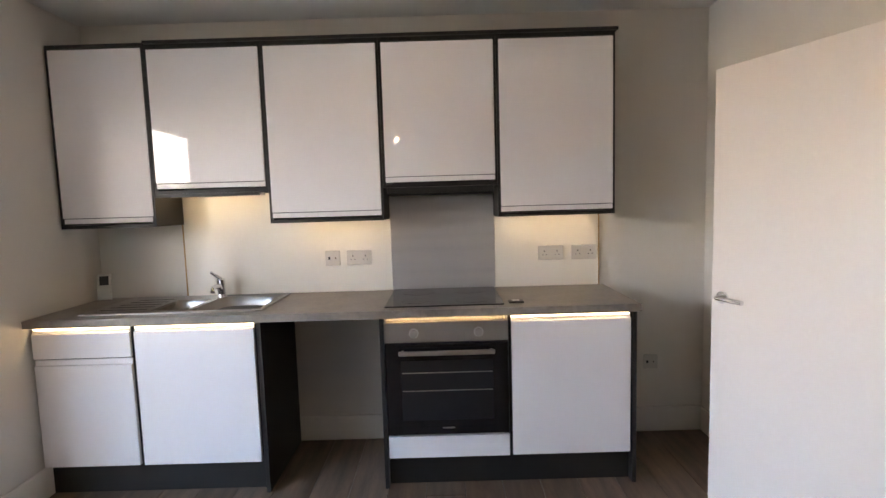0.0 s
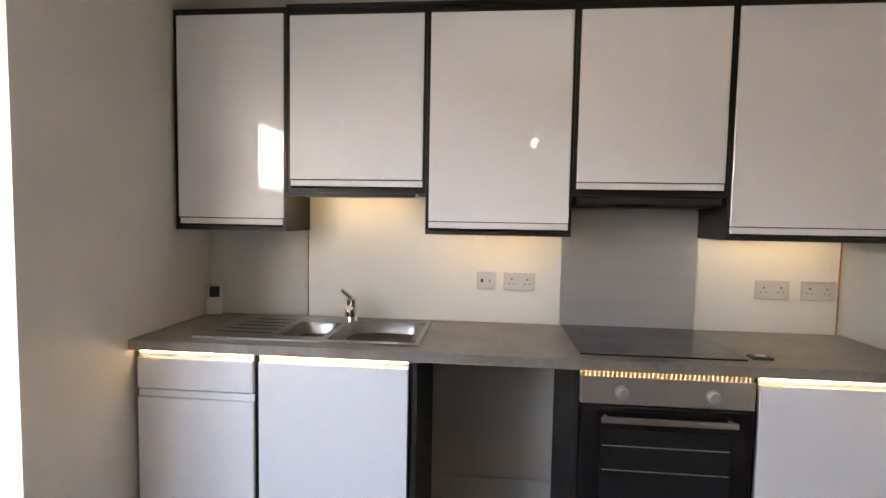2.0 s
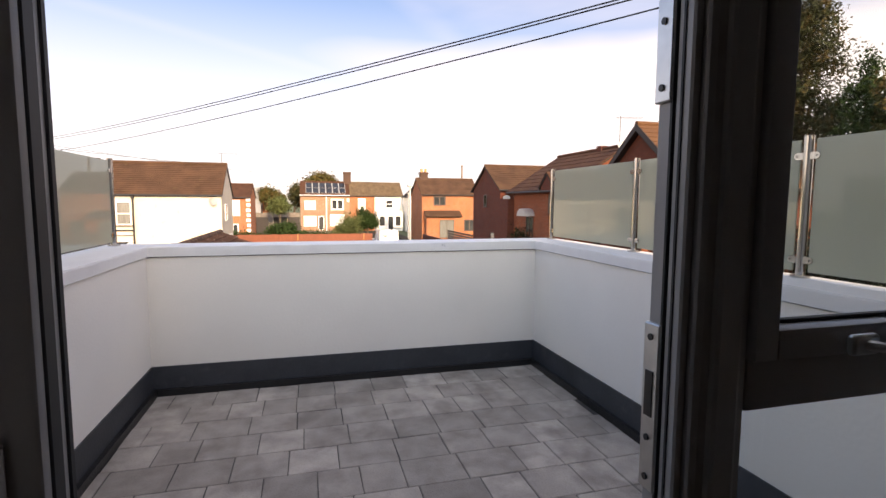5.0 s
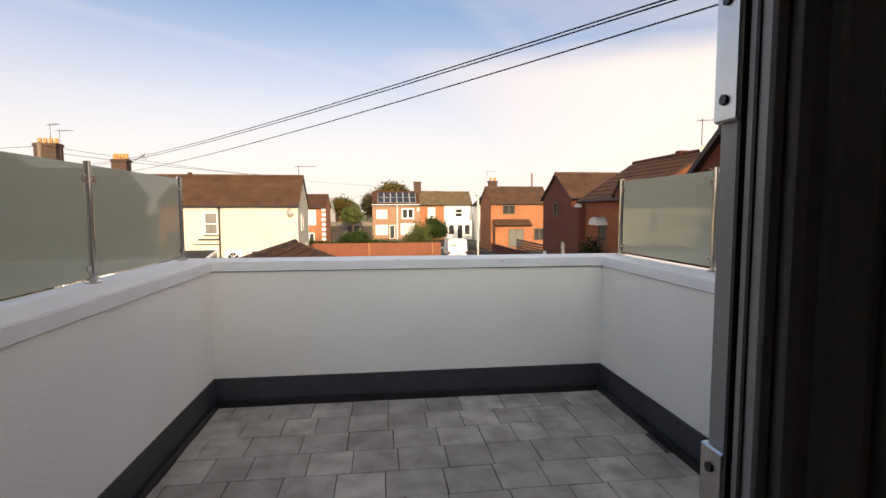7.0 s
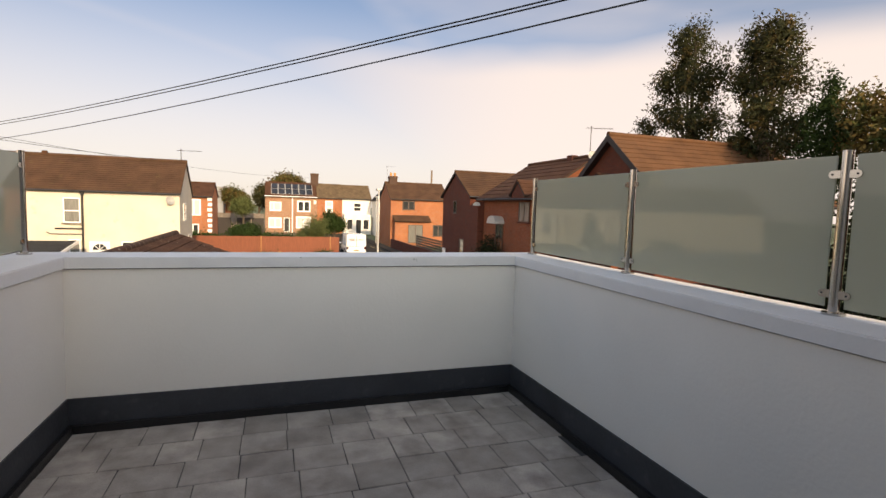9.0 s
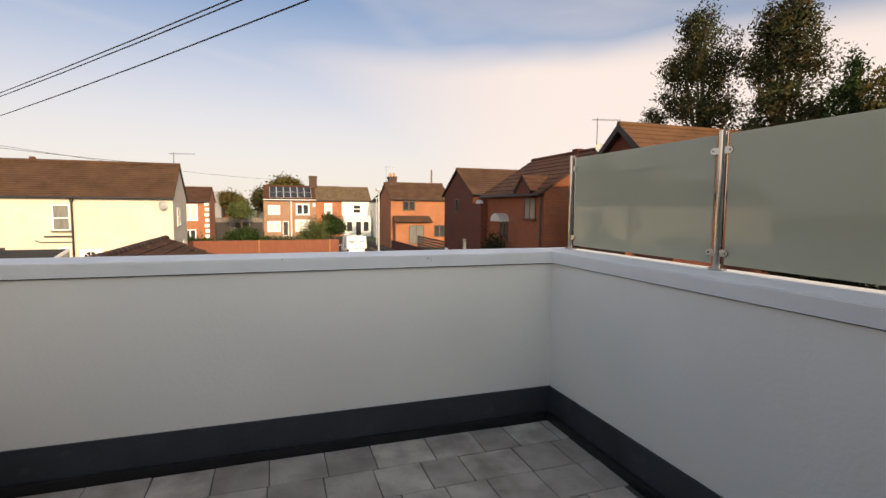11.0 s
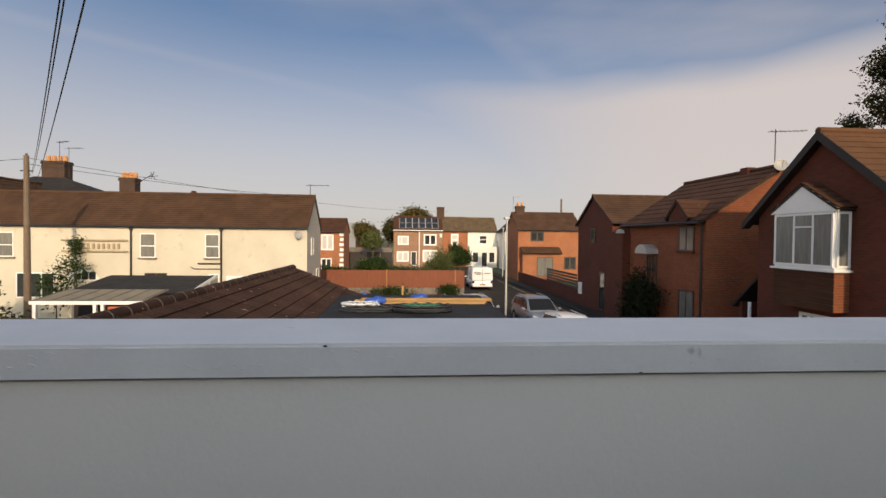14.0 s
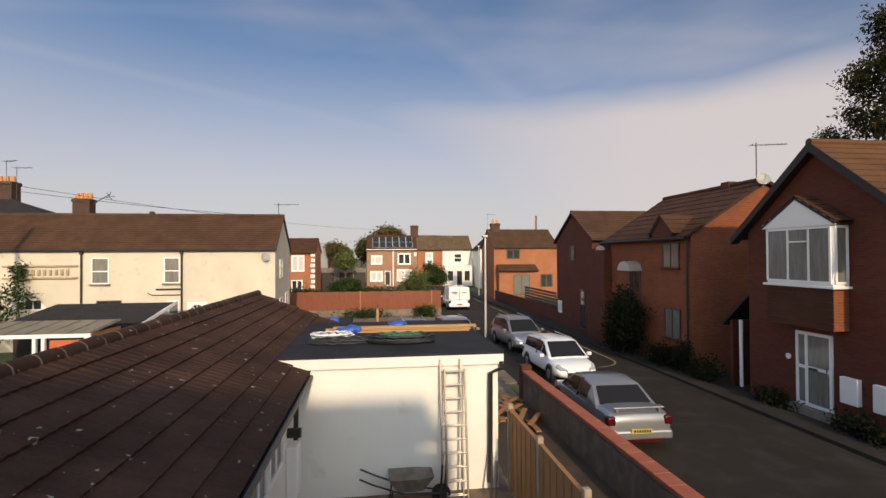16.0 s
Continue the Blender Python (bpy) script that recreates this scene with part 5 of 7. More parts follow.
part("downpipe", tube(((-24.4, 14.12, 1.95), (-24.4, 14.12, -3.2)), 0.045, 8), IRON, h2)
part("chimney_stub", box(-26.5, -26.0, 17.2, 17.6, 4.1, 4.55), BRICK_R, h2)
aerial(-24.6, 17.4, 4.2, 5.95, 75, "television aerial on the brick house ridge")
dish(-24.1, 17.2, 4.25, 0.9, -0.4, "round satellite dish at the gable peak")
ext = thing("brick_porch", (-32.6, 13.4, GZ), "red brick front porch block of the houses", "porch")
part("wall", box(-33.3, -31.0, 13.75, 15.0, GZ, 1.6), BRICK_R, ext)

# third house
h3 = house("brick_house", -38.9, -33.2, 14.1, 19.6, 2.35, 3.98, "y", BRICK_R, TILE_B, "red brick house with moss-tinted roof, gable to the street", 0.25, 0.15, 12)
wall_window(h3, "y", 14.1, -1, -36.45, -35.75, 1.0, 1.95, fm=BPVC)
wall_window(h3, "y", 14.1, -1, -34.95, -34.1, -3.1, -0.75, name="door", fm=BPVC)
part("meter_box", box(-38.5, -38.0, 14.0, 14.1, -2.5, -1.7), WPVC, h3)
dish(-33.2, 14.6, 1.55, 0.9, -0.5, "white satellite dish on the corner of the house")

# orange house, lit face to the viewer
h4 = house("orange_brick_house", -66.5, -60.0, 14.7, 22.0, 2.35, 4.25, "y", BRICK_O, TILE_B, "orange brick house with brown roof and brown windows", 0.25, 0.12, 12)
wall_window(h4, "x", -60.0, 1, 16.1, 17.65, 0.95, 2.1, vbars=(0.5,), fm=BPVC, fw=0.13)
roof_slope(h4, TILE_B, "y", (-58.6, -0.35), (-60.0, 0.35), 14.9, 19.4, 4, name="lean_to_roof")
part("lean_to", box(-60.0, -58.9, 15.0, 19.3, GZ, -0.25), BRICK_O, h4)
wall_window(h4, "x", -58.9, 1, 16.6, 18.4, -2.9, -0.75, vbars=(0.5,), fm=BPVC, pm=CURTAIN, name="patio_door")
wall_window(h4, "x", -60.0, 1, 20.0, 21.4, -2.2, -0.75, vbars=(0.5,), fm=BPVC, fw=0.12)
chimney(h4, -63.2, 15.6, 3.8, 5.1, 0.35, 0.5, 2)

# white gable house and terrace at the road's end
h5 = house("white_house", -84.0, -78.0, 16.9, 21.5, 2.3, 4.5, "x", WHITER, SLATE, "white rendered house with grey roof at the road bend", 0.2, 0.1, 10)
wall_window(h5, "x", -78.0, 1, 17.6, 18.6, -2.4, -0.6, vbars=(0.5,))
part("bay", box(-78.0, -77.0, 17.2, 19.0, GZ, 0.0), WHITER, h5)
terr = house("terraced_houses", -90.0, -84.0, 0.3, 8.1, 2.45, 4.55, "y", BRICK_T, TILE_R, "tan brick terraced houses with solar panels on the roof", 0.25, 0.05, 12)
for k in range(6):
    for j in range(2):
        y = 1.2 + 1.05 * k
        a, b2 = 0.17 + 0.38 * j, 0.50 + 0.38 * j
        p0, p1 = Vector((-83.75, 2.32)), Vector((-87.0, 4.6))
        d = p1 - p0
        nn = Vector((d.y, -d.x)).normalized()
        nn = nn if nn.y > 0 else -nn
        q0, q1 = p0 + d * a, p0 + d * b2
        part("panel_frame", prism((q0 - d * 0.012 + nn * 0.03, q1 + d * 0.012 + nn * 0.03, q1 + d * 0.012 + nn * 0.055, q0 - d * 0.012 + nn * 0.055), "y", y - 0.035, y + 1.015), GALV, terr)
        part("solar_panel", prism((q0 + nn * 0.06, q1 + nn * 0.06, q1 + nn * 0.11, q0 + nn * 0.11), "y", y + 0.04, y + 0.94), SOLAR, terr, "dark blue solar panel" if k + j == 0 else "")
for y0, y1, z0, z1, vb, pm in ((0.95, 2.7, 0.05, 1.5, (0.35,), WCURT), (5.05, 7.1, 0.0, 1.8, (0.5,), DPANE), (0.8, 2.75, -2.6, -0.95, (0.5,), WCURT), (4.9, 7.2, -2.6, -0.7, (0.5,), WCURT)):
    wall_window(terr, "x", -84.0, 1, y0, y1, z0, z1, vbars=vb, fw=0.22, pm=pm)
wall_window(terr, "x", -84.0, 1, 3.05, 3.95, -3.2, -0.95, name="door", fm=WPVC, pm=DARKIN, fw=0.1)
part("downpipe", tube(((-83.93, 4.35, GZ), (-83.93, 4.35, 2.4)), 0.09, 8), WPVC, terr, "white downpipe")
part("gutter", box(-83.95, -83.72, 0.2, 8.1, 2.28, 2.42, 0.03), WPVC, terr)
mid = house("orange_terraced_house", -90.0, -84.0, 8.14, 12.08, 2.45, 4.55, "y", BRICK_O, TILE_T, "orange brick terraced house with pale mossy tiled roof", 0.25, 0.05, 12)
wall_window(mid, "x", -84.0, 1, 9.4, 10.6, 0.0, 1.9, hbars=(0.5,), fw=0.22, pm=WCURT)
part("name_stone", box(-84.0, -83.95, 7.6, 8.0, 1.3, 1.9), WHITER, terr)
chimney(terr, -87.0, 7.9, 4.2, 6.3, 0.4, 0.6, 0)
tw = house("white_terraced_house", -90.0, -84.0, 12.12, 16.8, 2.45, 4.5, "y", WHITER, TILE_T, "white rendered end terrace with a glazed front porch", 0.25, 0.05, 12)
wall_window(tw, "x", -84.0, 1, 13.9, 15.2, 0.3, 1.7, hbars=(0.5,), fw=0.12)
part("porch", box(-84.0, -82.2, 12.2, 16.5, GZ, -0.15), WHITER, tw)
for y0 in (12.6, 14.0, 15.2):
    wall_window(tw, "x", -82.2, 1, y0, y0 + 1.0, -2.6 if y0 != 14.0 else -3.2, -0.9, name="porch_window", fw=0.1)
red = house("red_brick_house", -68.0, -62.0, -12.0, -4.9, 1.9, 3.3, "y", BRICK_O, TILE_R, "orange brick house with hipped red roof and white quoins", 0.3, 0.1, 10)
wall_window(red, "x", -62.0, 1, -7.4, -6.0, -0.3, 1.5, vbars=(0.5,), fw=0.16, pm=WCURT)
wall_window(red, "x", -62.0, 1, -7.4, -6.2, -3.0, -1.2, vbars=(0.5,), fw=0.12)
chimney(red, -65.0, -9.6, 2.8, 4.4, 0.35, 0.55, 2)
for k in range(9):
    part("quoin", box(-62.02, -61.94, -5.35 + 0.06 * (k % 2), -4.88, -3.3 + 0.58 * k, -2.95 + 0.58 * k), WPVC, red)
far = house("far_house", -100.0, -92.0, -12.0, -3.2, 1.2, 2.6, "x", BRICK_O, TILE_R, "low orange brick house far behind the gardens", 0.3, 0.1, 8)
fs = tagged(part("far_shed", box(-96, -88, -10.5, -6.0, GZ, 3.6), mat("grey_cladding", (0.25, 0.25, 0.26), 0.6, var=0.1)), "grey flat-roofed building far behind the trees", "building")

# ---- near neighbour: brown roof, white garage ----
RY, RZ, EY, EZ = -2.05, 0.14, 0.52, -0.90
lean = thing("neighbour_building", (-14.5, -2.0, GZ), "white walled single storey building with brown tiled roof", "building")
part("wall", box(-22.6, -6.7, -4.4, 0.22, GZ, -1.0), WHITER, lean)
part("roof_deck", prism(((RY, RZ - 0.06), (EY, EZ - 0.06), (EY, EZ - 0.12), (RY, RZ - 0.5), (-4.62, EZ - 0.12), (-4.62, EZ - 0.06)), "x", -22.9, -6.6), DARKWOOD, lean)
roof_slope(lean, TILE_N, "x", (-4.62, EZ - 0.04), (RY, RZ - 0.02), -22.95, -6.55, 8)
part("fascia", box(-15.79, -6.6, EY - 0.06, EY - 0.03, EZ - 0.22, EZ - 0.05), BPVC, lean)
part("gutter", tube(((-15.78, EY + 0.03, EZ - 0.10), (-6.6, EY + 0.03, EZ - 0.10)), 0.055, 10), IRON, lean)
part("downpipe", tube(((-15.5, EY + 0.03, EZ - 0.12), (-15.5, 0.33, EZ - 0.45), (-15.5, 0.30, -3.2)), 0.045, 8), IRON, lean)
for x0 in (-14.5, -13.3):
    wall_window(lean, "y", 0.22, 1, x0, x0 + 1.0, -2.1, -1.15, vbars=(0.5,))
mb = thing("meter_cabinet", (-15.2, 0.3, GZ), "white wall box with dark pipe beside the downpipe", "meter box")
part("box", box(-15.40, -15.0, 0.22, 0.42, -2.95, -2.05, 0.02), WPVC, mb)
part("boiler_flue", tube(((-15.2, 0.22, -1.85), (-15.2, 0.46, -1.85)), 0.09, 12), IRON, mb)

gar = thing("garage", (-18.0, 2.1, GZ), "white rendered flat-roofed garage with black felt roof", "garage")
part("wall", box(-20.6, -15.8, 0.2, 4.25, GZ, -0.86), GARAGEW, gar)
part("wall", box(-20.6, -16.3, -0.7, 0.2, GZ, -0.9), GARAGEW, gar)
part("fascia", box(-15.87, -15.74, -0.15, 4.36, -0.86, -0.655, 0.004), FASCIA, gar)
part("roof_felt", box(-20.9, -15.74, -0.35, 4.38, -0.653, -0.615, 0.01), FELT, gar, "black felt flat roof")
part("downpipe", tube(((-15.70, 4.30, -0.80), (-15.66, 4.30, -0.92), (-15.72, 4.08, -1.02), (-15.72, 4.06, -3.2)), 0.05, 8), IRON, gar)

# things on the garage roof
def coil(name, cx, cy, z, r, turns, tr, material, label, cat, sx=1.0, sy=1.0):
    c = thing(name, (cx, cy, z), label, cat)
    rnd = random.Random(hash((round(cx, 2), round(cy, 2))) % 1000)
    for k in range(turns):
        rr, ox, oy = r * (0.78 + 0.3 * rnd.random()), rnd.uniform(-0.08, 0.08), rnd.uniform(-0.12, 0.12)
        pts = [(cx + ox + sx * rr * math.cos(2 * math.pi * j / 28), cy + oy + sy * rr * math.sin(2 * math.pi * j / 28), z + tr + 2 * tr * (k * 0.45) + 0.02 * math.sin(3 * j)) for j in range(29)]
        part("loop", tube(pts, tr, 6), material, c)
    return c


coil("rope_coil", -18.1, 0.75, -0.615, 0.42, 7, 0.018, ROPE, "coil of white rope on the felt roof", "rope", 0.7, 1.1)
coil("hose_coil", -17.2, 2.35, -0.615, 0.55, 6, 0.028, HOSE, "coil of thick black hose on the felt roof", "hose", 0.6, 1.25)
coil("hose_coil", -17.4, 1.05, -0.615, 0.48, 3, 0.028, HOSE, "loose black hose loop on the felt roof", "hose", 0.6, 1.5)
coil("garden_hose", -17.35, 2.35, -0.50, 0.34, 4, 0.014, GREENH, "green garden hose lying in the coil", "hose", 0.5, 1.3)
for k, (x, y0, y1, z) in enumerate(((-19.2, 0.5, 4.5, -0.615), (-19.0, 1.0, 4.3, -0.615), (-19.1, 0.7, 4.45, -0.553), (-18.8, 1.3, 4.2, -0.615), (-19.35, 2.0, 4.4, -0.615))):
    bm = box(-0.06, 0.06, y0, y1, 0.0, 0.06, 0.004)
    bmesh.ops.transform(bm, matrix=pose(x, 0, z, 0, 0, 1.0 - 0.7 * k), verts=bm.verts)
    tagged(part("timber_batten", bm, PLANKW), "sawn yellow timber batten on the garage roof", "timber", "timber battens")
bag = thing("blue_sheet", (-19.1, 1.2, -0.6), "crumpled blue plastic sheet on the garage roof", "plastic sheet")
for cx, cy, zz in ((-18.75, 1.15, -0.52), (-19.3, 2.35, -0.5)):
    bm = bmesh.new()
    bmesh.ops.create_icosphere(bm, subdivisions=3, radius=0.26, matrix=Matrix.Translation((cx, cy, zz)) @ Matrix.Diagonal((0.7, 1.1, 0.35, 1)))
    for v in bm.verts:
        v.co += Vector(noise.noise_vector(v.co * 5)) * 0.07
    part("fold", bm, BLUEB, bag, smooth=True)
crate = tagged(part("blue_crate", box(-31.6, -31.2, -0.5, -0.05, -2.11, -1.72, 0.03), BLUEB), "blue plastic crate on a shed roof", "crate")
tagged(part("shed_roof", prism(((-34.0, -2.06), (-30.5, -2.13), (-30.5, GZ), (-34.0, GZ)), "y", -3.3, 0.5), FELT), "dark felted flat shed behind the garage", "shed")
tagged(part("timber_post", box(-33.0, -32.85, 1.8, 1.92, GZ, -1.5), PLANKW), "pale upright timber post in the yard", "post")

# yard: ladder, wheelbarrow, fence, walls
lad = thing("ladder", (-15.6, 3.3, GZ), "aluminium extension ladder leaning on the garage wall", "ladder")
for y0, o in ((3.06, 0.0), (3.14, 0.06)):
    for y in (y0, y0 + 0.40):
        part("rail", tube(((-15.35 + o, y, GZ), (-15.70 + o, y, -0.72 - o * 3)), 0.022, 6), ALU, lad)
    for k in range(10):
        f0 = (k + 0.5) / 10.3
        x, z = -15.35 + o - 0.35 * f0, GZ + 2.6 * f0
        part("rung", tube(((x, y0, z), (x, y0 + 0.40, z)), 0.015, 6), ALU, lad)
bar = thing("wheelbarrow", (-15.35, 2.3, GZ), "muddy metal wheelbarrow in the yard", "wheelbarrow")
bm = bmesh.new()
rings = []
for s, z in ((0.55, 0.30), (1.0, 0.58), (0.97, 0.58), (0.52, 0.325)):
    rings.append([(-15.35 + 0.28 * s * c, 2.45 + 0.42 * s * q, GZ + z) for c, q in ((-1, -1), (1, -1), (1, 0.3), (0.8, 1), (-0.8, 1), (-1, 0.3))])
add_loft(bm, rings)
part("tray", bm, CONC, bar, "rusty mortar-stained tray")
for dx in (-0.22, 0.22):
    part("handle", tube(((-15.35 + dx, 1.5, GZ + 0.62), (-15.35 + dx, 1.75, GZ + 0.5), (-15.35 + dx * 0.9, 2.3, GZ + 0.29), (-15.35 + dx * 0.3, 3.05, GZ + 0.2)), 0.017, 6), IRON, bar)
    part("leg", tube(((-15.35 + dx, 2.1, GZ + 0.36), (-15.35 + dx, 2.05, GZ)), 0.016, 6), IRON, bar)
part("wheel", tube(((-15.355, 3.02, GZ + 0.18), (-15.30, 3.02, GZ + 0.18)), 0.18, 18), TYRE, bar, smooth=True)
tools = thing("garden_tools", (-15.3, 3.0, GZ), "rusty iron bars leaning on the garage wall", "tools")
for y, h in ((2.98, 0.85), (3.05, 0.7), (3.95, 0.8), (4.05, 0.65)):
    part("bar", tube(((-15.2, y, GZ), (-15.5, y + 0.1, GZ + h)), 0.02, 6), DARKWOOD, tools)
mound = bmesh.new()
bmesh.ops.create_icosphere(mound, subdivisions=4, radius=1.0, matrix=Matrix.Translation((-14.2, 1.7, GZ - 0.15)) @ Matrix.Diagonal((0.7, 0.95, 0.38, 1)))
for v in mound.verts:
    v.co += Vector((0, 0, 0.05)) * noise.noise(v.co * 6)
tagged(part("sand_heap", mound, EARTH, smooth=True), "low heap of sandy gravel in the yard", "heap", "", "stuff")

fen = thing("timber_fence", (-13.0, 4.45, GZ), "brown timber panel fence with capped posts", "fence")
for k in range(6):
    x1 = -15.6 + 1.83 * k
    part("post", box(x1 - 0.05, x1 + 0.05, 4.40, 4.50, GZ, -1.62, 0.01), FPOST, fen, "pale weathered fence post")
    if k == 5:
        continue
    part("capping", box(x1 + 0.05, x1 + 1.78, 4.415, 4.485, -1.75, -1.715), TIMBER, fen)
    for j in range(12):
        a = x1 + 0.055 + 0.1435 * j
        part("board", box(a, a + 0.15, 4.435 + 0.012 * (j % 2), 4.455 + 0.012 * (j % 2), GZ + 0.05, -1.751), TIMBER, fen)
bwl = thing("boundary_wall", (-15.3, 6.6, GZ), "rendered boundary wall with red clay coping", "wall")
part("body", box(-21.5, -6.6, 6.48, 6.72, GZ, -2.44), BRICK_G, bwl)
part("render_coat", box(-21.5, -12.9, 6.462, 6.479, GZ, -2.50), DIRTYR, bwl, "grey render coat")
part("pier", box(-21.85, -21.5, 6.44, 6.76, GZ, -2.22), BRICK_R, bwl)
for k in range(33):
    x = -21.49 + 0.452 * k
    part("coping_brick", box(x, x + 0.444, 6.44, 6.76, -2.438, -2.36, 0.008), REDCOP, bwl)
for k in range(14):
    rnd = random.Random(k)
    x, y = -18.6 - rnd.random() * 3.2, 5.0 + rnd.random() * 1.2
    bm = box(-0.5, 0.5, -0.07, 0.07, 0, 0.04, 0.004)
    bmesh.ops.transform(bm, matrix=pose(x, y, GZ + 0.05 + 0.045 * (k // 3), rnd.uniform(-3, 3), rnd.uniform(-4, 4), rnd.uniform(-40, 40)), verts=bm.verts)
    tagged(part("scrap_board", bm, TIMBER), "scrap timber board in the rubble pile", "board", "scrap boards")

for k in range(9):
    rnd = random.Random(50 + k)
    bm = bmesh.new()
    bmesh.ops.create_icosphere(bm, subdivisions=1, radius=0.10 + 0.08 * rnd.random(), matrix=Matrix.Translation((-12.5 - 3.0 * rnd.random(), 0.6 + 3.4 * rnd.random(), GZ + 0.03)) @ Matrix.Diagonal((1, 1.3, 0.6, 1)))
    tagged(part("rubble_stone", bm, CONC), "broken lump of concrete in the yard", "stone", "rubble stones")

# back fence, greenhouse lean-to, sheds
rf = thing("red_fence", (-45.5, 1.0, GZ), "long red-brown stained closeboard fence on a concrete base", "fence")
part("base", box(-45.6, -45.35, -8.0, 6.9, GZ, -2.85), CONC, rf)
for k in range(82):
    y = -5.4 + 0.15 * k
    part("board", box(-45.5 + 0.01 * (k % 2), -45.47 + 0.01 * (k % 2), y, y + 0.155, -2.84, -1.42 + 0.01 * math.sin(k)), REDFENCE, rf)
for y in (0.5, 6.1):
    part("post", box(-45.46, -45.38, y, y + 0.09, GZ, -1.38), TIMBER, rf)
gh = thing("lean_to_shelter", (-27.0, -11.0, GZ), "lean-to shelter with corrugated plastic roof and white posts", "shelter")
part("roof", prism(((-28.2, -1.22), (-25.9, -1.46), (-25.9, -1.51), (-28.2, -1.27)), "y", -13.0, -8.7), CLEARROOF, gh, "dirty translucent sheet roof")
for k in range(7):
    y = -13.0 + 0.70 * k
    part("roof_bar", prism(((-28.2, -1.20), (-25.9, -1.44), (-25.9, -1.47), (-28.2, -1.23)), "y", y, y + 0.05), CONC, gh)
part("fascia", box(-25.95, -25.88, -13.05, -8.65, -1.60, -1.46), WPVC, gh)
for y in (-12.9, -10.6, -10.3, -8.85):
    part("post", box(-25.98, -25.86, y, y + 0.12, GZ, -1.60), WPVC, gh)
part("side_wall", box(-28.2, -25.95, -8.8, -8.7, GZ, -1.5), TIMBER, gh)
part("board", box(-26.1, -26.0, -10.1, -8.9, GZ, -1.7), OCHRE, gh)
ds = thing("dark_shed", (-30.0, -10.5, GZ), "low dark felt-roofed shed behind the shelter", "shed")
part("roof", prism(((-32.5, -0.92), (-29.0, -1.40), (-29.0, -1.50), (-32.5, -1.02)), "y", -13.6, -8.2), FELT, ds)
part("wall", box(-32.4, -29.2, -13.4, -8.3, GZ, -1.5), DARKWOOD, ds)
part("gable_trim", prism(((-32.5, -0.88), (-28.95, -1.46), (-28.95, -1.61), (-32.5, -1.03)), "y", -8.2, -8.15), WPVC, ds)

# lamp post, telegraph pole, wires
lp1 = thing("street_lamp", (-34.0, 8.0, GZ), "slim pale street lamp column", "street lamp")
part("column", tube(((-34.0, 8.0, GZ), (-34.0, 8.0, 2.4)), 0.075, 10, 0.05), GALV, lp1)
part("head", box(-34.35, -33.9, 7.85, 8.15, 2.38, 2.52, 0.04, 2), GALV, lp1)
lp2 = copy_thing(lp1, pose(-63.0, 13.6, GZ))
tp = thing("telegraph_pole", (-30.0, -16.0, GZ), "weathered wooden telegraph pole carrying black wires", "telegraph pole")
part("shaft", tube(((-30.0, -16.0, GZ), (-30.0, -16.0, 4.95)), 0.16, 12, 0.11), POLE, tp)
part("step_iron", box(-30.06, -29.94, -16.25, -15.75, 4.2, 4.25), IRON, tp)
part("insulator", tube(((-30.0, -16.0, 4.95), (-30.0, -16.0, 5.05)), 0.05, 8), IRON, tp)


def wire(a, b2, sag, r, label):
    a, b2 = Vector(a), Vector(b2)
    pts = []
    for k in range(25):
        u = k / 24
        p = a.lerp(b2, u)
        p.z -= sag * 4 * u * (1 - u)
        pts.append(p)
    return tagged(part("overhead_wire", tube(pts, r, 6), CABLE), label, "wire", "overhead wires")


for a, e, sg in (((-30.0, -15.88, 4.14), (-1.74, 4.16, 2.455), 0.57), ((-30.0, -15.86, 4.08), (-1.74, 4.176, 2.449), 0.58), ((-30.0, -15.84, 3.65), (-1.74, 4.25, 2.43), 0.63)):
    wire(a, e, sg, 0.0042, "thin black overhead wire from the pole to the house")
wire((-30.0, -16.0, 4.8), (-46.2, -50.0, 6.0), 0.3, 0.012, "thin black overhead wire along the cottages")
wire((-30.0, -16.0, 4.85), (-86.0, 9.0, 5.6), 0.8, 0.012, "thin black overhead wire towards the far terrace")
wire((-30.0, -15.9, 4.55), (-36.2, -5.2, 3.75), 0.12, 0.012, "thin black overhead wire to the cottage roof")
ta2 = thing("tv_aerial", (-45.9, -19.2, 5.2), "bent television aerial leaning out from the short chimney", "aerial", "aerials")
part("mast", tube(((-45.9, -19.2, 5.2), (-45.6, -17.7, 6.0)), 0.03, 6), AERIALM, ta2)
for a, e in (((-45.6, -18.1, 5.75), (-45.5, -17.3, 5.85)), ((-45.6, -17.9, 6.15), (-45.5, -17.5, 5.6)), ((-45.6, -17.6, 6.2), (-45.5, -17.75, 5.7))):
    part("element", tube((a, e), 0.022, 5), AERIALM, ta2)
up = thing("telegraph_pole", (-67.5, 22.0, GZ), "dark telegraph pole behind the orange house", "telegraph pole")
part("shaft", tube(((-67.5, 22.0, GZ), (-67.5, 22.0, 6.4)), 0.16, 8, 0.12), POLE, up)
aerial(-79.0, 18.3, 4.5, 7.6, 80, "tall thin aerial on the white house")

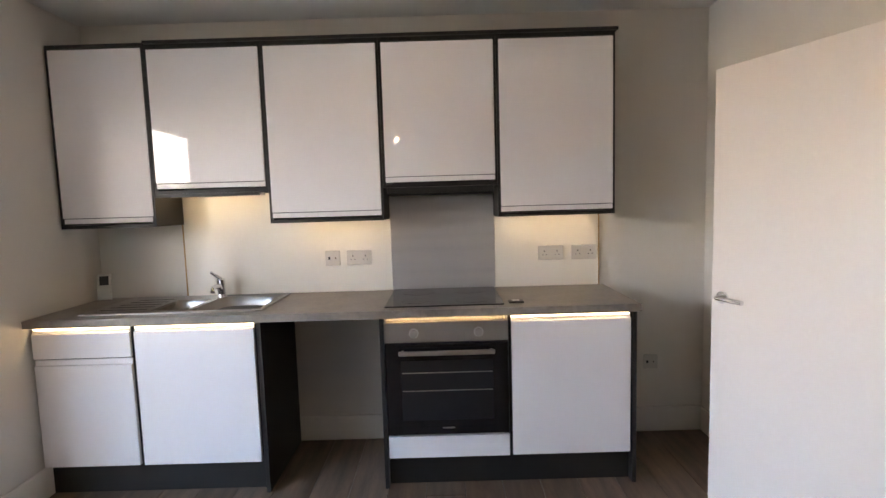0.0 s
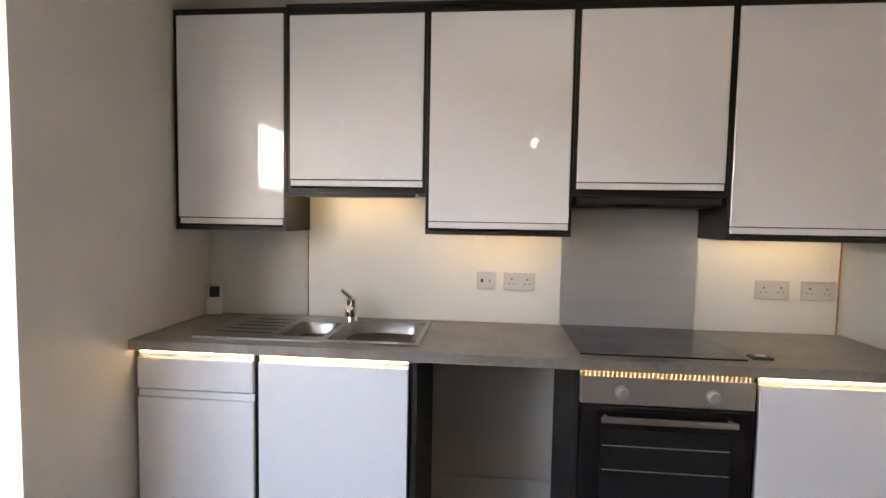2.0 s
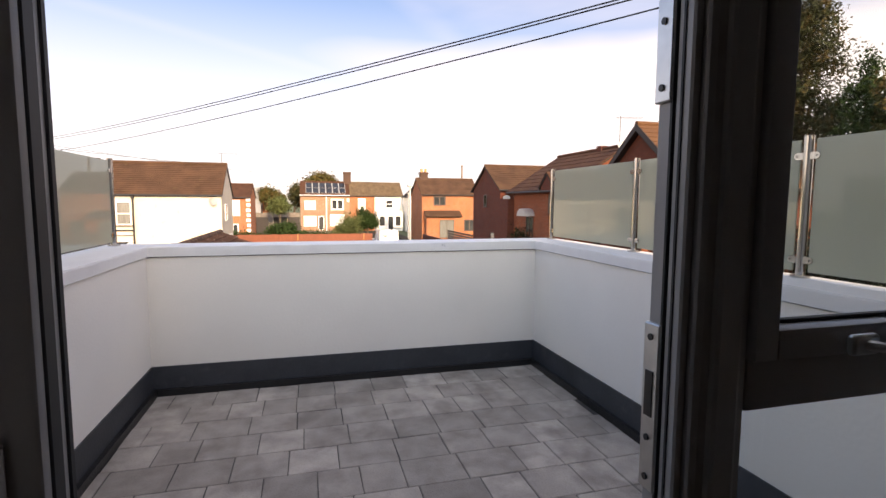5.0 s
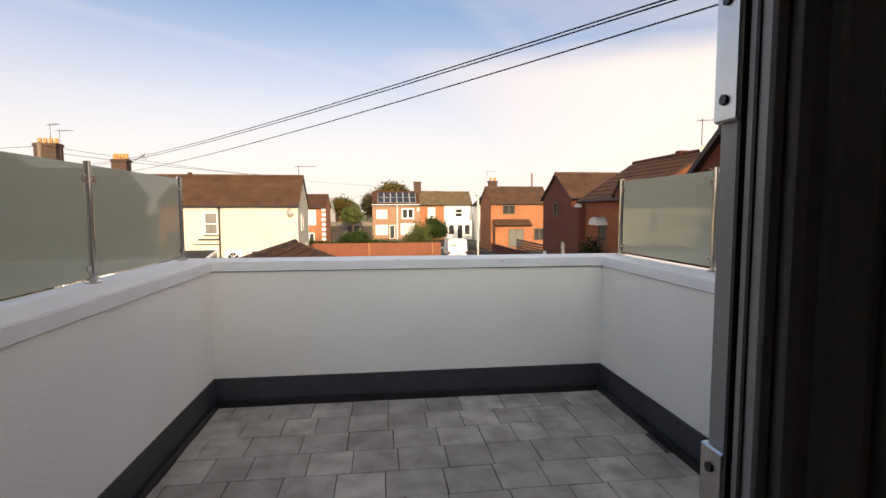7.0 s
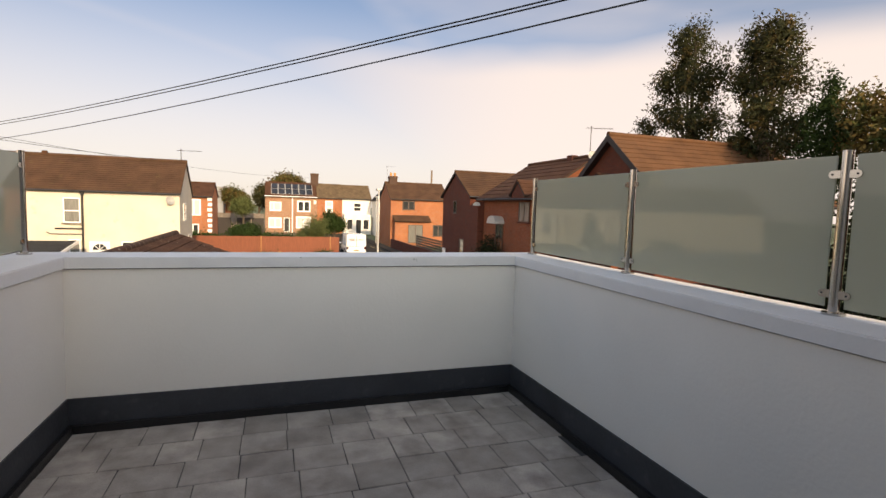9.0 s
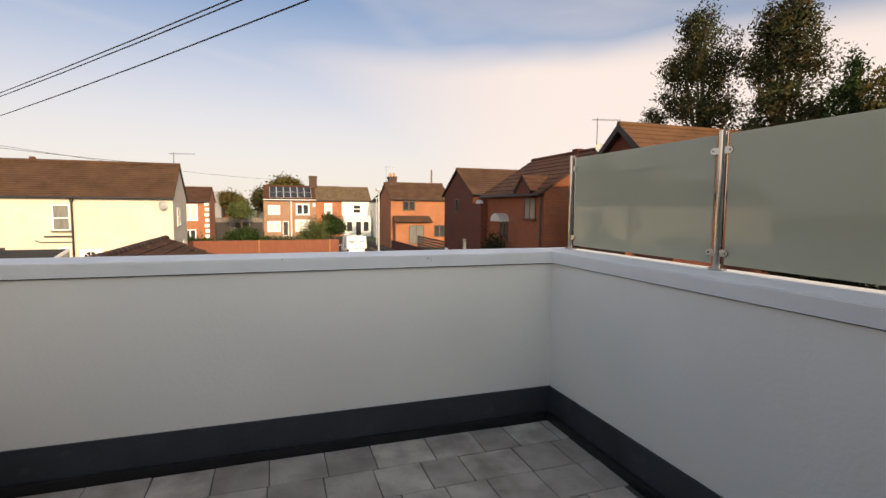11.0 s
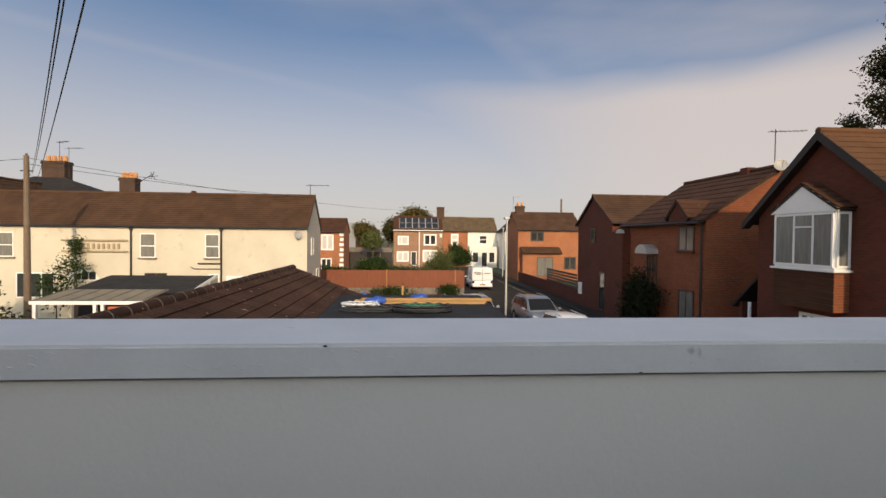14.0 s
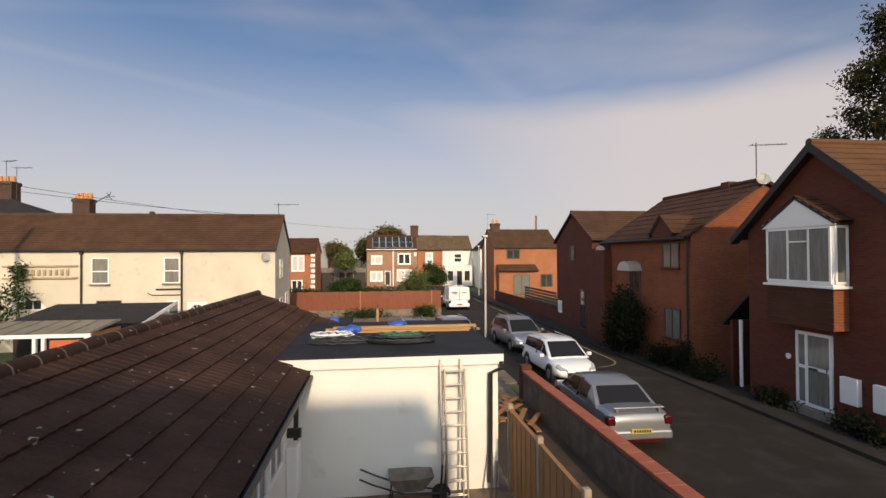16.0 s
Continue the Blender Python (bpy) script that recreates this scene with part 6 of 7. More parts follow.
# ---- cars ----
def ring(x, zb, zt, w, crown):
    """One cross section of the lower body."""
    return [(x, s * w * k, z) for s, k, z in ((-1, 0.80, zb), (-1, 0.97, zb + 0.12), (-1, 1.0, (zb + zt) / 2 + 0.03), (-1, 0.93, zt - 0.04), (-1, 0.80, zt + crown * 0.4), (-1, 0.35, zt + crown),
                                             (1, 0.35, zt + crown), (1, 0.80, zt + crown * 0.4), (1, 0.93, zt - 0.04), (1, 1.0, (zb + zt) / 2 + 0.03), (1, 0.97, zb + 0.12), (1, 0.80, zb))]


def car(name, m, paint, L, W, H, label, style="hatch"):
    """A car whose front points along local +x, on the ground at z 0."""
    c = thing(name, (0, 0, 0), label, "car", "parked cars")
    h = W / 2
    hood, belt = (0.86, 0.92) if H > 1.45 else (0.80, 0.86)
    boot = {"saloon": 0.93, "hatch": belt + 0.02, "van": belt}[style]
    prof = [(-L / 2, 0.36, boot - 0.30, 0.86), (-L / 2 + 0.06, 0.26, boot - 0.06, 0.94), (-L / 2 + 0.25, 0.22, boot, 0.98), (-L * 0.30, 0.20, boot, 1.0), (-L * 0.1, 0.20, belt, 1.0), (L * 0.12, 0.20, belt, 1.0),
            (L * 0.24, 0.20, belt - 0.02, 1.0), (L * 0.36, 0.20, hood, 0.98), (L / 2 - 0.28, 0.22, hood - 0.08, 0.94), (L / 2 - 0.08, 0.26, hood - 0.20, 0.86), (L / 2, 0.34, hood - 0.34, 0.74)]
    body = part("body", add_loft(bmesh.new(), [ring(x, zb, zt, h * k, 0.03) for x, zb, zt, k in prof]), paint, c, smooth=True)
    body.modifiers.new("rounding", "SUBSURF").levels = 2
    body.modifiers["rounding"].render_levels = 2
    if style == "saloon":
        gl = [(-L * 0.335, 0.02, 0.86), (-L * 0.19, H - boot, 0.72), (-L * 0.02, H - belt, 0.72), (L * 0.10, H - belt - 0.05, 0.72), (L * 0.27, 0.0, 0.84)]
    elif style == "hatch":
        gl = [(-L * 0.485, 0.02, 0.86), (-L * 0.40, H - boot - 0.06, 0.72), (-L * 0.05, H - belt, 0.73), (L * 0.08, H - belt - 0.04, 0.73), (L * 0.29, 0.0, 0.85)]
    else:
        gl = [(-L * 0.49, 0.0, 0.95), (-L * 0.48, H - belt, 0.90), (L * 0.10, H - belt, 0.90), (L * 0.18, H - belt - 0.1, 0.86), (L * 0.33, 0.0, 0.88)]

    def gring(x, dz, k, grow=0.0):
        zt, b3 = belt - 0.03, 0.93
        top = max(belt + dz, zt + 0.005)
        u = (top - zt) / (H - zt)
        wt2 = h * (b3 + (k - b3) * u)
        return [(x, -h * b3 - grow, zt), (x, -(h * b3 + wt2) / 2 - 0.02 - grow, (zt + top) / 2), (x, -wt2 - grow, top - 0.03 + grow), (x, -wt2 * 0.6, top + 0.012 + grow), (x, wt2 * 0.6, top + 0.012 + grow), (x, wt2 + grow, top - 0.03 + grow), (x, (h * b3 + wt2) / 2 + 0.02 + grow, (zt + top) / 2), (x, h * b3 + grow, zt)]
    shell = [gring(x, dz, k) for x, dz, k in gl]
    part("cabin", add_loft(bmesh.new(), shell), paint, c, smooth=True)

    def pane_quad(name, p00, p10, p11, p01, lift, u0, u1, v0, v1):
        """A dark pane laid on the patch between four corners, inset by shares u and v."""
        P = [Vector(p) for p in (p00, p10, p11, p01)]
        nrm = (P[1] - P[0]).cross(P[3] - P[0]).normalized()
        mid = sum(P, Vector()) / 4
        if nrm.dot(mid - Vector((0, 0, 0.7))) < 0:
            nrm = -nrm

        def at(u, v):
            return (P[0].lerp(P[1], u)).lerp(P[3].lerp(P[2], u), v)
        q = [at(u, v) for u, v in ((u0, v0), (u1, v0), (u1, v1), (u0, v1))]
        part(name, add_loft(bmesh.new(), [[p - nrm * 0.01 for p in q], [p + nrm * lift for p in q]]), CARGL, c)
    if style != "van":
        r0, r1, r2, r3, r4 = shell
        pane_quad("rear_window", r0[2], r0[5], r1[5], r1[2], 0.050, 0.07, 0.93, 0.14, 0.90)
        pane_quad("windscreen", r4[2], r4[5], r3[5], r3[2], 0.050, 0.06, 0.94, 0.08, 0.92)
        for side in (0, 7):
            top = 2 if side == 0 else 5
            lo1, lo2, lo3 = (Vector(r[side]).lerp(Vector(r[top]), 0.12) for r in (r1, r2, r3))
            hi1, hi2, hi3 = (Vector(r[top]) for r in (r1, r2, r3))
            pane_quad("side_window", lo1, lo2, hi2, hi1, 0.040, 0.05, 0.97, 0.10, 0.90)
            pane_quad("side_window", lo2, lo3, hi3, hi2, 0.040, 0.05, 0.92, 0.10, 0.90)
            f4 = Vector(r4[side]).lerp(Vector(r3[side]), 0.25)
            pane_quad("quarter_window", lo3, f4 + Vector((0, 0, 0.05)), f4 + Vector((0, 0, 0.08)), hi3, 0.030, 0.04, 0.9, 0.10, 0.85)
    else:
        pane_quad("windscreen", shell[4][2], shell[4][5], shell[3][5], shell[3][2], 0.050, 0.06, 0.94, 0.1, 0.9)
    for s in (-1, 1):
        y = s * h * 0.90
        part("pillar", tube(((-L * 0.04, s * h * 0.965, belt - 0.03), (-L * 0.05, s * h * (0.74 if style != "van" else 0.91), H - 0.04)), 0.03, 6), paint if style == "van" else BLACKP, c)
        part("mirror", box(L * 0.19, L * 0.19 + 0.12, s * (h + 0.02), s * (h + 0.20), belt, belt + 0.13, 0.03, 2), paint, c)
        hl = part("headlight", add_loft(bmesh.new(), [[(L / 2 - 0.30, y, hood - 0.16), (L / 2 - 0.30, y - s * 0.04, hood - 0.06), (L / 2 - 0.34, y - s * 0.30, hood - 0.09), (L / 2 - 0.26, y - s * 0.30, hood - 0.20)], [(L / 2 - 0.10, y - s * 0.10, hood - 0.33), (L / 2 - 0.09, y - s * 0.10, hood - 0.20), (L / 2 - 0.02, y - s * 0.36, hood - 0.23), (L / 2 - 0.0, y - s * 0.36, hood - 0.34)]]), CLEARL, c, "clear headlight")
        part("tail_light", box(-L / 2 + 0.005, -L / 2 + 0.24, y - s * 0.17, y + s * 0.035, boot - 0.31, boot - 0.09, 0.045, 3), REDL, c, "red tail light", True)
        for x in (-L * 0.30, L * 0.31):
            w = part("wheel", tube(((x, s * (h - 0.20), 0.31), (x, s * (h + 0.005), 0.31)), 0.31, 22), TYRE, c, smooth=True)
            part("rim", tube(((x, s * (h - 0.01), 0.31), (x, s * (h + 0.015), 0.31)), 0.20, 14, 0.17), RIM, w)
            part("wheel_arch", tube(((x, s * (h - 0.22), 0.33), (x, s * (h - 0.004), 0.33)), 0.355, 22), BLACKP, w)
    part("front_grille", box(L / 2 - 0.05, L / 2 + 0.012, -h * 0.5, h * 0.5, 0.34, 0.48, 0.015), BLACKP, c)
    part("rear_bumper", box(-L / 2 - 0.05, -L / 2 + 0.2, -h * 0.92, h * 0.92, 0.30, 0.52, 0.05, 2), paint, c)
    pl = part("number_plate", box(-L / 2 - 0.07, -L / 2 - 0.05, -0.26, 0.26, 0.46, 0.57), YPLATE, c, "yellow number plate")
    for k in range(7):
        part("character_bar", box(-L / 2 - 0.074, -L / 2 - 0.07, -0.22 + 0.063 * k, -0.18 + 0.063 * k, 0.485, 0.545), BLACKP, pl)
    if style == "saloon":
        sp = part("spoiler", box(-L / 2 + 0.06, -L / 2 + 0.26, -h * 0.74, h * 0.74, boot + 0.075, boot + 0.12, 0.018, 2), paint, c, "rear spoiler wing")
        for s in (-1, 1):
            part("spoiler_mount", box(-L / 2 + 0.10, -L / 2 + 0.24, s * h * 0.62 - 0.03, s * h * 0.62 + 0.03, boot - 0.02, boot + 0.09), paint, sp)
        part("red_valance", box(-L / 2 - 0.052, -L / 2 + 0.1, -h * 0.6, h * 0.8, 0.25, 0.31), REDL, c)
    if style == "hatch":
        part("windscreen_wiper", tube(((L * 0.285, -0.4, belt + 0.01), (L * 0.26, 0.3, belt + 0.05)), 0.012, 5), BLACKP, c)
        for s in (-1, 1):
            part("roof_rail", tube(((-L * 0.38, s * h * 0.62, H + 0.01), (L * 0.05, s * h * 0.62, H + 0.01)), 0.018, 6), GALV, c)
    c.matrix_basis = m
    return c


ROADZ = GZ - 0.03
car("silver_saloon_car", pose(-19.35, 8.15, ROADZ, 0, 0, 178), C_SILV, 4.4, 1.72, 1.37, "silver saloon car with rear spoiler parked at the kerb", "saloon")
car("white_hatchback_car", pose(-25.1, 8.95, ROADZ, 0, 0, 2), C_WHIT, 4.0, 1.70, 1.43, "white hatchback car parked facing down the street", "hatch")
car("grey_estate_car", pose(-31.1, 9.05, ROADZ, 0, 0, 3), C_BLUE, 4.3, 1.74, 1.52, "blue-grey family car parked at the kerb", "hatch")
car("dark_car", pose(-31.2, 3.7, GZ, 0, 0, 2), C_DARK, 4.3, 1.76, 1.45, "dark car parked in the yard behind the garage", "hatch")
car("silver_car", pose(-31.6, 5.85, GZ, 0, 0, 4), C_SILV, 4.3, 1.76, 1.46, "silver car parked in the yard behind the garage", "hatch")
van = car("white_van", pose(-51.0, 8.9, ROADZ, 0, 0, 180), C_WHIT, 4.9, 1.95, 2.0, "white panel van parked with its rear doors towards the yard", "van")
part("door_gap", box(-2.47, -2.455, -0.012, 0.012, 0.5, 1.9), BLACKP, van).matrix_parent_inverse = Matrix.Identity(4)
for k, (y0, y1, z) in enumerate(((0.15, 0.75, 1.55), (0.2, 0.6, 1.42), (-0.7, -0.2, 1.5))):
    part("lettering_bar", box(-2.462, -2.455, y0, y1, z, z + 0.05), (BLACKP, REDL, BLACKP)[k], van).matrix_parent_inverse = Matrix.Identity(4)


# ---- trees and shrubs ----
def leaf_crown(parent, blobs, n, size, material, seed, name="crown"):
    """Many small leaves in uneven clumps spread through the blobs (centre, radii), with gaps between the clumps."""
    rnd = np.random.RandomState(seed)
    vol = np.array([b[3] * b[4] * b[5] for b in blobs]) ** 0.75
    verts, faces = [], []
    for b, share in zip(blobs, vol / vol.sum()):
        c0, rad = np.array(b[:3]), np.array(b[3:]) * 1.12
        clumps = 20
        weights = rnd.uniform(0.35, 1.4, clumps)
        weights[:3] = 2.2
        for k2, (w, q) in enumerate(zip(weights, weights / weights.sum())):
            d = rnd.normal(size=3)
            d /= np.linalg.norm(d)
            centre = c0 + d * rad * (rnd.uniform(0.05, 0.35) if k2 < 3 else rnd.uniform(0.35, 1.05))
            spread = rad * (0.24 + 0.25 * w) * np.array([1.0, 1.0, rnd.uniform(0.8, 1.15)])
            for _ in range(max(2, int(1.9 * n * share * q / 10))):
                e = rnd.normal(size=3)
                e /= np.linalg.norm(e)
                tip = centre + e * spread * rnd.uniform(0.25, 1.0) ** 0.5 * (1 + 0.16 * rnd.normal())
                for _ in range(10):
                    p = tip + rnd.normal(size=3) * size * 1.7
                    u, v = rnd.normal(size=3), rnd.normal(size=3)
                    u /= np.linalg.norm(u)
                    v -= u * v.dot(u)
                    v /= np.linalg.norm(v)
                    k = len(verts)
                    g = size * rnd.uniform(0.55, 1.25)
                    verts += [tuple(p - u * g), tuple(p + v * g * 0.42), tuple(p + u * g), tuple(p - v * g * 0.42)]
                    faces.append((k, k + 1, k + 2, k + 3))
    me = bpy.data.meshes.new(name)
    me.from_pydata(verts, [], faces)
    me.materials.append(material)
    ob = new(name, me)
    ob.parent = parent
    ob.matrix_parent_inverse = parent_inverse(parent)
    ob["kind"] = "stuff"
    return ob


def tree(name, x, y, top, blobs, n, size, material, label, seed, r=0.28):
    t = thing(name, (x, y, GZ - 0.1), label, "tree", "trees")
    mid = GZ + (top - GZ) * 0.55
    bm = tube(((x, y, GZ - 0.1), (x + 0.1, y, (GZ + mid) / 2), (x - 0.05, y + 0.05, mid), (x, y, top - 0.8)), r, 9, r * 0.18)
    part("trunk", bm, BARK, t)
    for b in blobs:
        part("limb", tube(((x, y, mid - 1.2), ((x + b[0]) / 2, (y + b[1]) / 2, (mid + b[2]) / 2 - 0.2), (b[0], b[1], b[2] + b[5] * 0.4)), r * 0.4, 6, r * 0.08), BARK, t)
    leaf_crown(t, blobs, n, size, material, seed)
    return t


gw = thing("garden_wall", (-76.1, -3.0, GZ), "grey concrete garden wall behind the fences", "wall")
part("body", box(-76.2, -76.0, -7.0, 0.3, GZ, -0.32), CONC, gw)
part("coping", box(-76.25, -75.95, -7.0, 0.3, -0.32, -0.24), CONC, gw)
gf = thing("garden_fence", (-75.0, -3.0, GZ), "dark brown timber panel fence in the far garden", "fence")
for y0, y1 in ((-6.0, -3.9), (-3.2, -1.4), (-1.3, 0.3)):
    part("panel", box(-75.03, -74.97, y0, y1, GZ, -0.85), DARKWOOD, gf)
    for k in range(4):
        part("rail", box(-74.97, -74.93, y0, y1, GZ + 0.4 + 0.62 * k, GZ + 0.48 + 0.62 * k), DARKWOOD, gf)
    part("post", box(-75.06, -74.94, y0 - 0.12, y0, GZ, -0.75), CONC, gf)
tree("eucalyptus_tree", -21.4, 20.85, 10.58, ((-21.94, 20.85, 9.85, 0.82, 0.82, 1.15), (-22.57, 20.85, 8.15, 1.06, 0.96, 0.93), (-20.86, 20.85, 7.88, 0.88, 0.89, 1.14), (-22.84, 20.85, 6.53, 0.76, 0.82, 0.65), (-20.77, 20.85, 5.81, 1.11, 0.96, 0.85), (-21.76, 20.85, 4.46, 1.29, 0.96, 0.85)), 12000, 0.085, LEAF_D, "tall dark eucalyptus tree with a ragged open crown", 3)
tree("eucalyptus_tree", -17.62, 21.03, 9.59, ((-18.34, 21.03, 8.87, 0.53, 0.69, 0.85), (-17.17, 21.03, 8.42, 0.76, 0.82, 1.07), (-16.63, 21.03, 7.25, 0.7, 0.82, 0.78), (-18.34, 21.03, 7.16, 0.76, 0.82, 0.93), (-17.44, 21.03, 5.81, 1.06, 0.89, 0.78), (-18.61, 21.03, 4.46, 1.11, 0.89, 0.85), (-16.54, 21.03, 4.64, 0.82, 0.82, 0.71)), 12000, 0.085, LEAF_D, "tall dark eucalyptus tree with rust-tinted leaves", 5)
tree("small_tree", -24.46, 20.85, 6.62, ((-24.55, 20.85, 6.08, 0.54, 0.55, 0.57), (-25.0, 20.85, 5.0, 0.74, 0.62, 0.57), (-24.1, 20.85, 4.28, 0.88, 0.69, 0.65)), 3000, 0.08, LEAF_D, "small ragged tree beside the taller ones", 7, 0.15)
tree("conifer", -14.83, 20.85, 6.71, ((-14.83, 20.85, 6.35, 0.27, 0.27, 0.43), (-14.92, 20.85, 5.36, 0.6, 0.62, 0.57), (-14.74, 20.85, 4.28, 0.88, 0.82, 0.65), (-15.1, 20.85, 3.2, 1.08, 0.96, 0.71)), 6500, 0.08, LEAF_G, "dark green conifer behind the brick house", 9, 0.18)
tree("broadleaf_tree", -13.3, 20.49, 5.9, ((-13.3, 20.49, 5.18, 0.79, 0.81, 0.66), (-12.76, 20.49, 4.19, 1.11, 0.89, 0.83), (-11.41, 20.49, 4.1, 1.19, 0.89, 1.08)), 5000, 0.09, LEAF_A, "yellowing broadleaf tree behind the glass", 11, 0.18)
tree("broadleaf_tree", -95.0, 3.8, 5.6, ((-95, 3.8, 4.6, 2.0, 2.0, 1.2), (-95, 2.0, 3.9, 1.8, 1.3, 1.0), (-95, 5.6, 3.9, 1.8, 1.2, 1.0)), 6000, 0.26, LEAF_A, "round autumn tree behind the terraced houses", 13, 0.3)
tree("broadleaf_tree", -95.0, -0.9, 3.8, ((-95, -0.4, 2.7, 1.4, 1.1, 1.2), (-95, 0.6, 1.8, 1.4, 1.0, 1.2)), 3500, 0.24, LEAF_D, "dark tree behind the terraced houses", 15, 0.3)
tree("broadleaf_tree", -88.0, -4.5, 3.4, ((-88, -4.6, 2.5, 1.2, 1.35, 0.85), (-88, -3.5, 1.9, 1.1, 0.9, 0.65)), 3600, 0.2, LEAF_A, "autumn tree far behind the gardens", 17, 0.2)
tree("broadleaf_tree", -72.0, -2.2, 1.3, ((-72, -2.2, 0.95, 0.9, 1.05, 0.65), (-72, -2.5, 0.4, 0.9, 1.1, 0.55)), 5000, 0.13, CLIPPED, "rounded green tree in the far garden", 19, 0.14)
tree("garden_tree", -62.0, 8.4, 0.3, ((-62, 8.0, -0.35, 0.8, 0.75, 0.65), (-62, 8.8, -1.1, 0.8, 0.8, 0.7), (-62, 7.6, -1.3, 0.8, 0.7, 0.6)), 3200, 0.14, LEAF_G, "green garden tree beside the road", 21, 0.12)


def shrub(name, blobs, n, size, material, label, seed):
    s = thing(name, (blobs[0][0], blobs[0][1], GZ), label, "shrub", "shrubs")
    for k, b in enumerate(blobs):
        part("stem", tube(((b[0], b[1], GZ), (b[0] + 0.1, b[1] + 0.05, b[2])), 0.04, 6, 0.015), BARK, s)
    leaf_crown(s, blobs, n, size, material, seed)
    return s


shrub("hedge", ((-54, -1.0, -2.3, 0.9, 4.3, 0.55), (-54, 3.5, -2.3, 0.9, 2.8, 0.5), (-54, -5.0, -2.3, 0.9, 2.3, 0.5)), 6000, 0.13, LEAF_G, "dark green hedge behind the red fence", 23)
shrub("round_bush", ((-53.0, -1.1, -1.65, 1.0, 1.15, 0.6),), 3000, 0.11, LEAF_G, "round dark bush behind the red fence", 25)
shrub("round_bush", ((-53.0, 5.6, -1.2, 1.0, 1.0, 0.95), (-53.0, 5.3, -1.7, 0.9, 1.1, 0.7)), 5500, 0.085, CLIPPED, "pale green clipped bush behind the red fence", 27)
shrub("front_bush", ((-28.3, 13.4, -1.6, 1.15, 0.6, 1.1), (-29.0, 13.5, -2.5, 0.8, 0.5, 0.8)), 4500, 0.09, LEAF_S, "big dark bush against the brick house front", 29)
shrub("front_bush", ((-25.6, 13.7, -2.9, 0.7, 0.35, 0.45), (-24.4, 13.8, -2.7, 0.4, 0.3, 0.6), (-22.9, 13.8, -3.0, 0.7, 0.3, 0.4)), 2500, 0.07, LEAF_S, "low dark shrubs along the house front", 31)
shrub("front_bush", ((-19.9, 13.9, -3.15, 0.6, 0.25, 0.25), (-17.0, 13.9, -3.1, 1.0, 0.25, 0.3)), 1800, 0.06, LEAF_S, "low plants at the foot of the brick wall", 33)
shrub("climbing_shrub", ((-32.6, -16.4, -1.6, 0.6, 0.9, 0.9), (-33.3, -15.9, -0.6, 0.4, 0.8, 0.7), (-33.6, -16.0, 0.5, 0.15, 0.25, 0.6)), 1100, 0.085, LEAF_G, "straggly shrub climbing the cream wall", 35)
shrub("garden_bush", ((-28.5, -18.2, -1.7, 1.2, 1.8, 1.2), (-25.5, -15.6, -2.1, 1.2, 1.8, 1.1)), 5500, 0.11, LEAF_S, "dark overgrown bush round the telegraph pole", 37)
shrub("garden_bush", ((-24.5, -13.5, -2.6, 0.9, 1.6, 0.7), (-24.0, -11.2, -2.9, 0.8, 1.6, 0.5)), 3000, 0.09, LEAF_A, "russet garden bush in front of the shelter", 39)
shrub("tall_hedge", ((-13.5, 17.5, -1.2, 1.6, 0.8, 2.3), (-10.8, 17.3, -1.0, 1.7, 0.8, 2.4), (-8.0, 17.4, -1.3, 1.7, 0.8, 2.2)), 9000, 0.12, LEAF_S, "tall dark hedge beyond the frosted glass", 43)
shrub("weeds", ((-44.5, 5.6, -2.95, 0.4, 0.9, 0.35), (-44.5, 1.0, -3.05, 0.4, 1.6, 0.25)), 1500, 0.09, LEAF_G, "weeds at the foot of the fence", 41)
fw2 = thing("front_garden_wall", (-45.0, 14.0, GZ), "low brick front wall and dark fence along the pavement", "wall")
part("brick_wall", box(-58.0, -39.2, 14.3, 14.5, GZ, -2.35), BRICK_R, fw2)
for k in range(5):
    part("fence_rail", box(-47.0, -39.5, 14.25, 14.29, -2.3 + 0.22 * k, -2.14 + 0.22 * k), IRON, fw2)

# unseen house row across the yard behind the viewer, added to shade the street
sh = house("street_house", 5.5, 13.0, 7.2, 40.0, 2.3, 5.0, "y", BRICK_R, TILE_R, "unseen plain house row added to shade the street", 0.2, 0.1, 6)

# ---- pieces of floors and roofs ----
rnd = random.Random(4)
me_pl = mesh_of("plank", box(-0.094, 0.094, -0.6, 0.6, -0.012, 0.0, 0.0015), PLANK)
x = XL + 0.096
while x - 0.094 < XR:
    y = YR - rnd.random() * 1.0
    x1 = min(x + 0.094, XR - 0.001)
    while y < YB:
        a, b2 = max(y, YR), min(y + 1.2, YB - 0.002)
        y += 1.204
        if b2 - a < 0.03:
            continue
        o = new("plank", me_pl)
        o.location = ((x - 0.094 + x1) / 2, (a + b2) / 2, 0.0)
        o.scale = ((x1 - x + 0.094) / 0.188, (b2 - a) / 1.2, 1.0)
        o.parent = floor
    x += 0.1915

S = 0.331
me_pv = mesh_of("paving_slab", box(-S / 2 + 0.0025, S / 2 - 0.0025, -S / 2 + 0.0025, S / 2 - 0.0025, -0.03, 0.0, 0.005), PAVER)
i = 0
x = TX + 0.055 + S / 2
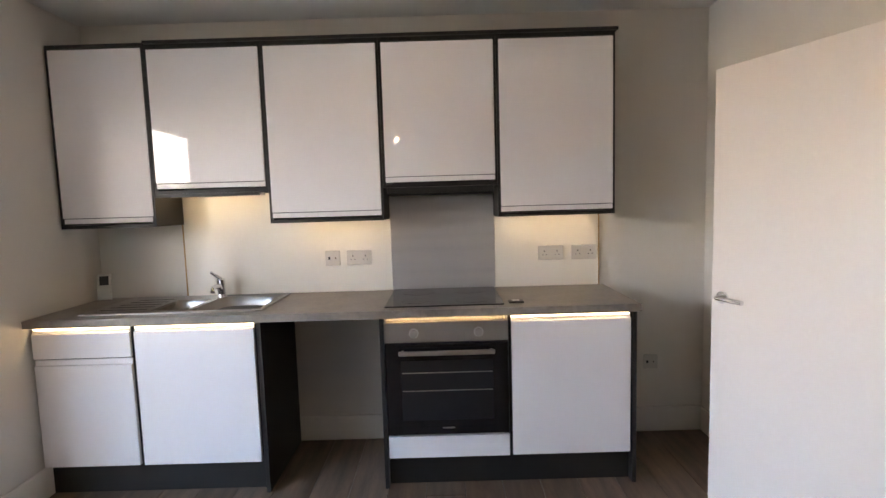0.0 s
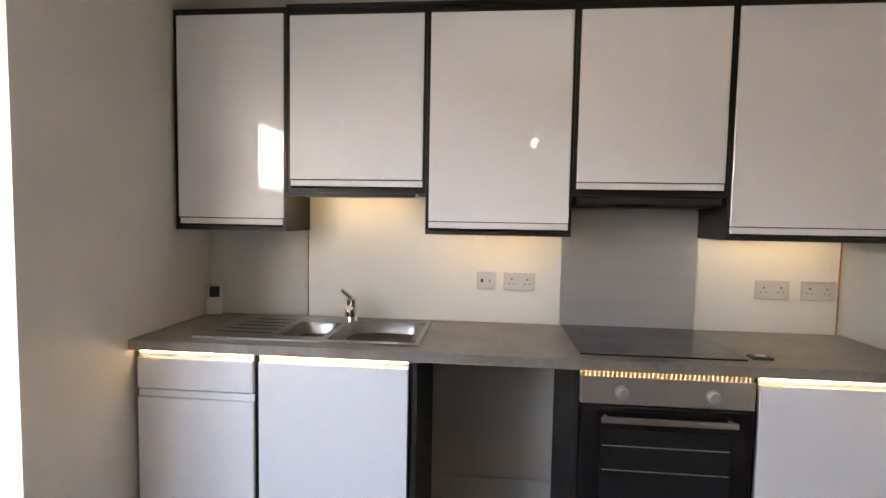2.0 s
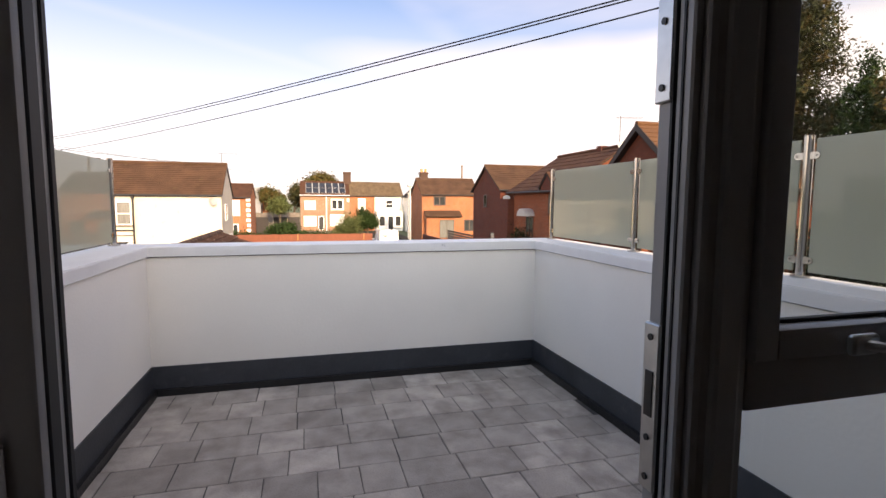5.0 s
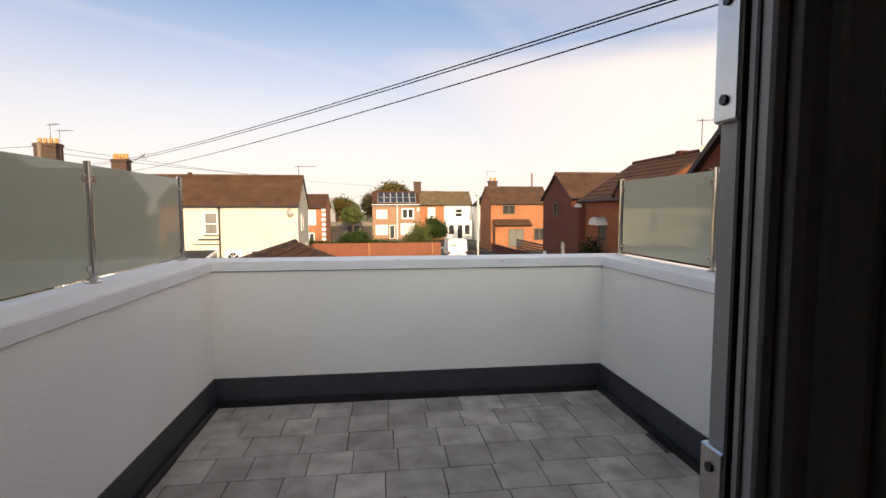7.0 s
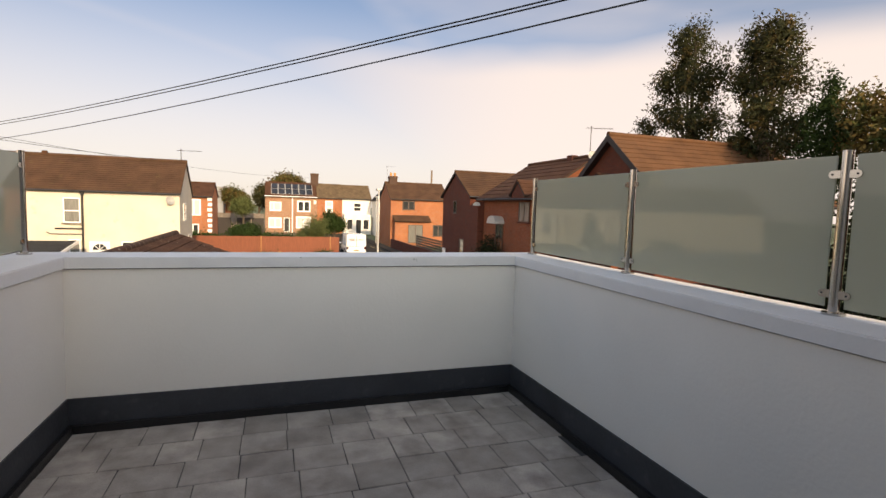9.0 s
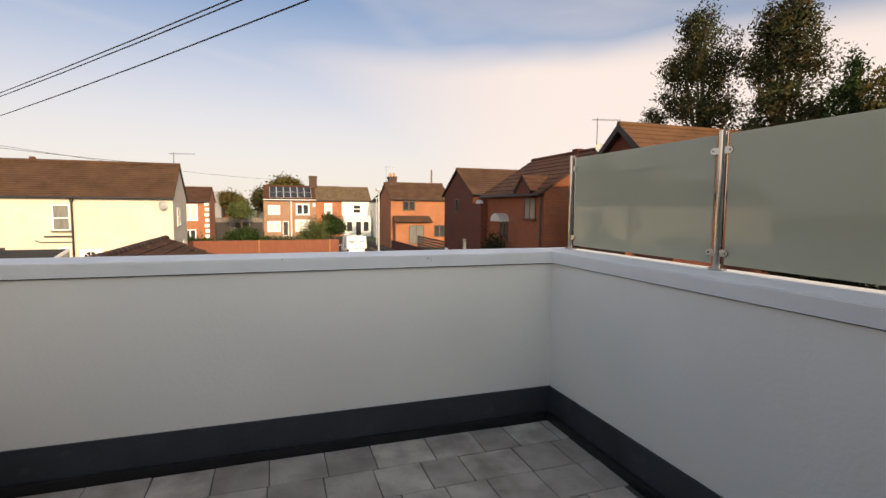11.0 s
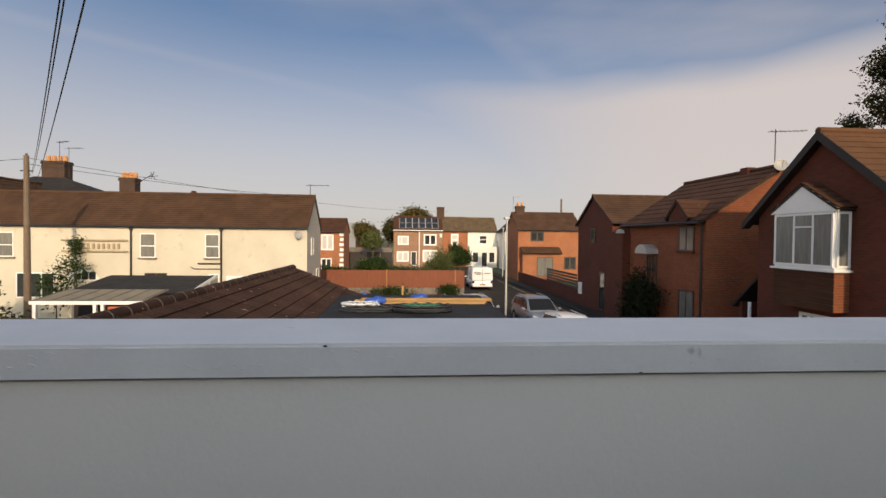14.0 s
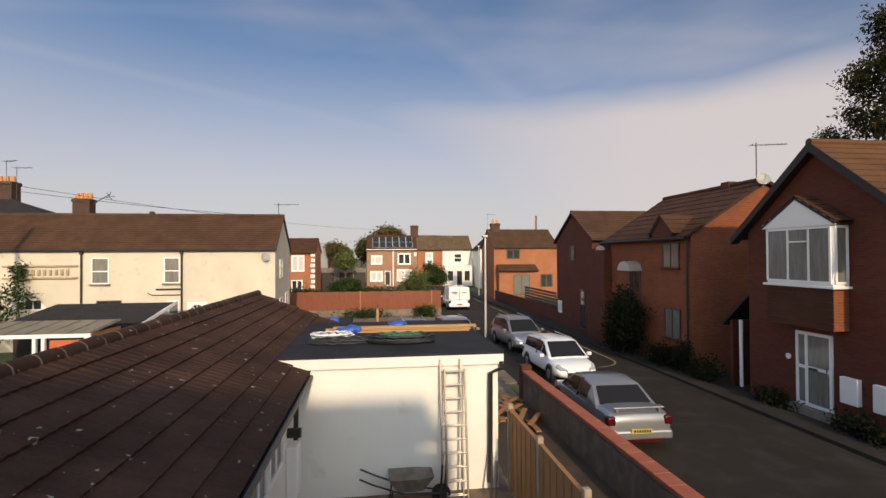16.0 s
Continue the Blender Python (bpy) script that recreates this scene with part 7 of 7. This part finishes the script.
while x < XO - 0.05:
    y = TY0 + 0.05 - (0.0 if i % 2 else S * 0.5) - rnd.uniform(0, 0.06)
    while y < TY1 - 0.06:
        w = S * rnd.choice((0.82, 0.95, 1.0, 1.0, 1.08, 1.22))
        a, b2 = max(y, TY0 + 0.05), min(y + w, TY1 - 0.05)
        y += w
        if b2 - a < 0.05:
            continue
        o = new("paving_slab", me_pv)
        o.location = (x, (a + b2) / 2, DECK + rnd.uniform(-0.003, 0.002))
        o.rotation_euler = (rnd.uniform(-0.004, 0.004), rnd.uniform(-0.004, 0.004), rnd.uniform(-0.010, 0.010) + (math.pi if rnd.random() < 0.5 else 0))
        o.scale = (1.0, (b2 - a) / S, 1.0)
        o.parent = deck
    x += S
    i += 1

# interlocking tiles of the near roof, eave to ridge
slope = Vector((0, RY - EY, RZ - EZ))
SL = slope.length
ang = math.atan2(RZ - EZ, EY - RY)
COURSES, TW = 8, 0.33
ch = SL / COURSES
HW = TW / 2 - 0.0008
PROFILE = ((-HW, -0.015), (HW, -0.015), (HW, 0.014), (HW - 0.02, 0.024), (HW - 0.05, 0.024), (HW - 0.075, 0.012), (0.012, 0.012), (-0.008, 0.024), (-0.038, 0.024), (-0.063, 0.012), (-HW, 0.012))
me_t = mesh_of("roof_tile", prism(PROFILE, "y", -ch / 2 - 0.03, ch / 2), TILE_N)
slope_part = part("tiled_slope", prism(((RY, RZ - 0.05), (EY, EZ - 0.05), (EY, EZ - 0.058), (RY, RZ - 0.058)), "x", -22.9, -6.6), DARKWOOD, lean)
ti = 0
rest = bmesh.new()
for c in range(COURSES):
    f0 = (c + 0.5) / COURSES
    for k in range(50):
        x = -22.8 + TW * k + (TW / 2 if c % 2 else 0)
        p = (x, EY + (RY - EY) * f0, EZ + (RZ - EZ) * f0 + 0.012)
        rm = Matrix.Translation(p) @ Matrix.Rotation(ang - 0.085 + rnd.uniform(-0.006, 0.006), 4, "X").inverted() @ Matrix.Rotation(math.pi, 4, "Z")
        if x > -19.0 and ti < 300:
            o = new("roof_tile", me_t)
            o.matrix_basis = rm
            o.parent = lean
            o.matrix_parent_inverse = parent_inverse(lean)
            ti += 1
        else:
            k0 = len(rest.verts)
            b9 = prism(PROFILE, "y", -ch / 2 - 0.03, ch / 2)
            b9.transform(rm)
            tmp = bpy.data.meshes.new("tmp")
            b9.to_mesh(tmp)
            b9.free()
            rest.from_mesh(tmp)
            bpy.data.meshes.remove(tmp)
far_t = part("roof_tiles", rest, TILE_N, lean)
far_t["kind"] = "stuff"
me_r = mesh_of("ridge_tile", tube(((-0.22, 0, 0), (0.22, 0, 0)), 0.12, 12), TILE_N, True)
for k in range(36):
    o = new("ridge_tile", me_r)
    o.location = (-22.7 + 0.452 * k, RY, RZ - 0.02 + rnd.uniform(-0.006, 0.006))
    o.parent = lean
    o.matrix_parent_inverse = parent_inverse(lean)
bm = bmesh.new()
for k in range(37):
    x = -22.93 + 0.452 * k
    add_tube(bm, ((x - 0.012, RY, RZ - 0.02), (x + 0.012, RY, RZ - 0.02)), 0.1235, 12)
mj = part("mortar_joints", bm, DIRTYR, lean)
mj["kind"] = "stuff"
